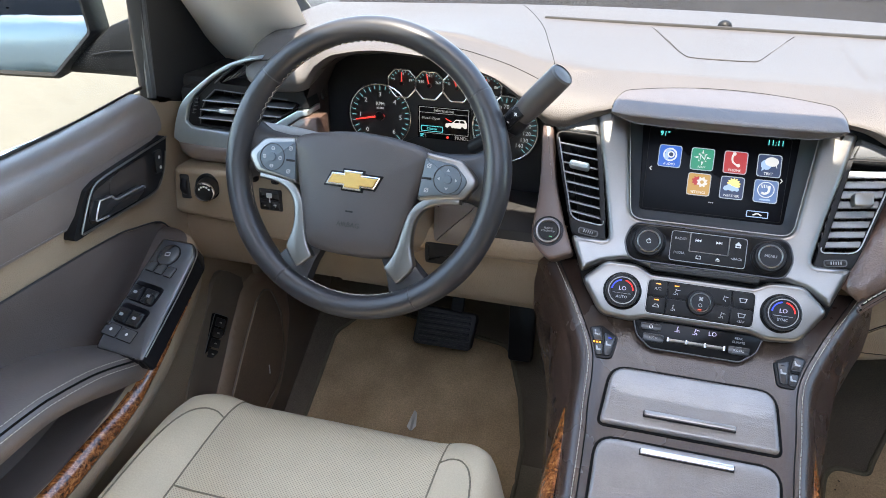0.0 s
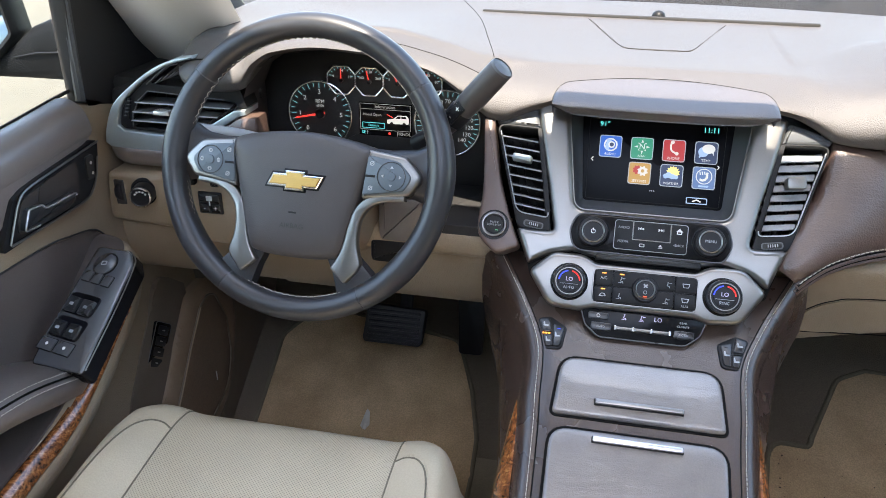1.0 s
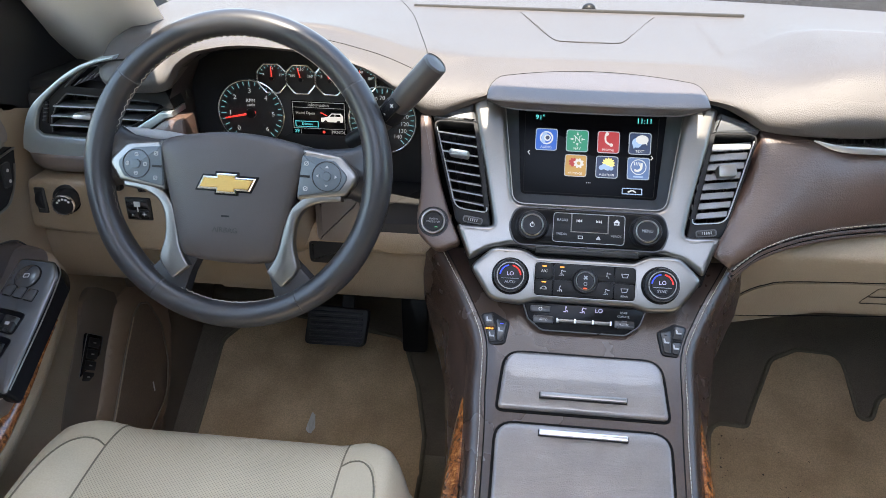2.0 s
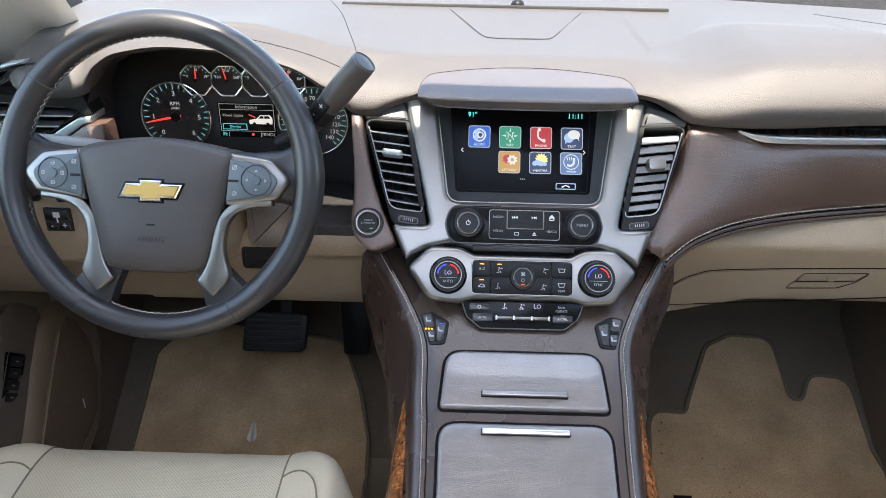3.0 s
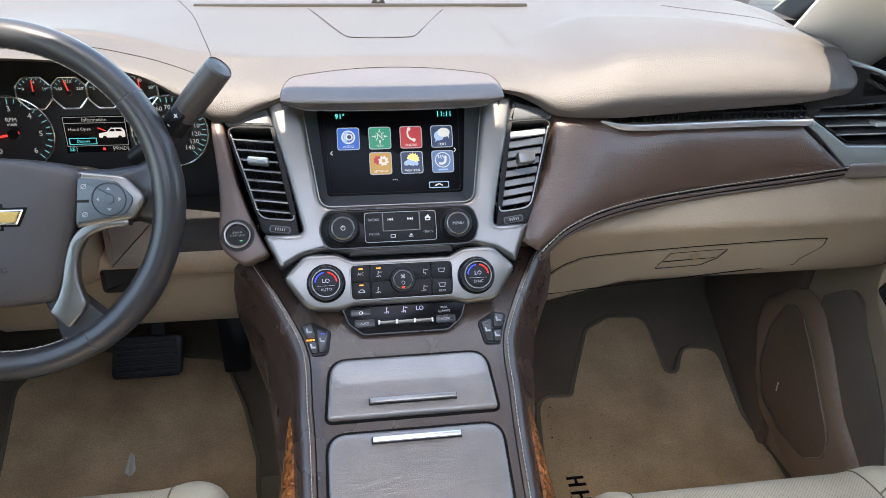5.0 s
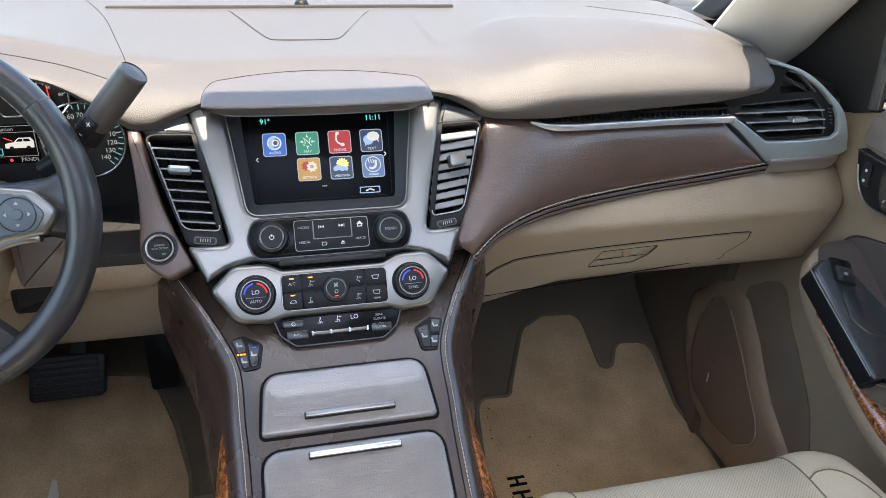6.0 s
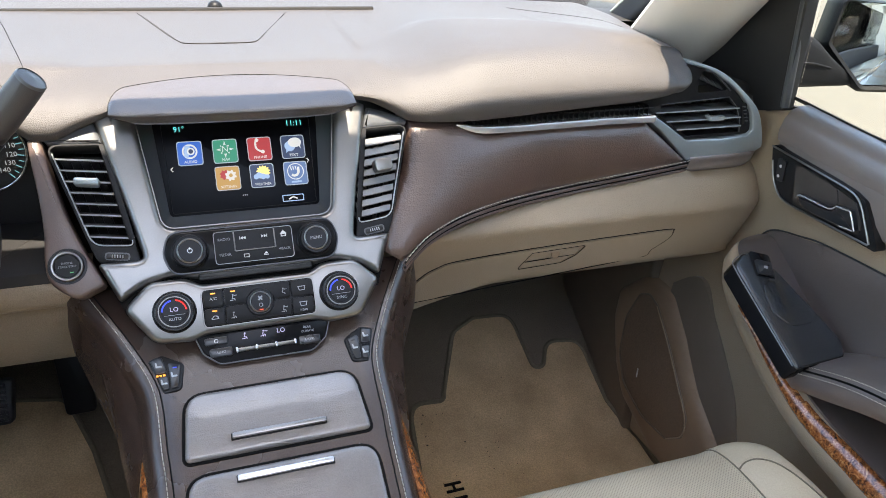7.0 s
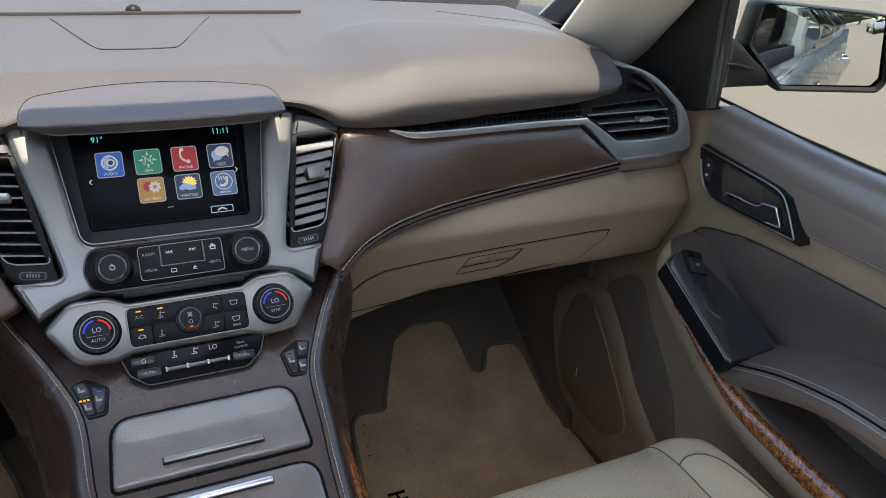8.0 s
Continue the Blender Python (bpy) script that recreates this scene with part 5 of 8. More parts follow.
part("glyph", tube([M @ Vector(p) for p in smooth_line([(0.0035, 0.005, 0.0005), (0.003, -0.002, 0.0005), (-0.001, -0.005, 0.0005), (-0.005, -0.004, 0.0005)], 4)], 0.0014, 6, up=(0, -0.85, 0.527)), GLYPH, ic)
for k in range(3):
    part("glyph", tube([M @ Vector((-0.0055 + 0.0028 * k, 0.006, 0.0004)), M @ Vector((-0.0045 + 0.0028 * k, 0.002, 0.0004))], 0.0006, 5, up=(0, -0.85, 0.527)), GLYPH, ic)
part("temperature_readout", lettering("91°", 0.0088, on(SC, -0.0645, 0.2050, 0.0004)), TEAL, disp)
part("clock_readout", lettering("11:11", 0.0092, on(SC, 0.0655, 0.2055, 0.0004)), TEAL, disp)
for s in (-1, 1):
    part("page_arrow", tube([SC @ Vector((s * 0.0755, 0.162, 0.0004)), SC @ Vector((s * 0.0777, 0.1595, 0.0004)), SC @ Vector((s * 0.0755, 0.157, 0.0004))], 0.0007, 5, up=(0, -0.85, 0.527)), GLYPH, disp)
for k in range(3):
    part("page_dot", disc(SC, -0.0025 + 0.0022 * k, 0.1240, 0.0007, 0.0003, 10), GLYPH, disp)
bx = part("menu_button", plate(rect(0.0415, 0.1120, 0.0665, 0.1200, 0.001), SC, 0.0002, 0.0006, holes=[rect(0.0425, 0.1130, 0.0655, 0.1190, 0.0008)]), GLYPHBLUE, disp)
part("chevron", tube([SC @ Vector((0.0490, 0.1148, 0.0005)), SC @ Vector((0.054, 0.1172, 0.0005)), SC @ Vector((0.0590, 0.1148, 0.0005))], 0.0009, 6, up=(0, -0.85, 0.527)), GLYPH, bx)


# ---- control panels ----
def knob_at(thing_, M, r, h, ring=True, cap=GLOSSBLACK):
    part("knob_well", lathe([(0.0001, -0.004), (r * 1.14, -0.004), (r * 1.14, 0.002), (r * 1.06, 0.003), (0.0001, 0.003)], M, 40), GLOSSBLACK, thing_)
    k = part("knob", lathe([(0.0001, 0.0), (r, 0.0), (r, h * 0.7), (r * 0.93, h), (r * 0.80, h), (r * 0.78, h - 0.001), (0.0001, h - 0.001)], M, 48), BLACK, thing_, "black rotary knob")
    if ring:
        part("ring", lathe([(r * 0.66, h - 0.001), (r * 0.77, h - 0.001), (r * 0.76, h + 0.0006), (r * 0.71, h + 0.0012), (r * 0.66, h + 0.0004)], M, 48), SILVER, k, "satin metal ring")
    else:
        part("ring", lathe([(r * 0.92, h * 0.9), (r * 1.0, h * 0.75), (r * 1.01, h * 0.85), (r * 0.95, h + 0.0006)], M, 48), RECESS, k, "dark metal ring")
    part("cap", lathe([(0.0001, h - 0.001), (r * 0.66, h - 0.001), (r * 0.64, h + 0.0002), (0.0001, h + 0.0004)], M, 40), cap, k)
    return k, h + 0.0006


radio = thing("radio_panel", STACK @ Vector((0, 0.062, 0)), "black radio control panel with two ringed knobs", "radio controls")
pan = rounded([(-0.088, 0.040), (0.088, 0.040), (0.095, 0.062), (0.088, 0.0845), (-0.088, 0.0845), (-0.095, 0.062)], [0.022, 0.022, 0.02, 0.02, 0.02, 0.02], 6)
part("panel", plate(pan, STACK, 0.0, 0.0105, 0.0025), GLOSSBLACK, radio)
part("chrome_rim", tube([STACK @ Vector((p.x, p.y, 0.0090)) for p in shrink(pan, -0.0008)], 0.0012, 6, True, up=(0, -0.85, 0.527)), DARKSATIN, radio)
P2 = STACK @ Matrix.Translation((0, 0, 0.0105))
for s in (-1, 1):
    k, h = knob_at(radio, on(P2, s * 0.068, 0.062), 0.0178, 0.014)
    if s > 0:
        part("lettering", lettering("MENU", 0.0049, on(P2, 0.068, 0.062, h)), GREYINK, k)
    else:
        part("power_symbol", plate(circle(0, 0, 0.0028, 20), on(P2, -0.068, 0.062, h), -0.0002, 0.0002, holes=[circle(0, 0, 0.0021, 20)]), WHITEINK, k)
        part("power_symbol", block(-0.0004, 0.0005, 0, 0.0004, 0.0038, 0.0004, 0.0001, on(P2, -0.068, 0.062, h)), WHITEINK, k)
keys = part("key_block", plate(rect(-0.0425, 0.0445, 0.0435, 0.0805, 0.004), P2, -0.001, 0.0014, 0.001), BLACK, radio)
part("key_outline", plate(rect(-0.0425, 0.0445, 0.0435, 0.0805, 0.004), P2, 0.0012, 0.0017, holes=[rect(-0.0418, 0.0452, 0.0428, 0.0798, 0.0035)]), GREYINK, radio)
for x in (-0.0205, 0.0235):
    part("key_divider", block(x - 0.0007, 0.0575, 0.001, x + 0.0007, 0.079, 0.0026, 0.0004, P2), SILVER, keys)
part("key_divider", block(-0.0205, 0.0572, 0.001, 0.0235, 0.0582, 0.0024, 0.0003, P2), SILVER, keys)
for txt, x, y, sz in (("RADIO", -0.0315, 0.0715, 0.0043), ("MEDIA", -0.0315, 0.0545, 0.0043), ("<BACK", 0.0335, 0.0550, 0.0041)):
    part("lettering", lettering(txt, sz, on(P2, x, y, 0.0016)), GREYINK, keys)


def arrows(parent, M, s):
    for k in range(2):
        part("skip_symbol", plate([(s * (0.0005 + 0.003 * k), -0.0018), (s * (0.0033 + 0.003 * k), 0.0), (s * (0.0005 + 0.003 * k), 0.0018)], M, 0, 0.0004), WHITEINK, parent)
    part("skip_symbol", block(*sorted((s * 0.0064, s * 0.0071))[:1], -0.0018, 0, sorted((s * 0.0064, s * 0.0071))[1], 0.0018, 0.0004, 0.0001, M), WHITEINK, parent)


arrows(keys, on(P2, -0.0075, 0.0715, 0.0016), -1)
arrows(keys, on(P2, 0.0085, 0.0715, 0.0016), 1)
part("home_symbol", plate([(-0.004, 0), (0, 0.0042), (0.004, 0), (0.003, 0), (0.003, -0.003), (-0.003, -0.003), (-0.003, 0)], on(P2, 0.0335, 0.0715, 0.0016), 0, 0.0004, holes=[[(-0.0018, -0.0002), (0.0018, -0.0002), (0.0018, -0.002), (-0.0018, -0.002)]]), WHITEINK, keys)
part("eject_symbol", plate([(-0.0025, 0), (0.0025, 0), (0, 0.0028)], on(P2, 0.0125, 0.0512, 0.0016), 0, 0.0004), WHITEINK, keys)
part("eject_symbol", block(-0.0025, -0.0014, 0, 0.0025, -0.0007, 0.0004, 0.0001, on(P2, 0.0125, 0.0512, 0.0016)), WHITEINK, keys)
part("screen_symbol", plate(rect(-0.003, -0.002, 0.003, 0.002, 0.0008), on(P2, -0.009, 0.0515, 0.0016), 0, 0.0004, holes=[rect(-0.0023, -0.0013, 0.0023, 0.0013, 0.0005)]), WHITEINK, keys)
part("disc_slot", block(-0.062, 0.0300, 0.0, 0.062, 0.0372, 0.0100, 0.002, STACK), SOFTBLACK, radio, "dark disc slot")

CLIM = STACK @ Matrix.Translation((-0.0015, -0.0018, 0))
clim = thing("climate_panel", STACK @ Vector((0, 0, 0)), "silver framed climate panel with two lit temperature knobs", "climate controls")
cb = rounded([(-0.1395, 0.010), (-0.112, 0.036), (-0.075, 0.036), (-0.058, 0.027), (0.058, 0.027), (0.075, 0.036), (0.112, 0.036), (0.1395, 0.010), (0.112, -0.030), (0.075, -0.0325), (0.058, -0.0275), (-0.058, -0.0275), (-0.075, -0.0325), (-0.112, -0.030)],
             [0.010, 0.02, 0.02, 0.012, 0.012, 0.02, 0.02, 0.010, 0.022, 0.02, 0.01, 0.01, 0.02, 0.022], 4)
part("bezel", plate(cb, CLIM, -0.01, 0.014, 0.0062, steps=5), SILVER, clim, "satin silver climate bezel")
P3 = CLIM @ Matrix.Translation((0, 0, 0.014))
BLUEARC, REDARC, LO = glow("blue_arc", (0.05, 0.10, 1.0), 0.9), glow("red_arc", (1.0, 0.05, 0.05), 0.75), glow("white_digits", (0.66, 0.62, 1.0), 0.50)
for s in (-1, 1):
    M = on(P3, s * 0.089, 0.001)
    k, h = knob_at(clim, M, 0.0198, 0.014, ring=False)
    part("cap_ring", lathe([(0.0152, h - 0.0006), (0.0163, h - 0.0006), (0.0162, h + 0.0004), (0.0154, h + 0.0004)], M, 40), SILVER, k)
    for a0, a1, tone in ((100, 175, BLUEARC), (5, 80, REDARC)):
        arc = [M @ Vector((0.0122 * math.cos(radians(lerp(a0, a1, i / 10))), 0.0122 * math.sin(radians(lerp(a0, a1, i / 10))), h)) for i in range(11)]
        part("lit_arc", tube(arc, 0.0009, 5, up=(0, -0.85, 0.527)), tone, k)
    part("digits", lettering("LO", 0.0068, on(M, 0, 0.0022, h)), LO, k)
    part("lettering", lettering("AUTO" if s < 0 else "SYNC", 0.0046, on(M, 0, -0.0078, h)), GREYINK, k)
    part("line", block(-0.0105, -0.0036, h - 0.0002, 0.0105, -0.0032, h + 0.0001, 0.0001, M), GREYINK, k)
pn = rect(-0.0605, -0.0205, 0.0605, 0.0205, 0.006)
kp = part("key_panel", plate(pn, P3, -0.004, 0.002, 0.0012), GLOSSBLACK, clim, "black climate key panel")
part("key_panel_edge", tube([P3 @ Vector((p.x, p.y, 0.001)) for p in pn], 0.0009, 6, True, up=(0, -0.85, 0.527)), SILVER, clim)
for x0, x1 in ((-0.059, -0.038), (-0.037, 0.034), (0.035, 0.059)):
    for y0, y1 in ((-0.019, -0.0007), (0.0007, 0.019)):
        part("key", plate(rect(x0, y0, x1, y1, 0.003), P3, 0.0, 0.0034, 0.0008), BLACK, kp)
kd, h = knob_at(kp.parent, on(P3, 0.0, 0.0), 0.0150, 0.012)
part("fan_symbol", plate([Vector(((0.0030 if k % 3 else 0.0012) * math.cos(k * math.pi / 6), 0.0040 + (0.0030 if k % 3 else 0.0012) * math.sin(k * math.pi / 6))) for k in range(12)], on(P3, 0, 0, h), 0, 0.0004), GREYINK, kd)
part("power_symbol", plate(circle(0, -0.0035, 0.0022, 16), on(P3, 0, 0, h), 0, 0.0004, holes=[circle(0, -0.0035, 0.0016, 16)]), GREYINK, kd)
AMBER = glow("amber_lamp", (1.0, 0.38, 0.06), 1.4)
part("lamp", block(-0.002, -0.0092, h, 0.002, -0.0080, h + 0.0005, 0.0002, P3), glow("red_lamp", (1.0, 0.12, 0.05), 1.2), kd)
for x, y in ((-0.0485, 0.0155), (-0.0275, 0.0155), (-0.0485, -0.0035)):
    part("lamp", block(x - 0.0026, y - 0.0007, 0.0034, x + 0.0026, y + 0.0007, 0.0039, 0.0003, P3), AMBER, kp)
part("lettering", lettering("A/C", 0.0048, on(P3, -0.0485, 0.0095, 0.0036)), GREYINK, kp)
part("lettering", lettering("REAR", 0.0036, on(P3, 0.047, -0.0150, 0.0036)), GREYINK, kp)


def seated(parent, M, x, y, z, k, ink, arrow):
    """Airflow symbol: a seated figure and an arrow towards its face (1), feet (-1) or both (0)."""
    up = M.to_3x3() @ Vector((0, 0, 1))
    body = [(x - k * 0.0004, y + 0.0016), (x - k * 0.0012, y - 0.0010), (x + k * 0.0012, y - 0.0014), (x + k * 0.0018, y - 0.0034)]
    part("airflow_symbol", tube([M @ Vector((a, b, z)) for a, b in body], 0.00055, 5, up=up), ink, parent)
    part("airflow_symbol", disc(M, x - k * 0.0002, y + 0.0028, 0.0009, z - 0.0002, 10), ink, parent)
    for d in ((1, -1) if arrow == 0 else (arrow,)):
        b = y + (0.0022 if d > 0 else -0.0028)
        part("airflow_symbol", tube([M @ Vector((x + k * (0.0042 if d > 0 else -0.0036), b, z)), M @ Vector((x + k * (0.0016 if d > 0 else -0.0006), b, z))], 0.0004, 5, up=up), ink, parent)
        tip_x = x + k * (0.0008 if d > 0 else 0.0002)
        part("airflow_symbol", plate([(tip_x, b), (tip_x + (k if d > 0 else -k) * 0.0012, b - 0.0009), (tip_x + (k if d > 0 else -k) * 0.0012, b + 0.0009)], M, z, z + 0.0003), ink, parent)


for x, y, k, arrow in ((-0.0275, 0.0085, 1, 0), (-0.0285, -0.0105, 1, -1), (0.0265, 0.0085, 1, 1), (0.0255, -0.0110, 1, 0)):
    seated(kp, P3, x, y, 0.0036, k, GREYINK, arrow)
part("recirculation_symbol", plate(rounded([(-0.0525, -0.0125), (-0.0445, -0.0125), (-0.0450, -0.0100), (-0.0468, -0.0085), (-0.0500, -0.0085), (-0.0512, -0.0102), (-0.0525, -0.0106)], 0.0006, 2), P3, 0.0034, 0.0038, holes=[rounded([(-0.0515, -0.0118), (-0.0455, -0.0118), (-0.0474, -0.0092), (-0.0495, -0.0092)], 0.0004, 2)]), GREYINK, kp)
for y in (0.0090, -0.0085):
    part("defrost_symbol", plate([(0.0425, y + 0.003), (0.0515, y + 0.003), (0.0500, y - 0.002), (0.0440, y - 0.002)], P3, 0.0034, 0.0038, holes=[[(0.0436, y + 0.0022), (0.0504, y + 0.0022), (0.0494, y - 0.0013), (0.0446, y - 0.0013)]]), GREYINK, kp)

rear = thing("rear_climate_panel", STACK @ Vector((0, -0.048, 0)), "black rear climate panel with lit display and metal toggles", "climate controls")
P4 = axes(STACK @ Vector((0, -0.034, 0.004)), (1, 0, 0), (0, 0.62, 0.78))
rp = rounded([(-0.073, 0.004), (-0.066, -0.016), (-0.050, -0.029), (0.050, -0.029), (0.066, -0.016), (0.073, 0.004)], [0.002, 0.008, 0.012, 0.012, 0.008, 0.002], 5)
part("panel", plate(rp, P4, -0.01, 0.005, 0.002), GLOSSBLACK, rear)
part("chrome_rim", tube([P4 @ Vector((p.x, p.y, 0.0045)) for p in shrink(rp, -0.0008)][3:-3], 0.0009, 6, up=(0, -0.78, 0.62)), DARKSATIN, rear)
for x0, y0, x1, y1, txt in ((-0.064, -0.0085, -0.040, -0.0005, ""), (-0.060, -0.022, -0.036, -0.0125, "AUTO"), (0.036, -0.022, 0.060, -0.0125, "R.CTRL")):
    k = part("key", plate(rect(x0, y0, x1, y1, 0.002), P4, 0.004, 0.0072, 0.001), DARKSATIN, rear)
    if txt:
        part("lettering", lettering(txt, 0.0036, on(P4, (x0 + x1) / 2, (y0 + y1) / 2, 0.0074)), GREYINK, k)
    else:
        part("power_symbol", plate(circle(-0.052, -0.0045, 0.0022, 16), P4, 0.0072, 0.0076, holes=[circle(-0.052, -0.0045, 0.0016, 16)]), WHITEINK, k)
part("digits", lettering("LO", 0.0072, on(P4, 0.018, -0.0025, 0.0052)), LO, rear)
seated(rear, P4, -0.021, -0.003, 0.0054, 1, LO, -1)
seated(rear, P4, -0.001, -0.003, 0.0054, 1, LO, 0)
for k, txt in enumerate(("REAR", "CLIMATE")):
    part("lettering", lettering(txt, 0.0036, on(P4, 0.047, -0.0030 - 0.0045 * k, 0.0052)), GREYINK, rear)
for k in range(3):
    x = -0.021 + 0.021 * k
    tg = part("toggle", block(x - 0.0100, -0.0195, 0.004, x + 0.0100, -0.0155, 0.010, 0.0014, P4), SILVER, rear, "slim metal toggle")
for k in range(4):
    x = -0.0315 + 0.021 * k
    part("toggle_end", block(x - 0.0012, -0.0205, 0.004, x + 0.0012, -0.0145, 0.0112, 0.0008, P4), CHROME, rear)

# ---- centre console ----
con = thing("center_console", (0, 0.6, 0.02), "dark leather wrapped centre console with pale stitched edges", "console")
EDGE = [(-0.70, 0.108), (-0.11, 0.108), (0.0, 0.1105), (0.05, 0.1115), (0.08, 0.1175), (0.125, 0.138), (0.16, 0.157), (0.196, 0.177)]   # half width of the stitched edge along the ramp


EDGE_LINE = smooth_line([(v, h, 0) for v, h in EDGE], 8)


def edge_at(v):
    for a, b in zip(EDGE_LINE, EDGE_LINE[1:]):
        if v <= b.x:
            return lerp(a.y, b.y, (v - a.x) / (b.x - a.x))
    return EDGE_LINE[-1].y


def ramp_point(x, v, z=0.0):
    """Point on the console top; the ramp levels out towards the rear."""
    if v < -0.13:
        return RAMP @ Vector((x, -0.13, z)) + Vector((0, (v + 0.13) * 0.97, (v + 0.13) * 0.24))
    return RAMP @ Vector((x, v, z))


sec = []
for i in range(51):
    v = -0.62 + (0.196 + 0.62) * i / 50
    h = edge_at(v)
    drop = 0.05 if v < 0.10 else lerp(0.05, 0.02, (v - 0.10) / 0.1)
    half = [(h * 0.5, 0.0), (h * 0.86, 0.0), (h * 0.965, 0.0015), (h, 0.004), (h + 0.006, 0.0045), (h + 0.013, 0.0025), (h + 0.0195, -0.005), (h + 0.0255, -0.016), (h + 0.027, -0.024), (h + 0.027, -drop)]
    row = [ramp_point(-a, v, b) for a, b in reversed(half)] + [ramp_point(0, v, 0)] + [ramp_point(a, v, b) for a, b in half]
    sec.append(row)
part("top_cover", loft(sec), CONSOLE, con, "dark cocoa grained leather top", 60)
# side walls down to the floor
for s in (-1, 1):
    rows = []
    for i in range(61):
        v = -0.62 + (0.196 + 0.62) * i / 60
        h = edge_at(v) + 0.0255
        t = min(1.0, max(0.0, (v + 0.01) / 0.055))
        flare = 0.020 * t * t * (3 - 2 * t) * max(0.0, 1 - max(0.0, v - 0.08) / 0.06)
        top = ramp_point(s * h, v, -0.018)
        y = top.y
        rows.append([top, Vector((s * (h + 0.004 + flare * 0.75), y, top.z - 0.03)), Vector((s * (h + 0.003 + flare), y, top.z - 0.065)), Vector((s * (min(h, 0.15) + 0.006 + flare * 0.6), y, lerp(top.z, 0, 0.5))), Vector((s * 0.160, y, 0.0))])
    part("side_panel", loft(rows), CONSOLE, con, "cocoa console side with a flared shoulder", 60)
    part("front_side", block(-0.01, 0.90, 0.0, 0.01, 1.40, 0.46, 0.004, Matrix.Translation((s * 0.158, 0, 0))), CARPET, con)
    # wood insert along the side
    rows = []
    for i in range(31):
        v = -0.62 + (0.022 + 0.62) * i / 30
        c = ramp_point(s * 0.1335, v, -0.014)
        t = min(1.0, max(0.02, (0.022 - v) / 0.12)) ** 0.8
        prof = [(0.0, 0.0), (0.003, 0.0015), (0.010, -0.006), (0.017, -0.018), (0.022, -0.034), (0.022, -0.046), (0.010, -0.050)]
        rows.append([Vector((c.x + s * a * (0.15 + 0.85 * t), c.y, c.z + b * (0.1 + 0.9 * t) - 0.010 * (1 - t))) for a, b in prof])
    part("wood_insert", loft(rows), WOOD, con, "glossy burl wood insert", 60)
    # stitched double seam
    line = [ramp_point(s * (edge_at(v) + 0.0065), v, 0.0046) for v in [-0.60 + 0.796 * i / 90 for i in range(91)]]
    part("stitching", stitch(line, 0.0036, 0.0014, 0.0005, up=(0, -0.5, 0.85)), THREAD, con, "pale thread stitching")
    line = [ramp_point(s * (edge_at(v) + 0.0008), v, 0.0046) for v in [-0.60 + 0.796 * i / 60 for i in range(61)]]
    part("seam_groove", tube(line, 0.0007, 6), DARKSEAM, con)


def lid(v0, v1, w0, w1, bar_v, bar_mat, name):
    """Padded console lid in a dark gap, with a slim metal pull."""
    c = (v0 + v1) / 2
    out = rounded([(-w0, v0), (w0, v0), (w1, v1), (-w1, v1)], [0.006, 0.006, 0.022, 0.022] if v0 > -0.03 else [0.02, 0.02, 0.022, 0.022], 6)
    gap = shrink(out, -0.0030)
    part("lid_gap", plate(gap, RAMP, -0.012, 0.0012, 0.0008), DARKSEAM, con)
    l = part(name, plate(out, RAMP, -0.008, 0.006, 0.0050, steps=5, bow=lambda x, y: 0.004 * (1 - (x / w0) ** 2) * (1 - ((y - c) / (v1 - v0) * 1.6) ** 2)), LIDS, con, "padded dark leather lid")
    part("pull_bar", block(-0.0485, bar_v - 0.0030, 0.006, 0.0485, bar_v + 0.0030, 0.0135, 0.0015, RAMP), bar_mat, l, "slim bright metal pull")
    part("pull_recess", block(-0.0495, bar_v - 0.0036, 0.004, 0.0495, bar_v + 0.0036, 0.0106, 0.001, RAMP), BLACK, l)


lid(-0.0165, 0.0545, 0.0965, 0.0900, 0.0005, SILVER, "front_lid")
lid(-0.60, -0.0325, 0.102, 0.0965, -0.0435, BRIGHT, "rear_lid")

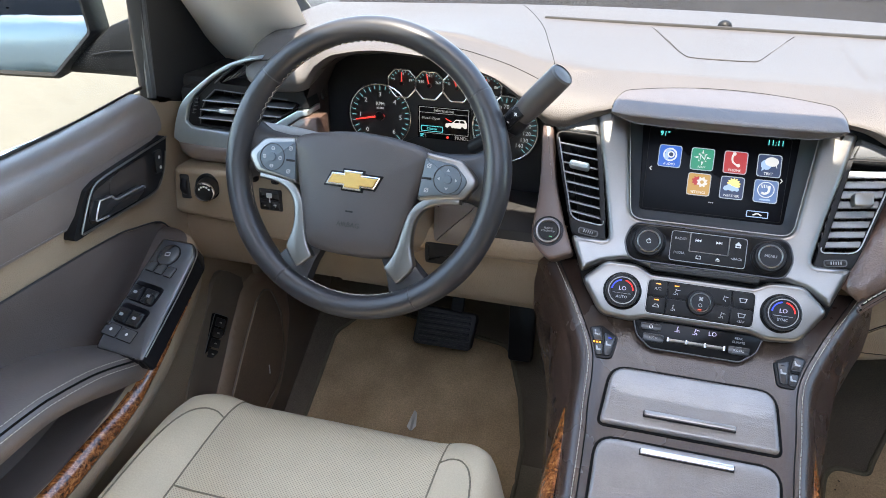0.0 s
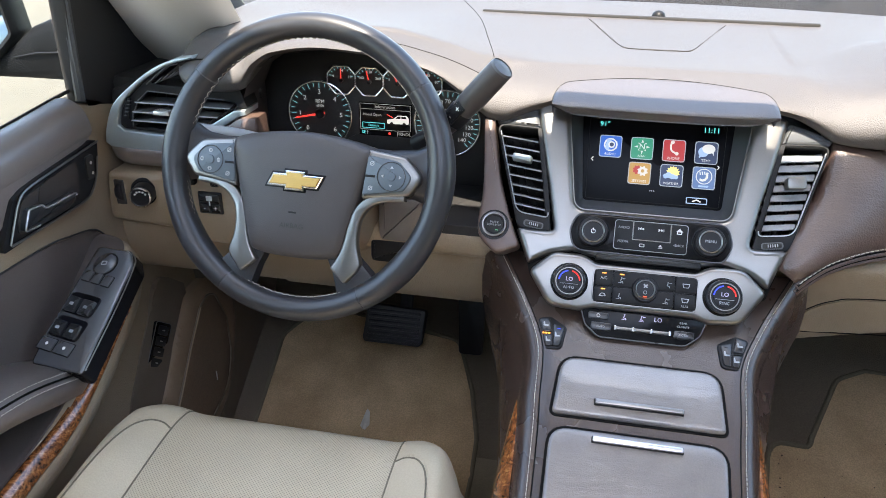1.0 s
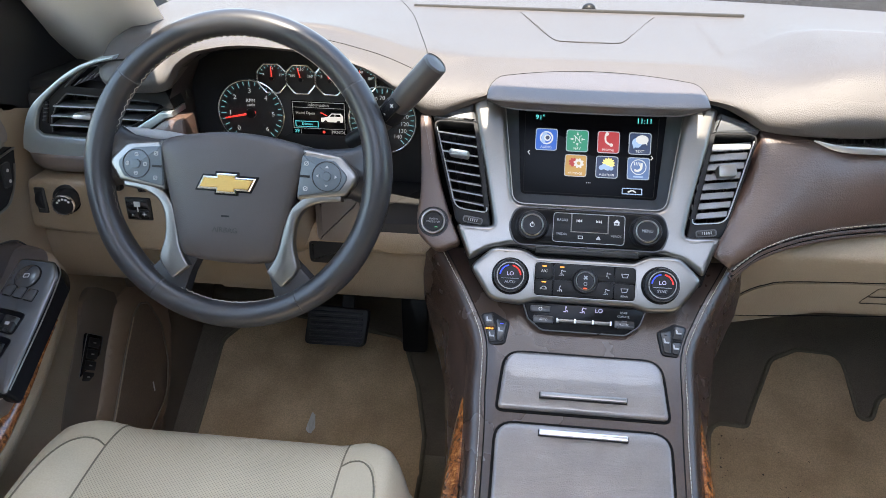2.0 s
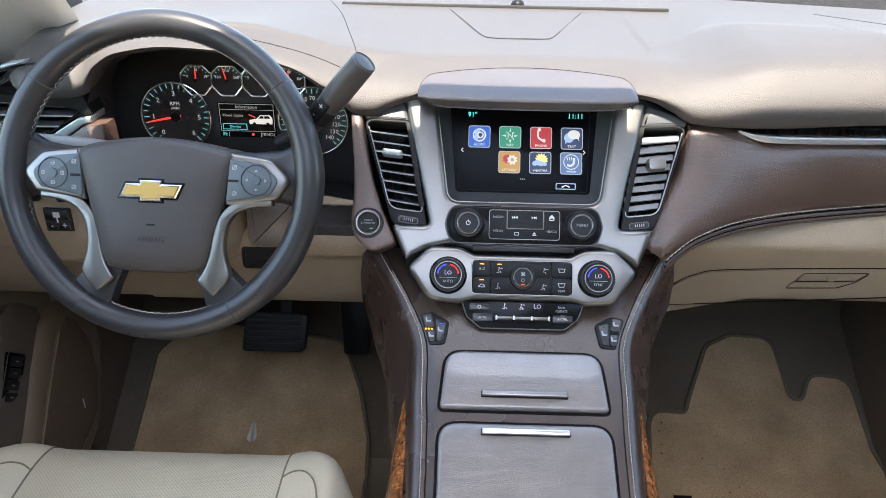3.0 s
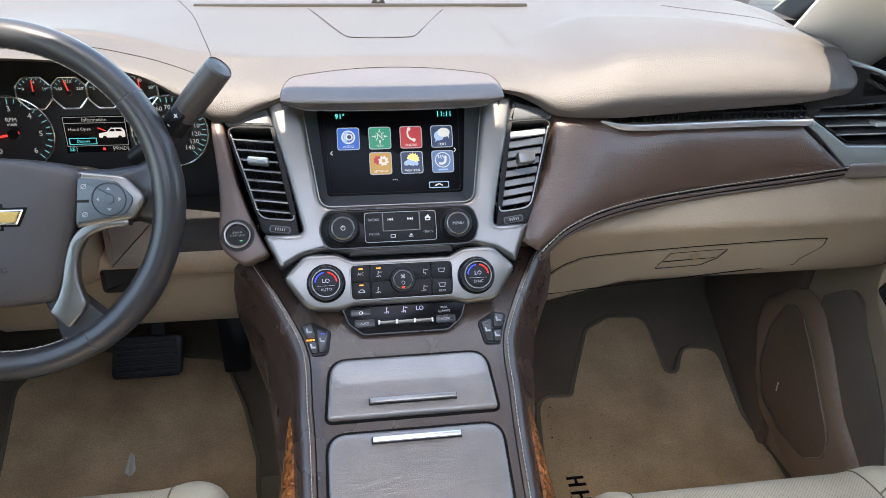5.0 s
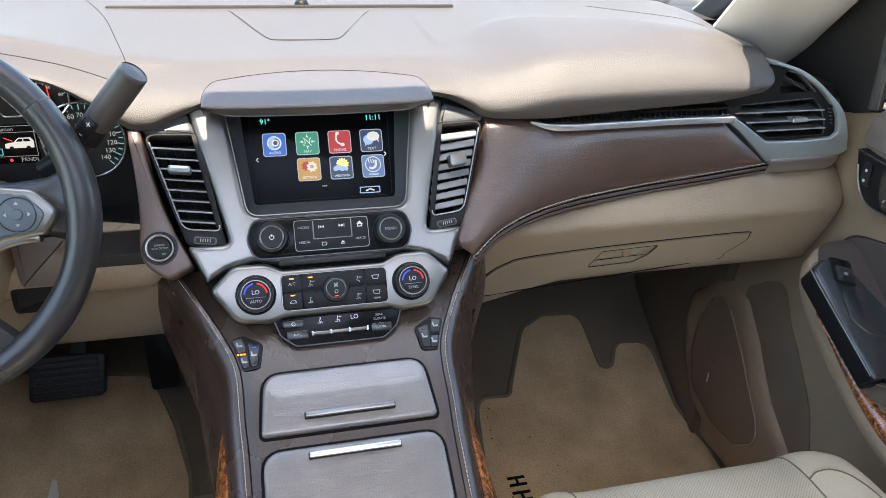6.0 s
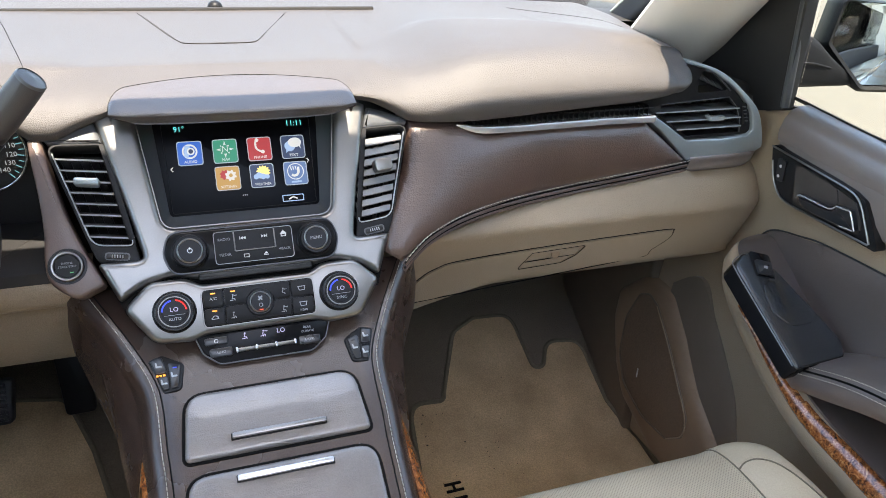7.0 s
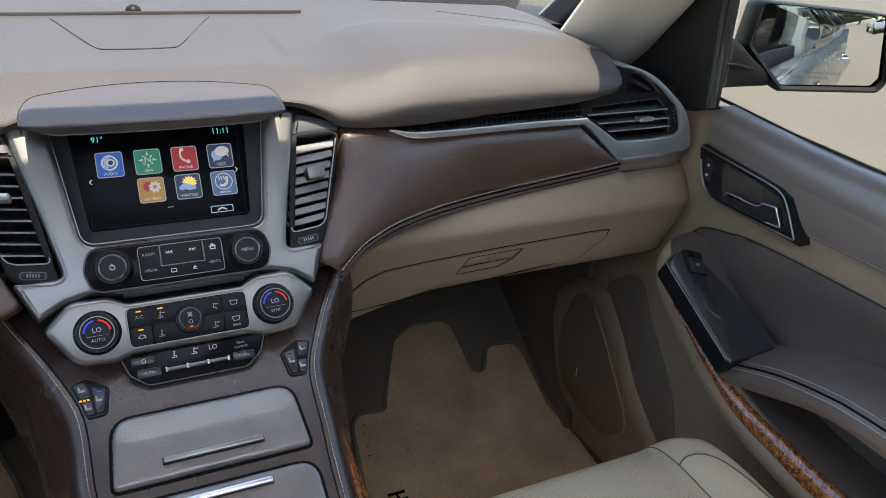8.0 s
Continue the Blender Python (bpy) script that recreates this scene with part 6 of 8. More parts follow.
# seat heater switches
for s in (-1, 1):
    hs = thing("seat_heater_switch", RAMP @ Vector((s * 0.1055, 0.085, 0)), "dark satin seat heating and cooling keys on the console", "switch", "seat heater switches")
    out = rounded([(s * 0.094, 0.066), (s * 0.111, 0.0640), (s * 0.122, 0.100), (s * 0.109, 0.1035), (s * 0.090, 0.092)], 0.004, 3)
    part("surround", plate(shrink(out, -0.0025), RAMP, -0.003, 0.003, 0.002), BLACK, hs)
    for pts in ([(s * 0.1035, 0.0655), (s * 0.1105, 0.0648), (s * 0.1150, 0.0800), (s * 0.1050, 0.0800)], [(s * 0.1052, 0.0840), (s * 0.1160, 0.0840), (s * 0.1210, 0.0995), (s * 0.1090, 0.1025)], [(s * 0.0945, 0.0665), (s * 0.1020, 0.0655), (s * 0.1040, 0.0955), (s * 0.0910, 0.0915)]):
        k = part("key", plate(rounded(pts, 0.002, 2), RAMP, 0.001, 0.0055, 0.0012), DARKSATIN, hs)
        cx, cy = sum(p[0] for p in pts) / 4, sum(p[1] for p in pts) / 4
        part("seat_symbol", plate(rounded([(cx - 0.003, cy - 0.002), (cx + 0.003, cy - 0.002), (cx + 0.003, cy), (cx - 0.001, cy), (cx - 0.002, cy + 0.004), (cx - 0.0035, cy + 0.004)], 0.0006, 2), RAMP, 0.0054, 0.0060), GREYINK, k)
    for j in range(3):
        part("lamp", block(s * (0.108 + 0.0035 * j) - 0.0012, 0.0812, 0.003, s * (0.108 + 0.0035 * j) + 0.0012, 0.0826, 0.0052, 0.0003, RAMP), AMBER if s < 0 else BLACK, hs)
    part("lamp", block(s * 0.097 - 0.002, 0.0880, 0.0054, s * 0.097 + 0.002, 0.0890, 0.0060, 0.0002, RAMP), BLUEARC if s < 0 else BLACK, hs)

# ---- steering wheel ----
sw = thing("steering_wheel", WHEEL @ Vector((0, 0, 0)), "dark grey leather steering wheel with satin spokes and gold bow-tie badge", "steering wheel")
R = 0.1732


def rim_pt(a, r=R, h=0.0):
    return WHEEL @ Vector((r * math.sin(a), r * math.cos(a), h))


def rim_piece(a0, a1, rad, n):
    rows = []
    for i in range(n + 1):
        a = lerp(a0, a1, i / n)
        swell = 1.0
        d = abs((math.degrees(a) + 180) % 360 - 180)
        for c in (88, 128):
            swell += 0.10 * math.exp(-((d - c) / 14) ** 2)
        row = []
        for k in range(28):
            b = 2 * math.pi * k / 28
            row.append(rim_pt(a, R + rad * swell * math.cos(b), rad * 1.12 * swell * math.sin(b)))
        rows.append(row)
    return loft(rows, True, True)


A1, A2 = radians(53), radians(149)
part("rim_top", rim_piece(-A1 + 0.006, A1 - 0.006, 0.0152, 40), WHEELSKIN, sw, "smooth dark leather upper rim")
part("rim_side", rim_piece(A1 + 0.004, A2 - 0.004, 0.0154, 36), WHEELSKIN, sw, "", 60)
part("rim_side", rim_piece(-A2 + 0.004, -A1 - 0.004, 0.0154, 36), WHEELSKIN, sw, "", 60)
part("rim_bottom", rim_piece(A2 + 0.004, 2 * math.pi - A2 - 0.004, 0.0152, 30), WHEELSKIN, sw, "", 60)
for a in (A1, -A1, A2, -A2):
    part("rim_joint", lathe([(0.0138, -0.0016), (0.0138, 0.0016), (0.0160, 0.0010), (0.0160, -0.0010)], axes(rim_pt(a), WHEEL.to_3x3() @ Vector((math.sin(a), math.cos(a), 0)), WHEEL.to_3x3() @ Vector((0, 0, 1))) @ Matrix.Rotation(0, 4, "X"), 20), SLAT, sw)
for a0, a1 in ((-A1, A1), (A1, A2), (-A2, -A1), (A2, 2 * math.pi - A2)):
    zig = []
    n = int(abs(a1 - a0) * (R - 0.017) / 0.0042)
    for i in range(n + 1):
        a = lerp(a0 + 0.02, a1 - 0.02, i / n)
        zig.append(rim_pt(a, R - 0.0155, 0.0022 if i % 2 else -0.0022))
    part("rim_stitching", tube(zig, 0.0006, 4, up=WHEEL.to_3x3() @ Vector((0, 0, 1))), THREAD, sw, "pale cross stitching")

# spokes under the hub
for s in (-1, 1):
    rows = []
    for x, y0, y1, h in ((0.075, -0.030, 0.033, -0.002), (0.11, -0.024, 0.032, -0.003), (0.14, -0.022, 0.036, -0.004), (0.160, -0.028, 0.047, -0.004)):
        rows.append([WHEEL @ Vector((s * x, y0, h - 0.018)), WHEEL @ Vector((s * x, y0 - 0.002, h - 0.004)), WHEEL @ Vector((s * x, y0 + 0.01, h + 0.006)), WHEEL @ Vector((s * x, y1 - 0.01, h + 0.006)), WHEEL @ Vector((s * x, y1, h - 0.004)), WHEEL @ Vector((s * x, y1, h - 0.018))])
    part("spoke", loft(rows, True, True), WHEELSKIN, sw, "", 60)
    rows = []
    for d, w, h in ((0.085, 0.016, 0.001), (0.115, 0.020, 0.001), (0.145, 0.029, 0.001), (0.162, 0.040, 0.0)):
        c = Vector((s * d * 0.56, -d * 0.90 - 0.010, 0))
        n = Vector((s * 0.83, 0.56, 0))
        rows.append([WHEEL @ (c - n * w + Vector((0, 0, h - 0.014))), WHEEL @ (c - n * w * 0.9 + Vector((0, 0, h))), WHEEL @ (c + Vector((0, 0, h + 0.004))), WHEEL @ (c + n * w * 0.9 + Vector((0, 0, h))), WHEEL @ (c + n * w + Vector((0, 0, h - 0.014)))])
    part("lower_spoke", loft(rows, True, True), WHEELSKIN, sw, "", 60)
    # satin trim that runs from the switch pod down to the rim
    pod = rounded([(s * x, y) for x, y, z in ((0.086, 0.0300, 0), (0.131, 0.0245, 0), (0.1545, 0.0015, 0), (0.139, -0.0205, 0), (0.080, -0.0295, 0))], [0.002, 0.014, 0.012, 0.008, 0.004], 4)
    part("pod_trim", plate(pod, WHEEL, 0.000, 0.0138, 0.004, steps=3), SILVER, sw, "satin silver switch surround")
    key = rounded([(s * x, y) for x, y in ((0.086, 0.0235), (0.124, 0.0190), (0.1425, 0.0010), (0.132, -0.0155), (0.082, -0.0245))], [0.002, 0.012, 0.010, 0.006, 0.003], 4)
    pad = part("switch_pad", plate(key, WHEEL, 0.008, 0.0160, 0.0022), PADBLUE, sw, "blue grey thumb switches")
    c = on(WHEEL, s * 0.1165, 0.0005, 0.0160)
    part("key_ring", plate(circle(0, 0, 0.0175, 28), c, -0.001, 0.001, 0.0006, holes=[circle(0, 0, 0.0165, 28)]), DARKSATIN, pad)
    part("center_key", lathe([(0.0001, 0), (0.0055, 0), (0.005, 0.0016), (0.0001, 0.0018)], c, 24), PADBLUE, pad)
    for k in range(4):
        a = k * math.pi / 2
        M = c @ Matrix.Rotation(a, 4, "Z")
        if s > 0:
            part("arrow_symbol", plate([(0.0095, -0.0022), (0.0125, 0.0), (0.0095, 0.0022)], M, 0, 0.0005), GREYINK, pad)
        else:
            part("key_symbol", plate(rect(0.0090, -0.0022, 0.0132, 0.0022, 0.001), M, 0, 0.0005, holes=[rect(0.0098, -0.0014, 0.0124, 0.0014, 0.0006)]), GREYINK, pad)
            part("key_symbol", block(0.0106, -0.0030, 0, 0.0114, 0.0030, 0.0005, 0.0002, M), GREYINK, pad)
    for yy in (0.0140, -0.0150):
        part("key_symbol", plate(circle(0, 0, 0.0028, 14), on(WHEEL, s * 0.092, yy, 0.0160), 0, 0.0005, holes=[circle(0, 0, 0.0019, 14)]), GREYINK, pad)
        part("key_symbol", block(-0.0034, -0.0005, 0, 0.0034, 0.0005, 0.0005, 0.0002, on(WHEEL, s * 0.092, yy, 0.0160, 40)), GREYINK, pad)
    part("key_bar", block(-0.006, -0.0014, 0, 0.006, 0.0014, 0.0008, 0.0004, on(WHEEL, s * 0.0905, -0.0010, 0.0160)), BLACK, pad)
    # one satin trim that runs under the switches and flares out at the rim
    outer = smooth_line([(0.134, -0.0275, 0), (0.110, -0.0305, 0), (0.0930, -0.0380, 0), (0.0830, -0.0515, 0), (0.0795, -0.0700, 0), (0.0805, -0.0880, 0), (0.0865, -0.1080, 0)], 4)
    inner = smooth_line([(0.0485, -0.1165, 0), (0.0570, -0.1020, 0), (0.0630, -0.0830, 0), (0.0660, -0.0620, 0), (0.0727, -0.0430, 0), (0.0852, -0.0290, 0), (0.1030, -0.0223, 0), (0.134, -0.0205, 0)], 4)
    band = [Vector((s * p[0], p[1])) for p in list(outer) + [(0.0820, -0.1180), (0.0690, -0.1325), (0.0660, -0.1325)] + list(inner)]
    part("spoke_trim", plate(band, WHEEL, 0.000, 0.0125, 0.0026, steps=3), SILVER, sw, "satin silver spoke trim", 60)

# airbag cover
hub = smooth_line([(x, y, 0) for x, y in ((-0.087, 0.031), (-0.046, 0.0415), (0.0, 0.045), (0.046, 0.0415), (0.087, 0.031), (0.0875, 0.010), (0.0755, -0.040), (0.066, -0.078), (0.0595, -0.0985), (0.050, -0.1055), (0.022, -0.1095), (-0.022, -0.1095), (-0.050, -0.1055), (-0.0595, -0.0985), (-0.066, -0.078), (-0.0755, -0.040), (-0.0875, 0.010))], 4, True)
hub = [Vector((p.x, p.y)) for p in hub]
bm = bmesh.new()
rings = []
for f, h in ((1.0, -0.02), (1.0, 0.002), (0.988, 0.0095), (0.955, 0.0150), (0.88, 0.0188), (0.7, 0.0216), (0.45, 0.0230), (0.2, 0.0235)):
    rings.append([WHEEL @ Vector((p.x * f, (p.y + 0.03) * f - 0.03, h)) for p in hub])
cover = part("airbag_cover", loft(rings, True, True), HUB, sw, "dark grey grained airbag cover", 70)
H2 = on(WHEEL, 0.0005, -0.0155, 0.0234)
bow = [(-0.0355, -0.0075), (-0.0285, 0.0075), (-0.0125, 0.0075), (-0.0125, 0.0115), (0.0125, 0.0115), (0.0125, 0.0075), (0.0355, 0.0075), (0.0285, -0.0075), (0.0125, -0.0075), (0.0125, -0.0115), (-0.0125, -0.0115), (-0.0125, -0.0075)]
badge = part("badge_recess", plate(rounded(shrink(bow, -0.0022), 0.0008, 2), H2, -0.003, 0.0006, 0.0004), GLOSSBLACK, cover)
part("badge_edge", plate(bow, H2, 0.0, 0.0032, 0.0012, steps=1), CHROME, cover, "chrome badge edge", 5)
part("badge", plate(shrink(bow, 0.0022), H2, 0.002, 0.0042, 0.0010, steps=1), GOLD, cover, "plain gold bow-tie badge", 5)
part("lettering", lettering("AIRBAG", 0.0088, on(WHEEL, 0.0, -0.070, 0.0232), 0.0005), SOFTBLACK, cover)
part("moulded_mark", plate(rect(-0.005, -0.001, 0.005, 0.001, 0.0008), on(WHEEL, 0.0, -0.0535, 0.0234), 0, 0.0004), BLACK, cover)

# column shroud, gear selector and turn stalk
bm = bmesh.new()
rows = []
for d, w, h in ((-0.02, 0.045, 0.050), (-0.06, 0.055, 0.062), (-0.12, 0.062, 0.072), (-0.19, 0.066, 0.078)):
    rows.append([WHEEL @ Vector((w * math.copysign(abs(math.cos(a)) ** 0.6, math.cos(a)), -0.035 + h * math.copysign(abs(math.sin(a)) ** 0.6, math.sin(a)), d)) for a in [2 * math.pi * i / 28 for i in range(28)]])
col = thing("steering_column", WHEEL @ Vector((0, 0, -0.19)), "dune and black steering column shroud", "steering column")
part("shroud", loft(rows, True, True), BEIGE, col, "", 60)
part("shroud_collar", lathe([(0.0001, -0.03), (0.050, -0.03), (0.046, -0.012), (0.0001, -0.012)], on(WHEEL, 0, -0.03, 0), 32), BLACK, col)
part("lever_housing", block(-0.352, 0.602, -0.06, -0.288, 0.668, 0.012, 0.010, axes((0, 0.905, 0), (1, 0, 0), (0, 0, 1))), COCOA, col, "cocoa housing beside the column")
part("housing_foot", block(-0.366, 0.566, -0.06, -0.292, 0.604, 0.006, 0.008, axes((0, 0.905, 0), (1, 0, 0), (0, 0, 1))), BLACK, col)
gear = thing("gear_selector", (-0.27, 0.88, 0.76), "dark grey column gear selector lever with a highlight ring at its tip", "gear lever")
g0, g1, g2, g3 = Vector((-0.300, 0.905, 0.742)), Vector((-0.262, 0.888, 0.770)), Vector((-0.238, 0.868, 0.797)), Vector((-0.1905, 0.853, 0.854))
d = (g3 - g2).normalized()
part("rod", tube([g0, g1, g2], 0.011, 14), BLACK, gear)
gx = d.cross(Vector((0, -1, 0.4))).normalized()
GM = axes(g2, gx, d.cross(gx))
L = (g3 - g2).length
part("grip", lathe([(0.0001, -0.030), (0.0105, -0.030), (0.0125, -0.014), (0.0140, 0.008), (0.0152, 0.030), (0.0150, L - 0.012), (0.0146, L - 0.008)], GM, 28), HUB, gear, "dark grey grip")
part("tip", lathe([(0.0001, L - 0.009), (0.0149, L - 0.009), (0.0146, L + 0.002), (0.0136, L + 0.004), (0.0001, L + 0.006)], GM, 28), HUB, gear)
part("grip_collar", lathe([(0.0128, -0.016), (0.0146, -0.014), (0.0150, 0.004), (0.0146, 0.006), (0.0130, 0.006)], GM, 28), BLACK, gear, "black collar")
# a grey ring draws the rim highlight on the tip
part("tip_highlight", lathe([(0.0132, L + 0.0035), (0.0146, L + 0.0020), (0.0147, L + 0.0028), (0.0134, L + 0.0050)], GM, 28), SLAT, gear, "grey ring for the rim highlight")
side_v = Vector((0, -0.85, 0.5))
side_v = (side_v - d * side_v.dot(d)).normalized()
BM_ = axes(g2 + d * 0.002 + side_v * 0.0128, d.cross(side_v), d)
keyb = part("range_key", block(-0.0075, -0.014, -0.003, 0.0075, 0.014, 0.003, 0.002, BM_), BLACK, gear)
part("lettering", lettering("+", 0.011, on(BM_, 0.0, 0.007, 0.0032)), WHITEINK, keyb)
part("lettering", lettering("-", 0.013, on(BM_, 0.0, -0.006, 0.0032)), WHITEINK, keyb)
stalk = thing("turn_signal_stalk", (-0.53, 0.90, 0.73), "turn signal stalk behind the wheel, its glint painted as pale grey", "stalk")
# the stalk's glint is put into an even pale grey
part("lever", tube(smooth_line([(-0.48, 0.928, 0.716), (-0.53, 0.915, 0.730), (-0.565, 0.908, 0.7365), (-0.597, 0.90, 0.7410)], 5), 0.0082, 14), GREYINK, stalk)
part("end_cap", lathe([(0.0001, -0.006), (0.0090, -0.004), (0.0090, 0.006), (0.005, 0.011), (0.0001, 0.012)], axes((-0.599, 0.8995, 0.7412), (0, 1, 0), (0.1, 0, 1)) @ Matrix.Rotation(math.pi, 4, "X"), 20), BRIGHT, stalk, "bright end cap")

# ---- doors ----
def door_x(z):
    """Distance of the door trim from the middle of the car."""
    return curve_at([(0.02, 0.755), (0.30, 0.748), (0.42, 0.758), (0.55, 0.778), (0.62, 0.780), (0.70, 0.781), (0.73, 0.786), (0.757, 0.803)], z)


def build_door(s):
    door = thing("%s_door" % side(s), (s * 0.80, 0.4, 0.0), "closed front door with cocoa upper trim, dune band and burl wood strip", "car door")
    rows = []
    for i in range(30):
        y = 1.16 - 1.10 * i / 29
        zt = curve_at([(0.0, 0.725), (0.65, 0.736), (0.80, 0.745), (0.90, 0.757), (0.96, 0.746), (1.0, 0.736), (1.16, 0.70)], y)
        zs = [zt, zt - 0.012, zt - 0.03, 0.69, 0.65, 0.62, 0.58, 0.54, 0.50, 0.45, 0.40, 0.33, 0.25, 0.15, 0.03]
        row = [Vector((s * (door_x(min(z, 0.757)) + (0.0 if y < 0.97 else 0.006)), y, min(z, zt - 0.001 * k))) for k, z in enumerate(zs)]
        rows.append([Vector((s * 0.822, y, zt))] + row + [Vector((s * 0.86, y, 0.03))])
    part("trim_panel", loft(rows), BEIGE, door, "dune coloured door trim", 60)
    part("outer_skin", plate(rounded([(0.02, 0.02), (1.30, 0.02), (1.30, 0.66), (1.0, 0.670), (0.02, 0.665)], 0.03), axes((s * 0.93, 0, 0), (0, 1, 0), (0, 0, 1)), -0.015, 0.015, 0.005), BODY, door, "silver blue outer skin")

    skin_ = rounded([(0.02, 0.30), (1.02, 0.30), (1.02, 0.750), (0.92, 0.753), (0.80, 0.742), (0.65, 0.733), (0.02, 0.720)], 0.01)
    part("window_channel", plate(skin_, axes((s * 0.840, 0, 0), (0, 1, 0), (0, 0, 1)), -0.006, 0.006, 0.003), SOFTBLACK, door, "black outer window channel")

    def face(outline, lift, depth, name, mat, label="", inset=0.004, parent=None, grid=0.025):
        bm = bmesh.new()
        pts = [Vector(p) for p in outline]
        bm.faces.new([bm.verts.new((p.x, p.y, 0)) for p in pts])
        for axis in (0, 1):
            a, b = min(p[axis] for p in pts), max(p[axis] for p in pts)
            for k in range(1, int((b - a) / grid) + 1):
                co, no = [0, 0, 0], [0, 0, 0]
                co[axis], no[axis] = a + k * grid, 1
                bmesh.ops.bisect_plane(bm, geom=bm.verts[:] + bm.edges[:] + bm.faces[:], plane_co=co, plane_no=no)
        for v in bm.verts:
            y, z = v.co.x, v.co.y
            e = (1 - min(1.0, edge_distance(pts, y, z) / max(0.004, 2.4 * inset))) if inset else 0.0
            v.co = Vector((s * (door_x(z) - lift + inset * e * e), y, z))
        ext = bmesh.ops.extrude_edge_only(bm, edges=[e for e in bm.edges if e.is_boundary])
        for g in ext["geom"]:
            if isinstance(g, bmesh.types.BMVert):
                g.co.x += s * depth
        return part(name, bm, mat, parent or door, label, 55)

    pad = rounded([(0.905, 0.753), (0.922, 0.735), (0.910, 0.708), (0.895, 0.680), (0.860, 0.648), (0.06, 0.638), (0.06, 0.712), (0.65, 0.724)], [0.012, 0.03, 0.004, 0.02, 0.02, 0.002, 0.002, 0.05], 4)
    up = face(pad, 0.010, 0.02, "upper_trim", COCOA, "soft cocoa vinyl upper trim", 0.006)
    cap = []
    for i in range(12):
        y = 0.912 - 0.85 * i / 11
        zc = curve_at([(0.06, 0.735), (0.65, 0.746), (0.80, 0.755), (0.92, 0.767)], y)
        cap.append([Vector((s * x, y, z)) for x, z in ((0.7735, zc - 0.050), (0.7706, zc - 0.042), (0.7715, zc - 0.032), (0.7760, zc - 0.018), (0.7845, zc - 0.0065), (0.797, zc - 0.0008), (0.812, zc), (0.8205, zc - 0.001), (0.8215, zc - 0.02))])
    part("window_sill", loft(cap), COCOA, door, "soft cocoa vinyl rolling up to the window", 60)
    line = [Vector((s * (door_x(0.652) - 0.0102), y, 0.652)) for y in [0.06 + 0.64 * i / 40 for i in range(41)]]
    part("stitching", stitch(line, 0.0045, 0.0020, 0.00035, up=(-s, 0, 0)), GREYINK, up)
    ins = rounded([(0.905, 0.560), (0.880, 0.583), (0.77, 0.603), (0.57, 0.606), (0.06, 0.604), (0.06, 0.40), (0.60, 0.40), (0.86, 0.54)], [0.01, 0.03, 0.05, 0.05, 0.002, 0.002, 0.02, 0.01], 5)
    face(ins, 0.004, 0.02, "insert", INSERT, "dark cocoa door insert", 0.003)
    edge = smooth_line([(0.905, 0.560, 0), (0.880, 0.583, 0), (0.83, 0.595, 0), (0.77, 0.603, 0), (0.57, 0.606, 0), (0.06, 0.604, 0)], 5)
    part("insert_piping", tube([Vector((s * (door_x(p.y) - 0.003), p.x, p.y)) for p in edge], 0.0014, 8), SOFTBLACK, door)
    # handle bezel
    hb = rounded([(0.911, 0.712), (0.839, 0.705), (0.784, 0.700), (0.753, 0.696), (0.733, 0.689), (0.718, 0.670), (0.703, 0.648), (0.694, 0.633), (0.734, 0.635), (0.79, 0.635), (0.845, 0.637), (0.870, 0.642), (0.889, 0.659), (0.903, 0.684)], 0.006, 4)
    bz = face(hb, 0.0165, 0.024, "handle_bezel", BLACK, "black handle surround", 0.0)
    cup = rounded([(0.858, 0.699), (0.78, 0.691), (0.745, 0.684), (0.728, 0.660), (0.727, 0.644), (0.80, 0.642), (0.846, 0.645)], 0.010, 4)
    face(cup, 0.0180, 0.004, "cup", CUPDARK, "dark recess behind the handle", 0.0, bz)
    face(rounded([(0.819, 0.693), (0.798, 0.695), (0.7776, 0.689), (0.7696, 0.670), (0.781, 0.664), (0.800, 0.669), (0.8115, 0.680)], 0.007, 4), 0.0190, 0.002, "cup_plate", CUPDARK, "", 0.0, bz)
    for pts in ([(0.908, 0.7095), (0.827, 0.7025), (0.764, 0.6965), (0.745, 0.691), (0.734, 0.681), (0.726, 0.669), (0.714, 0.650), (0.708, 0.640)], [(0.900, 0.690), (0.890, 0.665), (0.874, 0.646), (0.853, 0.6395), (0.80, 0.6385), (0.722, 0.6385), (0.710, 0.6385)]):
        part("chrome_line", tube([Vector((s * (door_x(z) - 0.0190), y, z)) for y, z in [(p.x, p.y) for p in smooth_line([(a, b, 0) for a, b in pts], 5)]], 0.0015, 6), SILVER, bz)
    hx = door_x(0.655) - 0.030
    HM = axes((s * 0.757, 0, 0), (0, s, 0), (0, 0, 1)) @ Matrix.Rotation(math.pi, 4, "Y")
    grip = [(0.8325, 0.6600), (0.8280, 0.6627), (0.8100, 0.6631), (0.7886, 0.6629), (0.7750, 0.6634), (0.7700, 0.6655), (0.7655, 0.6712), (0.7422, 0.6733), (0.7358, 0.6636), (0.7282, 0.6500), (0.7532, 0.6475), (0.7867, 0.6462), (0.8136, 0.6468), (0.8290, 0.6530)]
    shape = [Vector((-s * y, z)) for y, z in [(p.x, p.y) for p in rounded(grip, 0.0022, 3)]]
    hd = part("handle", plate(shape, HM, -0.010, 0.004, 0.003, steps=3), DARKSATIN, door, "black pull handle with chrome edge", 20)
    rim_ = [Vector((p.x, p.y + 0.0004)) for p in rounded(grip, 0.0022, 3)][:-15]
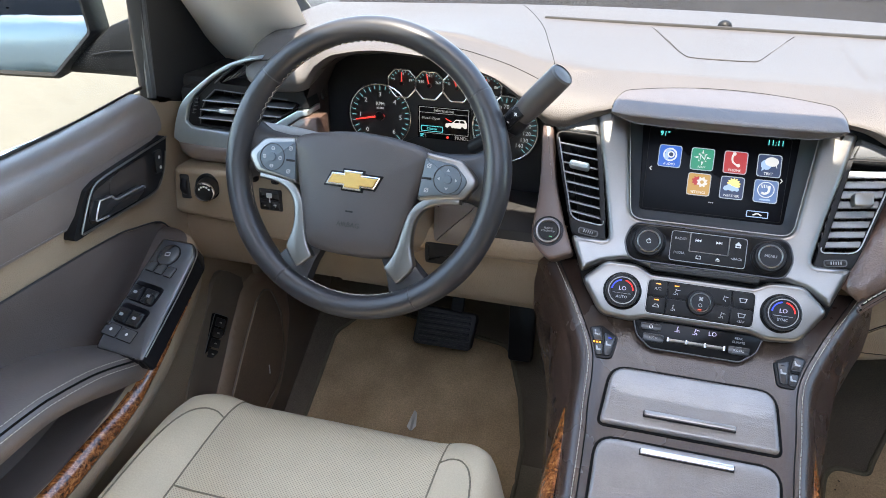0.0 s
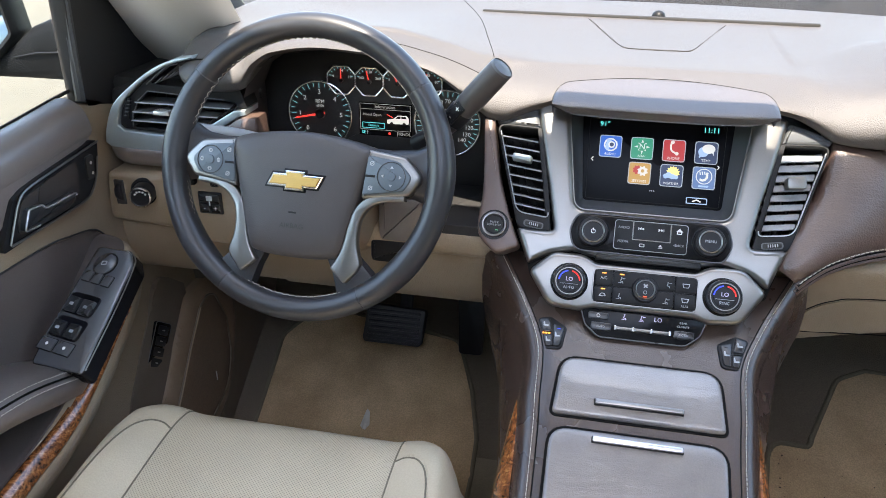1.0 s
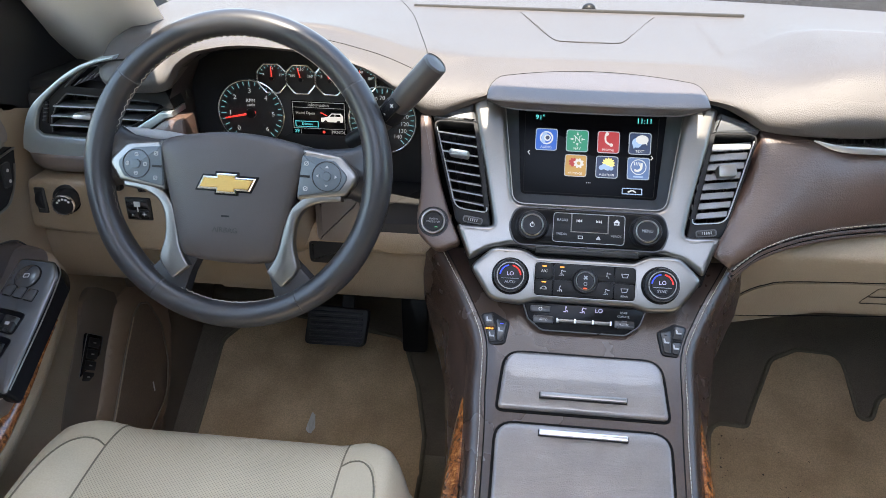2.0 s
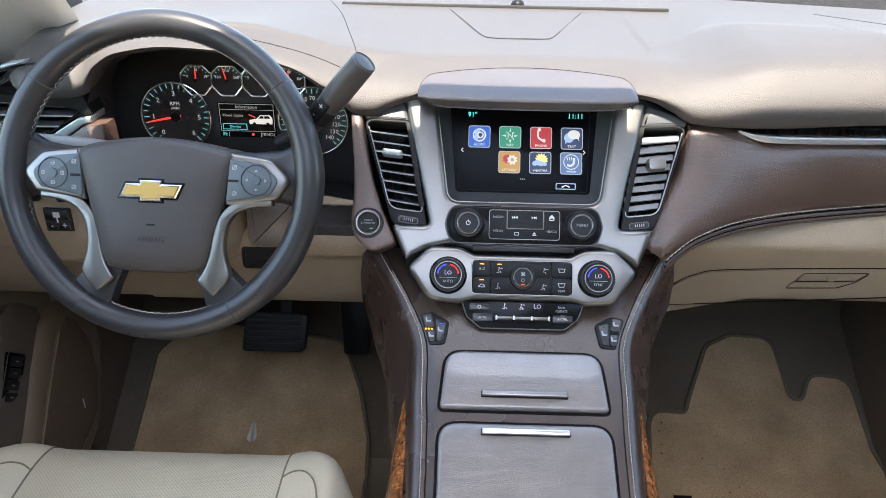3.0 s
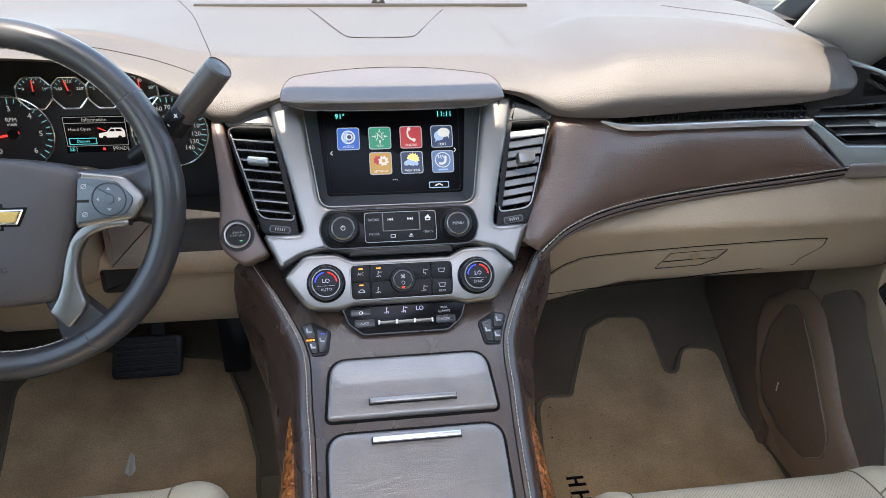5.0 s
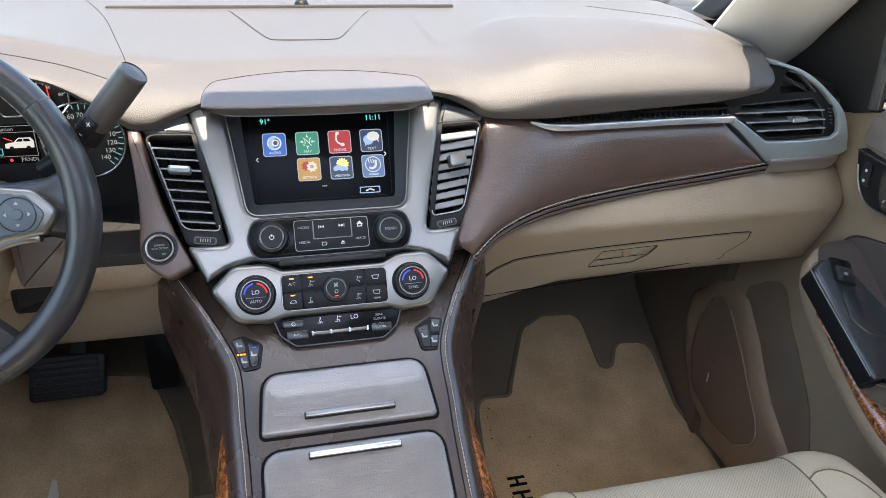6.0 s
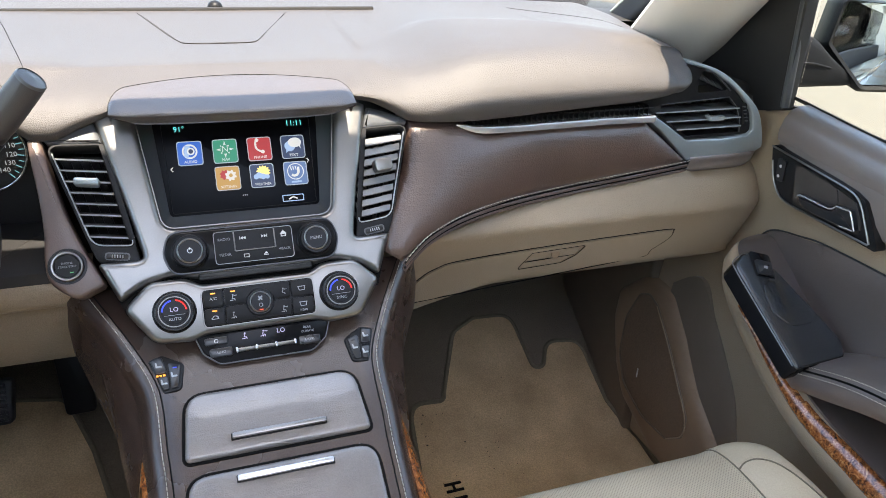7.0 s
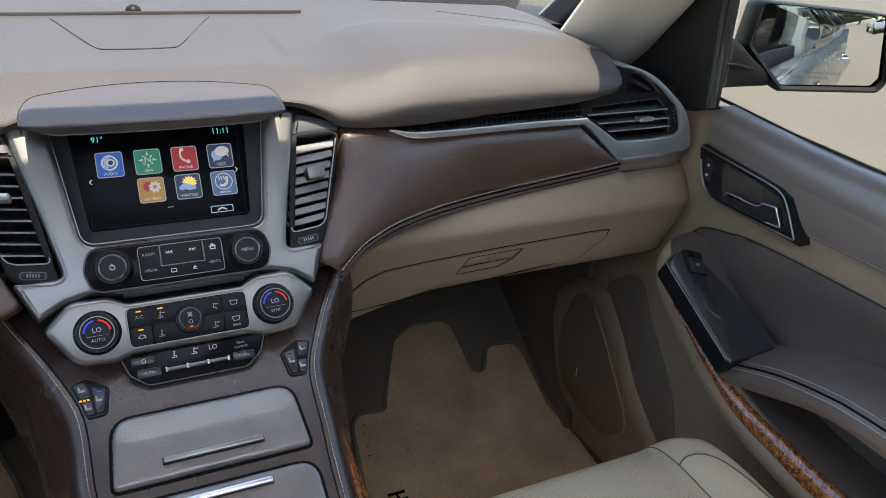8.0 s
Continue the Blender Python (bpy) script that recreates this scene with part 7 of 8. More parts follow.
    part("handle_edge", tube([Vector((s * 0.7535, p.x, p.y)) for p in rim_], 0.0013, 8, up=(1, 0, 0)), BRIGHT, hd)
    lk = face(rounded([(0.891, 0.697), (0.874, 0.696), (0.872, 0.664), (0.886, 0.664)], 0.004, 3), 0.0205, 0.006, "lock_switch", DARKSATIN, "door lock rocker", 0.001)
    for z in (0.687, 0.672):
        part("lock_symbol", lathe([(0.0001, 0), (0.0024, 0), (0.0024, 0.0005), (0.0001, 0.0005)], axes((s * (door_x(z) - 0.0208), 0.881, z), (0, -s, 0), (0, 0, 1)), 12), WHITEINK, lk)

    # ledge that carries the switch pod and the wood strip
    M = axes((s * (0.72 if s < 0 else 0.712), 0.80, 0.565), (1, 0, -s * 0.12), (0, 0.86, 0.5))
    f = lambda pts: [(-s * u, v) for u, v in pts]
    off = 0.018 if s < 0 else 0.0
    led = []
    for y, z, x, zl in ((0.905, 0.562, 0.760, 0.540), (0.887, 0.568, 0.715, 0.536), (0.868, 0.566, 0.690, 0.528), (0.83, 0.542, 0.677, 0.502), (0.78, 0.511, 0.672, 0.470), (0.72, 0.475, 0.670, 0.432), (0.65, 0.441, 0.669, 0.402), (0.58, 0.426, 0.668, 0.386), (0.50, 0.416, 0.668, 0.374), (0.30, 0.408, 0.668, 0.366), (0.06, 0.408, 0.668, 0.366)):
        x += off
        led.append([Vector((s * 0.785, y, z)), Vector((s * (x + 0.018), y, z)), Vector((s * (x + 0.006), y, z - 0.002)), Vector((s * x, y, z - 0.012)), Vector((s * (x - 0.006), y, lerp(z, zl, 0.6))), Vector((s * (x - 0.004), y, zl - 0.006)), Vector((s * (x + 0.012), y, zl - 0.020)), Vector((s * 0.756, y, zl - 0.06))])
    dens = [smooth_line([row[j] for row in led], 4) for j in range(8)]
    part("ledge", loft([[d[i] for d in dens] for i in range(len(dens[0]))]), BEIGE, door, "dune ledge below the switches", 60)
    # dark skin over the dune ledge top for the shade below the armrest
    flat = [[Vector((s * 0.781, d[0].y, d[0].z + 0.003)), d[1].lerp(d[0], -0.04) + Vector((0, 0, 0.003)), d[1].lerp(d[0], -0.04) + Vector((0, 0, -0.002))] for d in [[dd[i] for dd in dens] for i in range(len(dens[0]))]]
    part("ledge_top", loft(flat), INSERT, door, "top of the ledge in dark cocoa for the shade on it", 60)
    if s < 0:
        out = rounded(f([(-0.036, -0.144), (0.045, -0.157), (0.055, 0.004), (0.043, 0.028), (-0.013, 0.038), (-0.034, -0.0965)]), [0.010, 0.006, 0.02, 0.016, 0.01, 0.03], 5)
    else:
        out = rounded(f([(-0.036, -0.145), (0.058, -0.157), (0.073, 0.006), (0.047, 0.024), (0.018, 0.026), (-0.001, -0.013), (-0.031, -0.082), (-0.045, -0.122)]), [0.010, 0.006, 0.016, 0.012, 0.01, 0.03, 0.03, 0.01], 5)
    pod = part("switch_pod", plate(out, M, -0.024, 0.0025, 0.001), GLOSSBLACK, door, "black sided window switch pod with a satin top")
    # driver's top plate takes the copy with the sheen in its colour
    part("pod_top", plate(shrink(out, 0.0008), M, 0.0, 0.006, 0.0042, steps=3), PODSHEEN if s < 0 else PODBLACK, pod, "satin top plate")

    rim_pts = [(0.0455, -0.150), (0.053, -0.06), (0.0548, 0.000), (0.050, 0.018), (0.040, 0.027)] if s < 0 else [(0.0585, -0.150), (0.067, -0.06), (0.0722, 0.000), (0.068, 0.013), (0.047, 0.0235), (0.022, 0.0255)]
    part("pod_edge", tube([M @ Vector((-s * p.x, p.y, 0.0015)) for p in smooth_line([(u, v, 0) for u, v in rim_pts], 5)], 0.0009, 6), SILVER, pod, "thin bright edge")

    def rocker(u, v, w, h, tilt=5):
        K = M @ Matrix.Translation((-s * u, v, 0.006)) @ Matrix.Rotation(radians(-14), 4, "Z")
        if s > 0:
            part("switch_well", plate(rect(-w - 0.004, -h - 0.003, w + 0.004, h + 0.016, 0.005), K, -0.004, 0.0012, 0.0006), GLOSSBLACK, pod)
        k = part("window_switch", block(-w, -h, 0.0, w, h, 0.0055, 0.0018, K @ Matrix.Rotation(radians(tilt), 4, "X")), DARKSATIN, pod, "window rocker switch")
        part("window_symbol", plate(rect(-0.003, -0.002, 0.003, 0.002, 0.001), K @ Matrix.Rotation(radians(tilt), 4, "X"), 0.0054, 0.0060), GREYINK, k)

    if s < 0:
        for vv in (-0.062, -0.097):
            K = M @ Matrix.Translation((0.001 + (vv + 0.08) * 0.15, vv, 0.006)) @ Matrix.Rotation(radians(-14), 4, "Z")
            part("switch_well", plate(rect(-0.0245, -0.0125, 0.0245, 0.0185, 0.007), K, -0.004, 0.0012, 0.0006), SCREEN, pod, "black recess of a switch pair")
            for du in (-0.0115, 0.0115):
                rocker(0.001 + du + (vv + 0.08) * 0.15, vv + du * -0.25, 0.0098, 0.0105)
        mk = M @ Matrix.Translation((0.013, 0.0045, 0.006))
        part("mirror_knob", lathe([(0.0001, -0.002), (0.0165, -0.002), (0.0165, 0.002), (0.0150, 0.0030), (0.0001, 0.0036)], mk, 32), PODSHEEN, pod, "round mirror adjuster")
        part("knob_ring", lathe([(0.0160, 0.0), (0.0182, 0.0), (0.0180, 0.0012), (0.0160, 0.0012)], mk, 32), GLOSSBLACK, pod)
        part("mirror_symbol", plate(rect(-0.004, -0.003, 0.004, 0.003, 0.001), mk, 0.0034, 0.0040, holes=[rect(-0.003, -0.002, 0.003, 0.002, 0.0008)]), GREYINK, pod)
        for k in range(3):
            part("mirror_key", plate(rect(-0.0066, -0.0078, 0.0066, 0.0078, 0.002), M @ Matrix.Translation((-0.0055 + 0.0165 * k, -0.0145 - 0.0045 * k, 0.006)) @ Matrix.Rotation(radians(-14), 4, "Z"), -0.001, 0.0026, 0.001), PODSHEEN, pod)
            part("key_gap", plate(rect(-0.0074, -0.0086, 0.0074, 0.0086, 0.002), M @ Matrix.Translation((-0.0055 + 0.0165 * k, -0.0145 - 0.0045 * k, 0.006)) @ Matrix.Rotation(radians(-14), 4, "Z"), -0.001, 0.0006), GLOSSBLACK, pod)
        for k in range(2):
            kk = part("lock_key", plate(rect(-0.0125, -0.0085, 0.0125, 0.0085, 0.002), M @ Matrix.Translation((-0.0215 + 0.028 * k, -0.1165 - 0.0068 * k, 0.006)) @ Matrix.Rotation(radians(-14), 4, "Z"), -0.001, 0.0026, 0.001), PODSHEEN, pod)
            part("key_gap", plate(rect(-0.0134, -0.0094, 0.0134, 0.0094, 0.002), M @ Matrix.Translation((-0.0215 + 0.028 * k, -0.1165 - 0.0068 * k, 0.006)) @ Matrix.Rotation(radians(-14), 4, "Z"), -0.001, 0.0006), GLOSSBLACK, pod)
            part("lock_symbol", disc(M, -0.0205 + 0.028 * k, -0.1165 - 0.0068 * k, 0.0022, 0.0086, 10), WHITEINK, kk)
    else:
        rocker(0.0275, -0.004, 0.0125, 0.0115)
        rim = rounded(f([(0.046, -0.028), (0.052, -0.072), (0.030, -0.096), (-0.026, -0.090), (0.004, -0.022)]), [0.02, 0.02, 0.02, 0.02, 0.01], 5)
        part("pod_scoop", plate(rim, M, 0.002, 0.0075, 0.0014), PODBLACK, pod, "shallow scooped recess")
    # wood strip below it
    rows = []
    top = smooth_line([Vector(p) for p in ((0.800, 0.514, 0), (0.76, 0.494, 0), (0.72, 0.471, 0), (0.65, 0.439, 0), (0.57, 0.427, 0), (0.49, 0.417, 0), (0.30, 0.411, 0), (0.06, 0.411, 0))], 5)
    wide = [0.003 + 0.026 * min(1.0, i / 22) ** 0.8 for i in range(len(top))]
    for p, w in zip(top, wide):
        y, z = p.x, p.y
        rows.append([Vector((s * (x_ + off), y, z_)) for x_, z_ in ((0.684, z - 0.004), (0.678, z + 0.001), (0.671, z), (0.6645, z - w * 0.25), (0.6625, z - w * 0.6), (0.6645, z - w * 0.93), (0.669, z - w), (0.678, z - w))])
    part("wood_strip", loft(rows, True, True), WOOD, door, "glossy burl wood strip", 70)
    # armrest
    rows = []
    for y, z, xi, h in ((0.712, 0.466, 0.690, 0.012), (0.706, 0.474, 0.674, 0.024), (0.69, 0.484, 0.666, 0.036), (0.66, 0.499, 0.661, 0.040), (0.62, 0.516, 0.658, 0.042), (0.585, 0.528, 0.656, 0.040), (0.54, 0.538, 0.655, 0.036), (0.50, 0.543, 0.655, 0.036), (0.40, 0.545, 0.655, 0.040), (0.06, 0.545, 0.655, 0.042)):
        xi += off
        rows.append([Vector((s * 0.785, y, z - 0.002)), Vector((s * 0.75, y, z + 0.001)), Vector((s * (xi + 0.03), y, z)), Vector((s * (xi + 0.012), y, z - 0.004)), Vector((s * (xi + 0.002), y, z - 0.013)), Vector((s * xi, y, z - h * 0.55)), Vector((s * (xi + 0.006), y, z - h)), Vector((s * (xi + 0.03), y, z - h - 0.012)), Vector((s * 0.76, y, z - h - 0.014))])
    dens = [smooth_line([row[j] for row in rows], 4) for j in range(9)]
    arm = part("armrest", loft([[d[i] for d in dens] for i in range(len(dens[0]))], caps=True), ARMREST, door, "padded cocoa armrest with pale stitching", 60)
    for j, lift, r in ((3, 0.0012, 0.0007), (4, 0.0008, 0.0007)):
        line = [p + Vector((-s * lift, 0, lift)) for p in dens[j]]
        part("stitching", stitch(line, 0.0044, 0.0018, r * 0.7, up=(-s * 0.6, 0, 0.8)), THREAD, arm)
    part("seam_groove", tube([a.lerp(b, 0.5) + Vector((-s * 0.0005, 0, 0.0005)) for a, b in zip(dens[3], dens[4])], 0.0014, 6), DARKSEAM, arm)
    # black sheet that draws the shade in the pull pocket
    part("pull_pocket_shade", block(min(s * (0.692 + off), s * 0.782), 0.06, 0.410, max(s * (0.692 + off), s * 0.782), 0.63, 0.4165, 0.003), SOFTBLACK, door, "pull pocket, its shade put in as a black sheet")

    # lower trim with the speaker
    # flat panel whose darker brown draws the shaded hollow of the map pocket
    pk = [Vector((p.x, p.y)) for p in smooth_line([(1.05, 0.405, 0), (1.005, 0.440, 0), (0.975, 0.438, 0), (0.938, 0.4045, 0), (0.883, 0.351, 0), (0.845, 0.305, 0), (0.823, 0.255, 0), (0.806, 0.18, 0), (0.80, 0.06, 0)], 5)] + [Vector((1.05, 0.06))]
    face(pk, 0.006, 0.016, "map_pocket", KICK, "brown map pocket, its shade put into a darker colour", 0.004)
    low = rounded([(1.112, 0.388), (1.178, 0.325), (1.184, 0.26), (1.158, 0.166), (1.122, 0.105), (1.00, 0.05), (0.82, 0.05), (0.812, 0.165), (0.915, 0.254), (0.975, 0.334), (1.030, 0.385)], [0.03, 0.04, 0.05, 0.05, 0.05, 0.03, 0.01, 0.02, 0.06, 0.06, 0.03], 5)
    face(low, 0.020, 0.04, "speaker_pod", DOORLOW, "rounded brown speaker moulding", 0.010, None, 0.010)
    gr = rounded([(1.1037, 0.3560), (1.1300, 0.2912), (1.1350, 0.2084), (1.111, 0.1470), (1.0365, 0.117), (0.9580, 0.1230), (0.9170, 0.1600), (0.9140, 0.203), (0.9487, 0.2491), (0.9984, 0.3121), (1.0488, 0.359), (1.0792, 0.3680)], [0.02, 0.05, 0.05, 0.04, 0.05, 0.02, 0.02, 0.02, 0.06, 0.06, 0.03, 0.015], 5)
    grille = face(gr, 0.0235, 0.010, "speaker_grille", GRILLE, "dark cocoa speaker grille", 0.003)
    ring = [Vector((s * (door_x(p.y) - 0.0220), p.x, p.y)) for p in gr]
    part("grille_edge", tube(ring, 0.0016, 6, True, up=(-s, 0, 0)), KICK, grille)
    # pale tube painted in as the highlight on the grille's near edge
    part("grille_highlight", tube([Vector((s * (door_x(p.y) - 0.0240), p.x, p.y)) for p in smooth_line([(1.0488, 0.3590, 0), (0.9984, 0.3121, 0), (0.9487, 0.2491, 0), (0.9180, 0.2050, 0), (0.9165, 0.165, 0), (0.955, 0.126, 0)], 5)], 0.0013, 6), BEIGE, grille, "thin pale tube for the highlight along the grille edge")
    part("badge_bar", block(-0.0015, -0.010, 0, 0.0015, 0.010, 0.0012, 0.0006, axes((s * (door_x(0.2) - 0.0240), 1.066, 0.200), (0, -s, 0), (0, 0.35, 1))), WHITEINK, grille)
    if s < 0:
        mp = axes((s * (door_x(0.348) - 0.0035), 0.935, 0.348), (0, 0.773, -0.634), (0, 0.634, 0.773))
        ms = part("memory_switch", plate(rect(-0.0240, -0.040, 0.0240, 0.040, 0.006), mp, -0.003, 0.003, 0.0015), GLOSSBLACK, door, "black seat memory switch strip")
        part("switch_edge", tube([mp @ Vector((p.x, p.y, 0.0026)) for p in rect(-0.0240, -0.040, 0.0240, 0.040, 0.006)], 0.0007, 5, True, up=(1, 0, 0)), SLAT, ms)
        for k in range(4):
            kk = part("memory_key", plate(rect(-0.016, -0.0075, 0.016, 0.0075, 0.002), on(mp, 0, -0.027 + 0.018 * k), 0.001, 0.0042, 0.001), BLACK, ms)
            part("key_mark", block(-0.004, -0.001, 0.0040, 0.004, 0.001, 0.0046, 0.0003, on(mp, 0, -0.027 + 0.018 * k)), GREYINK, kk)
    return door


build_door(-1)
build_door(1)

# ---- pillars, sail panels, door glass and exterior mirrors ----
for s in (-1, 1):
    path = smooth_line([(s * 0.722, 1.19, 0.795), (s * 0.70, 1.11, 0.855), (s * 0.675, 0.965, 0.985), (s * 0.645, 0.80, 1.16), (s * 0.62, 0.62, 1.38), (s * 0.61, 0.50, 1.48)], 4)
    rows = []
    for i, p in enumerate(path):
        a, b = path[max(0, i - 1)], path[min(len(path) - 1, i + 1)]
        t = (b - a).normalized()
        u = Vector((s, 0.25, 0)).normalized()
        u = (u - t * t.dot(u)).normalized()
        n = u.cross(t) * s
        w = 0.085
        rows.append([p + u * q[0] * w - n * q[1] for q in ((-0.9, -0.03), (-0.98, 0.0), (-0.8, 0.014), (-0.3, 0.024), (0.2, 0.024), (0.7, 0.014), (1.0, -0.004), (1.05, -0.05), (0.0, -0.06))])
    tagged(part("wall_a_pillar_%s" % side(s), loft(rows, True, True), PILLAR, None, "", 60), "light cloth covered windshield pillar", "pillar", kind="structure")
    tagged(part("wall_roof_rail_%s" % side(s), sweep(smooth_line([(s * 0.765, 1.34, 0.80), (s * 0.755, 0.98, 1.06), (s * 0.745, 0.64, 1.42), (s * 0.745, 0.43, 1.50)], 4), rect(-0.058, -0.03, 0.058, 0.02, 0.01)), DARKBODY), "dark outer roof pillar above the door", "pillar", kind="structure")
    M = axes((s * 0.812, 0, 0), (0, 1, 0), (0, 0, 1))
    tagged(part("trim_sail_%s" % side(s), plate(rounded([(0.944, 0.752), (0.985, 0.738), (1.005, 0.60), (1.40, 0.60), (1.40, 0.78), (0.71, 1.42), (0.63, 1.42), (0.950, 1.05)], [0.006, 0.02, 0.004, 0.004, 0.01, 0.01, 0.01, 0.05], 4), M, -0.012, 0.012, 0.006), SOFTBLACK), "black sail panel ahead of the side window", "trim", kind="structure")
    part("trim_window_post_%s" % side(s), tube([(s * 0.805, 0.946, 0.755), (s * 0.805, 0.956, 0.90), (s * 0.800, 0.955, 1.05)], 0.007, 8), SLAT)
    tagged(bpy.data.objects["trim_window_post_%s" % side(s)], "grey window channel along the glass", "trim", kind="structure")
    part("trim_belt_%s" % side(s), sweep([(s * 0.820, 0.945, 0.769), (s * 0.820, 0.92, 0.767), (s * 0.820, 0.80, 0.755), (s * 0.820, 0.65, 0.7465), (s * 0.820, 0.06, 0.7355)], rect(-0.0015, -0.003, 0.0015, 0.002, 0.0006)), SOFTBLACK)
    tagged(bpy.data.objects["trim_belt_%s" % side(s)], "black rubber seal at the foot of the window", "trim", kind="structure")
    g = tagged(part("window_%s" % side(s), block(s * 0.828 - 0.002, 0.03, 0.70, s * 0.828 + 0.002, 0.948, 1.42, 0.001), GLASS), "clear closed side window", "window", kind="structure")
    g.visible_shadow = False
    # mirror
    n = Vector((-0.484, -0.874, 0.043) if s > 0 else (0.309, -0.951, 0.026)).normalized()
    xx = Vector((0, 0, 1)).cross(n).normalized()
    MM = axes((s * 1.085, 1.00, 0.862), xx, n.cross(xx))
    mir = thing("side_mirror", (s * 0.95, 1.05, 0.78), "black housed exterior mirror reflecting the car's side", "mirror", "side mirrors")
    q = -s
    shape = rounded([(q * 0.118, -0.036), (q * 0.053, -0.102), (-q * 0.104, -0.094), (-q * 0.114, -0.080), (-q * 0.094, 0.024), (q * 0.109, 0.033)], [0.012, 0.014, 0.014, 0.01, 0.012, 0.012], 5)
    # slightly domed glass
    dome = [[MM @ Vector((p.x * f_, p.y * f_, 0.0035 - (p.x * p.x + p.y * p.y) * f_ * f_ / (2 * (1.4 if s > 0 else 9.0)))) for p in shape] for f_ in (1.0, 0.85, 0.7, 0.55, 0.4, 0.25, 0.1, 0.02)]
    part("glass", loft(dome, True, False), MIRROR, mir, "mirror glass", 60)
    part("glass_back", plate(shape, MM, -0.008, -0.006), MIRRORBLACK, mir)
    hous = []
    for f_, d in ((1.0, 0.003), (1.05, 0.008), (1.11, -0.004), (1.10, -0.06), (0.85, -0.11), (0.5, -0.13)):
        hous.append([MM @ Vector((p.x * f_, p.y * f_, d)) for p in shape])
    part("housing", loft(hous, True), MIRRORBLACK, mir, "black mirror housing", 60)
    part("back", plate([Vector((p.x * 0.5, p.y * 0.5)) for p in shape], MM, -0.135, -0.129), SOFTBLACK, mir)
    rows = []
    for x, y, lo, hi, w in ((0.845, 1.09, 0.750, 0.862, 0.050), (0.905, 1.08, 0.752, 0.850, 0.046), (0.940, 1.075, 0.753, 0.836, 0.042), (0.975, 1.07, 0.754, 0.808, 0.038), (1.01, 1.065, 0.755, 0.785, 0.034), (1.05, 1.06, 0.757, 0.773, 0.028)):
        rows.append([Vector((s * x, y + w * math.copysign(abs(math.cos(t)) ** 0.5, math.cos(t)), (lo + hi) / 2 + (hi - lo) / 2 * math.copysign(abs(math.sin(t)) ** 0.5, math.sin(t)))) for t in [2 * math.pi * k / 20 for k in range(20)]])
    part("arm", loft(rows, True, True), MIRRORBLACK, mir, "", 60)
    part("arm_seam", tube([(s * 0.86, 1.036, 0.803), (s * 0.93, 1.030, 0.799), (s * 0.97, 1.032, 0.790)], 0.0015, 6), BLACK, mir)
    if s > 0:
        for k, txt in enumerate(("OBJECTS IN MIRROR ARE CLOSER", "THAN THEY APPEAR")):
            part("lettering", lettering(txt, 0.0070, on(MM, -0.008, -0.0765 - 0.0082 * k, 0.0012), 0.0002), DIMINK, mir)


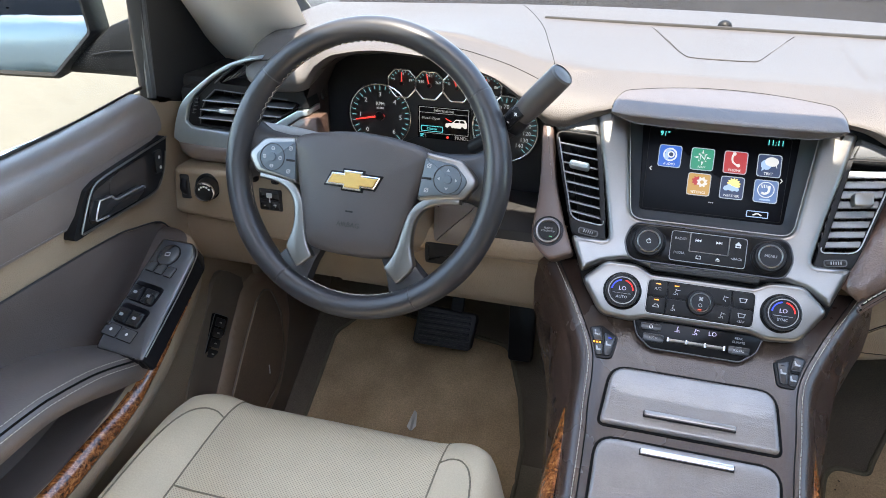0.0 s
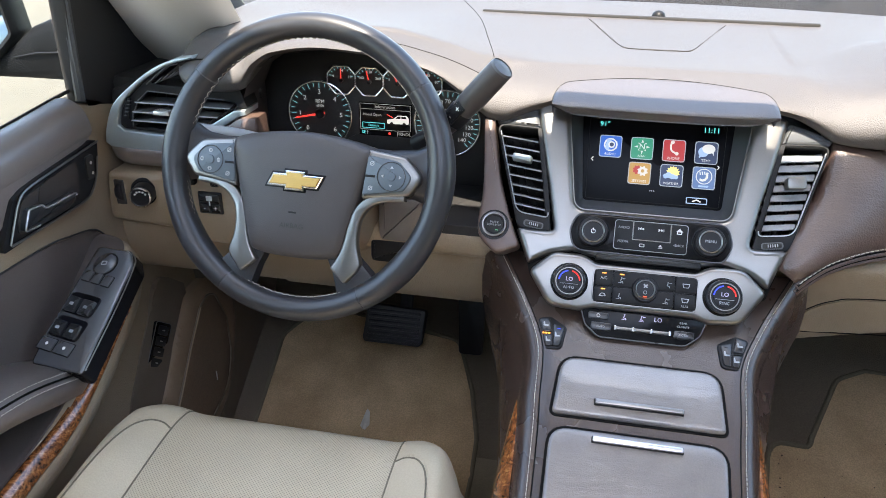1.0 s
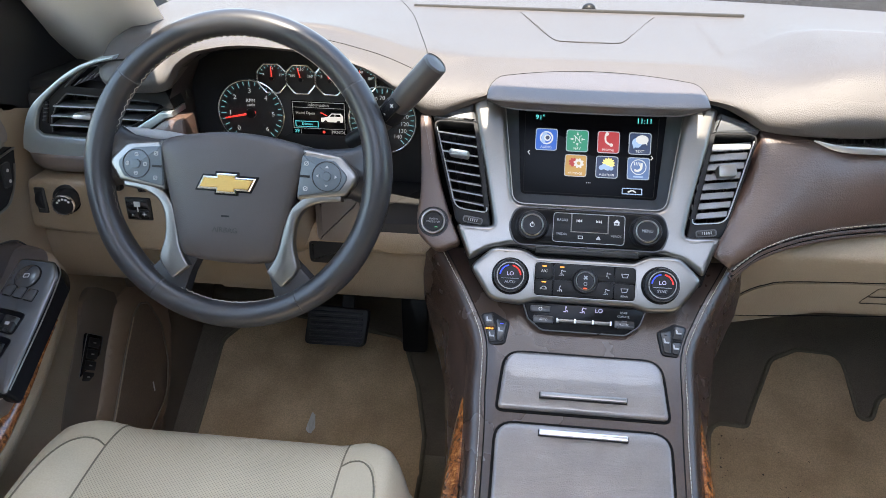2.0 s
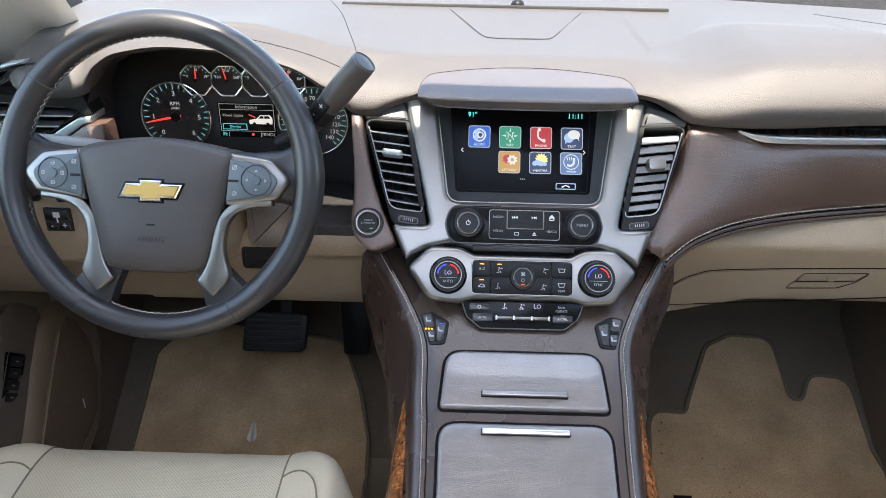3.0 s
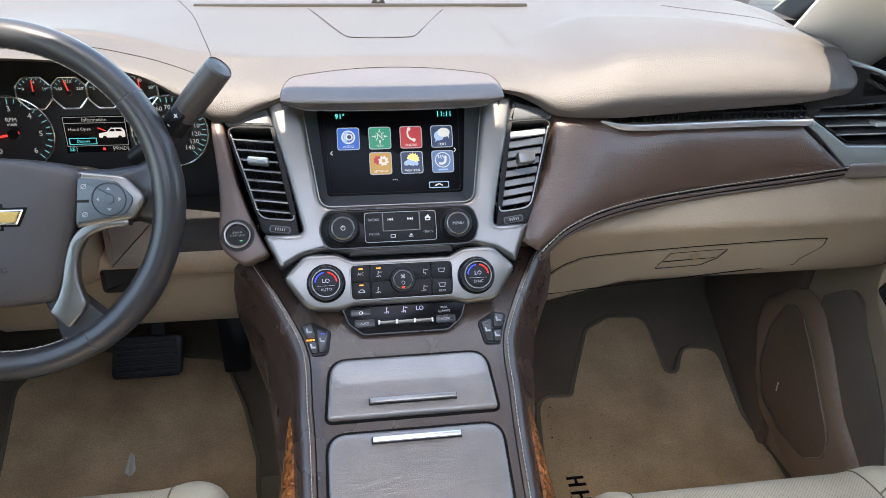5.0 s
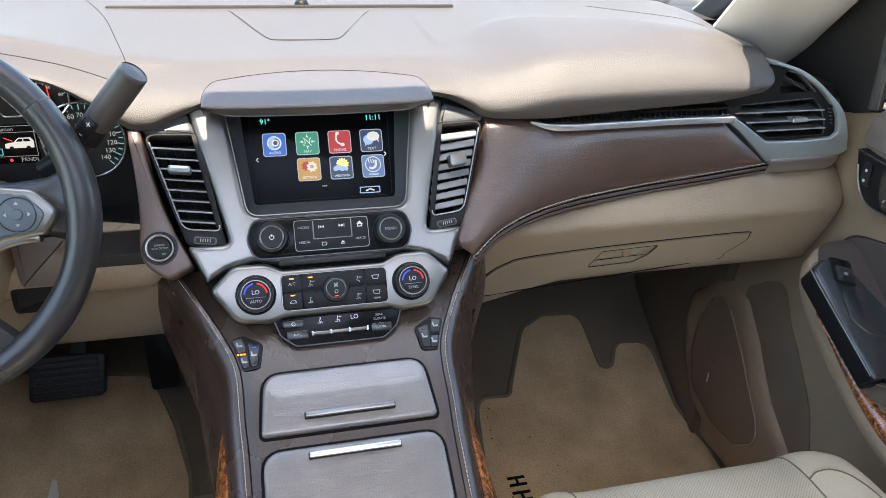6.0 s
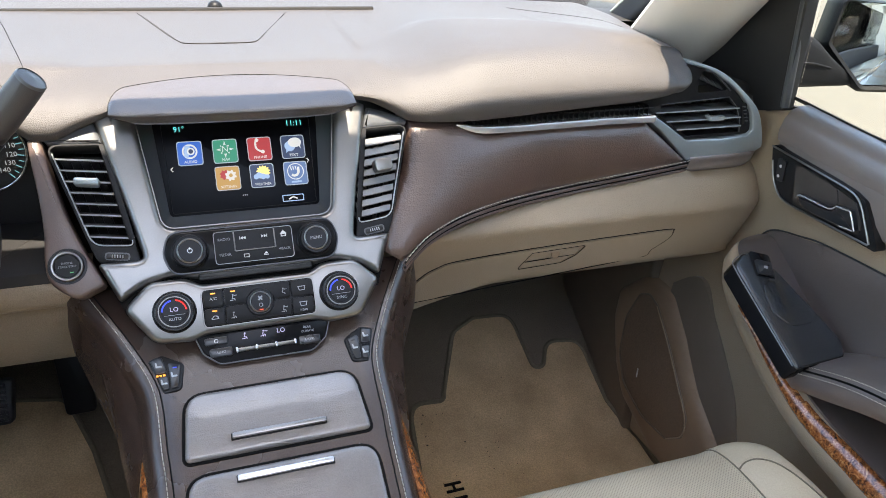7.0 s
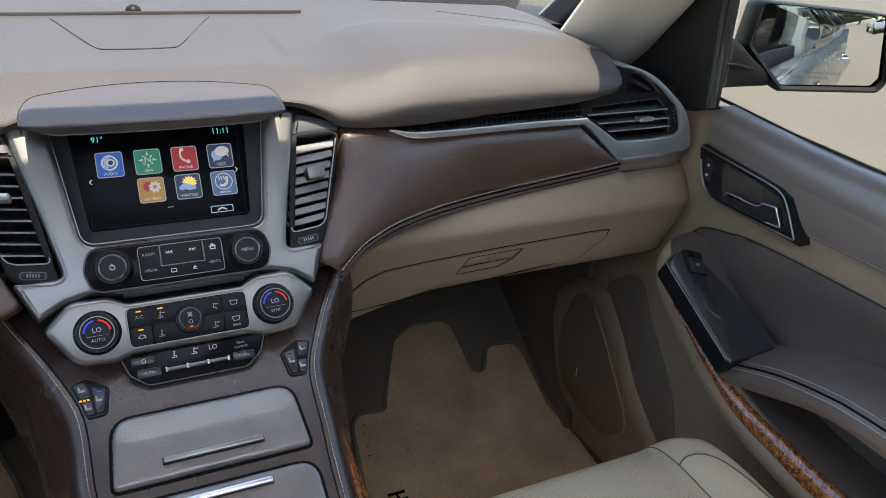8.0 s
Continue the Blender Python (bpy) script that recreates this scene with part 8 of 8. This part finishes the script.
# ---- seats ----
def build_seat(cx, yf, z0, name):
    seat = thing(name, (cx, yf - 0.3, 0.0), "dune leather front seat cushion with perforated centre and side bolsters", "car seat", "front seats")

    def row(u):
        a = abs(u)
        bol = max(0.0, (a - 0.62) / 0.38)
        zt = z0 + 0.018 * math.sin(min(1, bol * 1.15) * math.pi * 0.62) - 0.05 * max(0, bol - 0.72) ** 1.5 * 4
        f = yf - 0.055 * max(0, (a - 0.55) / 0.45) ** 3
        x = cx + 0.228 * u
        pts = [(f - 0.62, zt - 0.055), (f - 0.40, zt - 0.035), (f - 0.22, zt - 0.014), (f - 0.09, zt - 0.001), (f - 0.035, zt - 0.004), (f - 0.008, zt - 0.018), (f + 0.004, zt - 0.045), (f, zt - 0.085), (f - 0.02, zt - 0.14), (f - 0.06, zt - 0.20)]
        return smooth_line([Vector((x, y, z)) for y, z in pts], 4)

    SE = 0.645
    part("center_panel", loft([row(-SE + 2 * SE * i / 20) for i in range(21)]), PERF, seat, "perforated dune leather panel", 70)
    for s in (-1, 1):
        us = [SE + (1 - SE) * i / 10 for i in range(11)]
        rows = [row(s * u) for u in us]
        end = rows[-1]
        rows.append([Vector((p.x + s * 0.010, p.y - 0.004, p.z - 0.012)) for p in end])
        rows.append([Vector((p.x + s * 0.014, p.y - 0.008, p.z - 0.05)) for p in end])
        rows.append([Vector((p.x + s * 0.010, p.y - 0.012, min(p.z - 0.12, 0.25))) for p in end])
        part("bolster", loft(rows), SEAT, seat, "smooth dune leather bolster", 70)
        line = row(s * SE)
        part("seam_groove", tube([p + Vector((0, 0, 0.0001)) for p in line], 0.0012, 6), MATEDGE, seat)
        part("stitching", stitch([p + Vector((s * 0.004, 0.0006, 0.0012)) for p in line], 0.0045, 0.0025, 0.0006, up=(0, 0.3, 1)), SEAT, seat)
        # curved seam of the bolster's perforated field
        arc = []
        for u, back in ((0.645, 0.066), (0.70, 0.062), (0.77, 0.068), (0.83, 0.088), (0.868, 0.125), (0.885, 0.18), (0.892, 0.28), (0.894, 0.45)):
            r_ = row(s * u)
            want = yf - back
            for a, b in zip(r_, r_[1:]):
                if a.y <= want <= b.y:
                    arc.append(a.lerp(b, (want - a.y) / (b.y - a.y)) + Vector((0, 0, 0.0004)))
                    break
        sm = smooth_line(arc, 5)
        part("stitching", stitch([p + Vector((s * 0.002, 0.003, 0.0008)) for p in sm], 0.0045, 0.0025, 0.0006), SEAT, seat)
        part("seam_groove", tube(sm, 0.0011, 6), MATEDGE, seat)
    cross = []
    for i in range(13):
        r_ = row(-SE + 2 * SE * i / 12)
        k = min(range(len(r_)), key=lambda q: abs(r_[q].y - (yf - 0.20)))
        cross.append(r_[k] + Vector((0, 0, 0.0003)))
    part("seam_groove", tube(cross, 0.0012, 6), MATEDGE, seat)
    part("base", block(cx - 0.21, yf - 0.60, 0.03, cx + 0.21, yf - 0.07, z0 - 0.10, 0.02), SOFTBLACK, seat, "dark seat base")
    return seat


build_seat(-0.424, 0.747, 0.411, "bucket_seat")
build_seat(0.405, 0.690, 0.388, "bucket_seat")


# ---- footwells ----
def floor_z(x, y):
    return curve_at([(1.00, 0.0), (1.10, 0.012)], y) if y < 1.10 else 0.014 + (y - 1.10) * 0.621


def make_mat(outline, name, label):
    m = thing(name, (outline[0][0], 0.9, 0.0), label, "floor mat", "floor mats")
    pts = rounded(outline, 0.034, 5)
    part("carpet_face", drape(pts, lambda x, y: floor_z(x, y) + 0.012 + 0.001 * math.sin(x * 31) * math.sin(y * 27), 0.010), MAT, m, "worn tan carpet pile", 60)
    ring = []
    for i, p in enumerate(pts):
        q = pts[i - 1]
        n = max(1, int((p - q).length / 0.02))
        ring += [q.lerp(p, k / n) for k in range(1, n + 1)]
    part("binding", tube([Vector((p.x, p.y, floor_z(p.x, p.y) + 0.010)) for p in ring], 0.0048, 8, True), MATEDGE, m, "raised woven edge binding")
    return m


dm = make_mat([(-0.70, 0.60), (-0.235, 0.60), (-0.238, 1.155), (-0.262, 1.24), (-0.305, 1.33), (-0.62, 1.37), (-0.690, 1.30), (-0.692, 1.14)], "driver_floor_mat", "tan carpet floor mat with bound edge in the driver's footwell")
pm = make_mat([(0.296, 0.60), (0.760, 0.60), (0.766, 1.08), (0.735, 1.16), (0.727, 1.285), (0.648, 1.292), (0.622, 1.244), (0.598, 1.246), (0.586, 1.358), (0.50, 1.362), (0.446, 1.340), (0.392, 1.235), (0.385, 1.216), (0.312, 1.220), (0.300, 1.10)], "passenger_floor_mat", "stained tan carpet floor mat with notched front in the passenger footwell")
for k, (dx, dy, w, h) in enumerate(((0, 0, 0.006, 0.034), (0.016, 0, 0.006, 0.034), (0.008, 0.0, 0.012, 0.005), (0.034, 0, 0.006, 0.034), (0.050, 0, 0.006, 0.034), (0.042, 0, 0.012, 0.005))):
    x, y = 0.352 + dy, 1.066 - dx
    part("embroidered_bar", block(x - h / 2, y - w / 2, floor_z(x, y) + 0.012, x + h / 2, y + w / 2, floor_z(x, y) + 0.0142, 0.001), DARKSEAM, pm, "dark embroidered mark")

rnd = random.Random(11)
bm = bmesh.new()
for k in range(150):
    if k < 70:
        x, y = 0.325 + abs(rnd.gauss(0, 0.018)), rnd.uniform(0.98, 1.20)
    elif k < 110:
        x, y = rnd.gauss(0.46, 0.03), rnd.gauss(1.10, 0.03)
    else:
        x, y = rnd.uniform(0.32, 0.74), rnd.uniform(0.95, 1.30)
    r, z = 0.0006 * math.exp(rnd.gauss(0, 0.5)), floor_z(x, y) + 0.0135
    ring = [bm.verts.new((x + r * rnd.uniform(0.6, 1.5) * math.cos(a), y + r * rnd.uniform(0.6, 1.8) * math.sin(a), z)) for a in (0, 1.05, 2.1, 3.14, 4.2, 5.2)]
    top = bm.verts.new((x, y, z + r * 0.8))
    for i in range(6):
        bm.faces.new((ring[i - 1], ring[i], top))
    bm.faces.new(ring[::-1])
tagged(part("dirt_crumbs", bm, material("dry_dirt", (0.06, 0.045, 0.03), 0.95, vary=0.3)), "dark crumbs of dirt trodden into the passenger mat", "dirt", kind="stuff")

ped = thing("brake_pedal", (-0.415, 1.2, 0.24), "wide black ribbed brake pedal", "pedal")
PM = axes((-0.412, 1.20, 0.272), (1, 0, 0.01), (0, 0.42, 0.9))
part("pad", plate(rounded([(-0.063, -0.038), (0.054, -0.038), (0.062, 0.034), (-0.056, 0.038)], 0.010, 4), PM, -0.014, 0.004, 0.004, steps=3), RUBBER, ped)
for k in range(6):
    part("rib", block(-0.052, -0.032 + 0.0108 * k, 0.003, 0.050, -0.026 + 0.0108 * k, 0.009, 0.002, PM), RUBBER, ped)
part("arm", sweep([(-0.395, 1.215, 0.28), (-0.393, 1.25, 0.36), (-0.39, 1.27, 0.50)], rect(-0.012, -0.006, 0.012, 0.006, 0.002), up=(0, -1, 0.2)), BLACK, ped)
gas = thing("accelerator_pedal", (-0.25, 1.22, 0.2), "black plastic accelerator pedal beside the brake", "pedal")
GMM = axes((-0.268, 1.235, 0.300), (1, 0, 0.02), (0.05, 0.34, 0.94))
part("pad", plate(rounded([(-0.020, -0.085), (0.026, -0.085), (0.026, 0.075), (-0.030, 0.075)], 0.008, 4), GMM, -0.012, 0.003, 0.003), BLACK, gas)
part("arm", sweep([(-0.262, 1.262, 0.36), (-0.262, 1.285, 0.42), (-0.262, 1.30, 0.50)], rect(-0.014, -0.006, 0.014, 0.006, 0.002), up=(0, -1, 0.2)), BLACK, gas)
pb = drape(rounded([(-0.474, 1.146), (-0.462, 1.140), (-0.456, 1.152), (-0.460, 1.172), (-0.468, 1.180), (-0.471, 1.165)], 0.002, 2), lambda x, y: floor_z(x, y) + 0.0145 + 0.0015 * math.sin(x * 500) , 0.0006, 0.006)
tagged(part("paper_scrap", pb, PAPER), "small torn white paper scrap on the mat", "paper")
for s in (-1, 1):
    tagged(part("trim_kick_%s" % side(s), block(s * 0.775 - 0.03, 1.10, 0.0, s * 0.775 + 0.03, 1.42, 0.50, 0.01), KICK), "dark brown kick panel beside the footwell", "trim", kind="structure")

# ---- outside: the car's own flank, neighbours and trees, as the mirrors show them ----
for s in (-1, 1):
    rows = []
    for i in range(25):
        y = -2.56 + 3.82 * i / 24
        rows.append([Vector((s * x, y, z)) for x, z in ((0.875, 0.690), (0.945, 0.685), (1.01, 0.62), (1.045, 0.52), (1.040, 0.44), (1.055, 0.34), (1.045, 0.05), (1.00, -0.25))])
    tagged(part("wall_flank_%s" % side(s), loft(rows), BODY, None, "", 60), "silver blue painted rear flank of the car", "body panel", kind="structure")
    part("trim_flank_%s" % side(s), sweep([(s * 0.945, -2.5, 0.695), (s * 0.945, 1.15, 0.695)], rect(-0.010, -0.006, 0.010, 0.006, 0.003)), CHROME)
    tagged(bpy.data.objects["trim_flank_%s" % side(s)], "bright moulding along the flank", "trim", kind="structure")
    for k, y in enumerate((0.18, -0.95)):
        h = thing("outer_door_handle", (s * 1.05, y, 0.52), "bright exterior door handle on the flank", "door handle", "outer door handles")
        part("grip", tube([(s * 1.03, y - 0.10, 0.53), (s * 1.075, y - 0.08, 0.535), (s * 1.078, y + 0.08, 0.535), (s * 1.03, y + 0.10, 0.53)], 0.013, 10), CHROME, h)
        part("cup", lathe([(0.0001, 0.0), (0.05, 0.0), (0.045, 0.006), (0.0001, 0.006)], axes((s * 1.036, y, 0.53), (0, -s, 0), (0, 0, 1)), 24), DARKBODY, h)


def parked_car(x, y, turn, paint, label):
    """Simple saloon with body, glasshouse, wheels and lamps."""
    c = thing("parked_car", (0, 0, -0.62), label, "car", "parked cars")
    secs = []
    for yy, zl, zh, w in ((-2.2, 0.30, 0.62, 0.70), (-2.1, 0.24, 0.86, 0.84), (-1.4, 0.22, 0.92, 0.90), (0.0, 0.22, 0.94, 0.91), (1.0, 0.22, 0.92, 0.90), (1.8, 0.24, 0.80, 0.86), (2.2, 0.32, 0.60, 0.70)):
        secs.append([Vector((w * math.copysign(abs(math.cos(a)) ** 0.35, math.cos(a)), yy, -0.62 + (zl + zh) / 2 + (zh - zl) / 2 * math.copysign(abs(math.sin(a)) ** 0.5, math.sin(a)))) for a in [2 * math.pi * k / 24 for k in range(24)]])
    part("body", loft(secs, True, True), paint, c, "", 60)
    secs = []
    for yy, zh, w in ((-1.75, 0.92, 0.72), (-1.2, 1.36, 0.62), (0.1, 1.44, 0.62), (0.9, 1.02, 0.74), (1.05, 0.90, 0.76)):
        secs.append([Vector((0.80, yy, 0.25)), Vector((w, yy, zh - 0.62 - 0.04)), Vector((w - 0.06, yy, zh - 0.62)), Vector((-w + 0.06, yy, zh - 0.62)), Vector((-w, yy, zh - 0.62 - 0.04)), Vector((-0.80, yy, 0.25))])
    part("glasshouse", loft(secs, False), GLOSSBLACK, c, "dark windows", 40)
    part("roof", plate(rounded([(-0.56, -1.2), (0.56, -1.2), (0.56, 0.1), (-0.56, 0.1)], 0.1, 4), Matrix.Translation((0, 0, 0.79)), 0, 0.04, 0.02), paint, c)
    for sx in (-1, 1):
        for yy in (-1.35, 1.35):
            M = axes((sx * 0.80, yy, -0.30), (0, 1, 0), (0, 0, 1))
            w_ = part("wheel", lathe([(0.0001, -0.11), (0.30, -0.11), (0.32, -0.08), (0.32, 0.08), (0.30, 0.11), (0.0001, 0.11)], M, 24), RUBBER, c)
            part("rim", lathe([(0.0001, -0.115), (0.20, -0.115), (0.20, 0.115), (0.0001, 0.115)], M, 20), SILVER, w_)
    for sx in (-1, 1):
        part("headlamp", block(sx * 0.6 - 0.14, 2.06, 0.02, sx * 0.6 + 0.14, 2.14, 0.12, 0.02), CHROME, c)
    c.matrix_basis = pose(x, y, -0.62, 0, 0, turn)
    return c


WHITEPAINT = material("white_paint", (0.75, 0.76, 0.77), 0.25, coat=0.6, vary=0.03)
first = parked_car(9.5, -3.0, 80, WHITEPAINT, "white parked saloon in a row of cars")
for k in range(1, 7):
    copy_thing(first, pose(9.5 + 0.15 * k, -3.0 - 3.0 * k, -0.62, 0, 0, 80))
parked_car(-1.9, -5.9, 88, material("blue_paint", (0.30, 0.38, 0.42), 0.3, metal=0.3, coat=0.4, vary=0.03), "pale blue car parked behind the car")
copy_thing(first, pose(3.4, -26.0, -0.62, 0, 0, 170))


def tree(x, y, h, seed):
    rnd = random.Random(seed)
    t = thing("tree", (x, y, -0.62), "leafy green tree at the edge of the lot", "tree", "trees")
    part("trunk", tube(smooth_line([(x, y, -0.65), (x + 0.1, y, h * 0.25), (x - 0.05, y + 0.1, h * 0.6)], 4), 0.18, 10, scales=[1.2 - 0.08 * i for i in range(9)]), BARK, t)
    bm = bmesh.new()
    for _ in range(1500):
        a, r, z = rnd.uniform(0, 6.283), h * 0.42 * rnd.random() ** 0.5, rnd.uniform(0.08, 1.0)
        r *= math.sin(min(1, (1.08 - z) * 1.5) * math.pi / 2)
        c = Vector((x + r * math.cos(a), y + r * math.sin(a), h * z))
        u = Vector((rnd.uniform(-1, 1), rnd.uniform(-1, 1), rnd.uniform(-1, 1))).normalized() * rnd.uniform(0.35, 0.8)
        v = u.cross(Vector((rnd.uniform(-1, 1), rnd.uniform(-1, 1), rnd.uniform(-1, 1)))).normalized() * 0.32
        bm.faces.new([bm.verts.new(c + q) for q in (-u, v, u, -v)])
    part("crown", bm, LEAF, t)


BARK = material("bark", (0.12, 0.09, 0.06), 0.9, vary=0.2, scale=6, bump=0.4, fine=0.2, fine_scale=60)
LEAF = material("leaves", (0.06, 0.085, 0.03), 0.6, vary=0.4, scale=2)
for k in range(16):
    if k < 11:
        tree(-24 + 5.0 * k, -48 - 3.0 * ((k * 7) % 3), 12.0 + (k * 5) % 4, k)
    else:
        tree(14.0 + (k % 2), -6.0 - 5.5 * (k - 11), 8.5 + (k * 5) % 3, k)
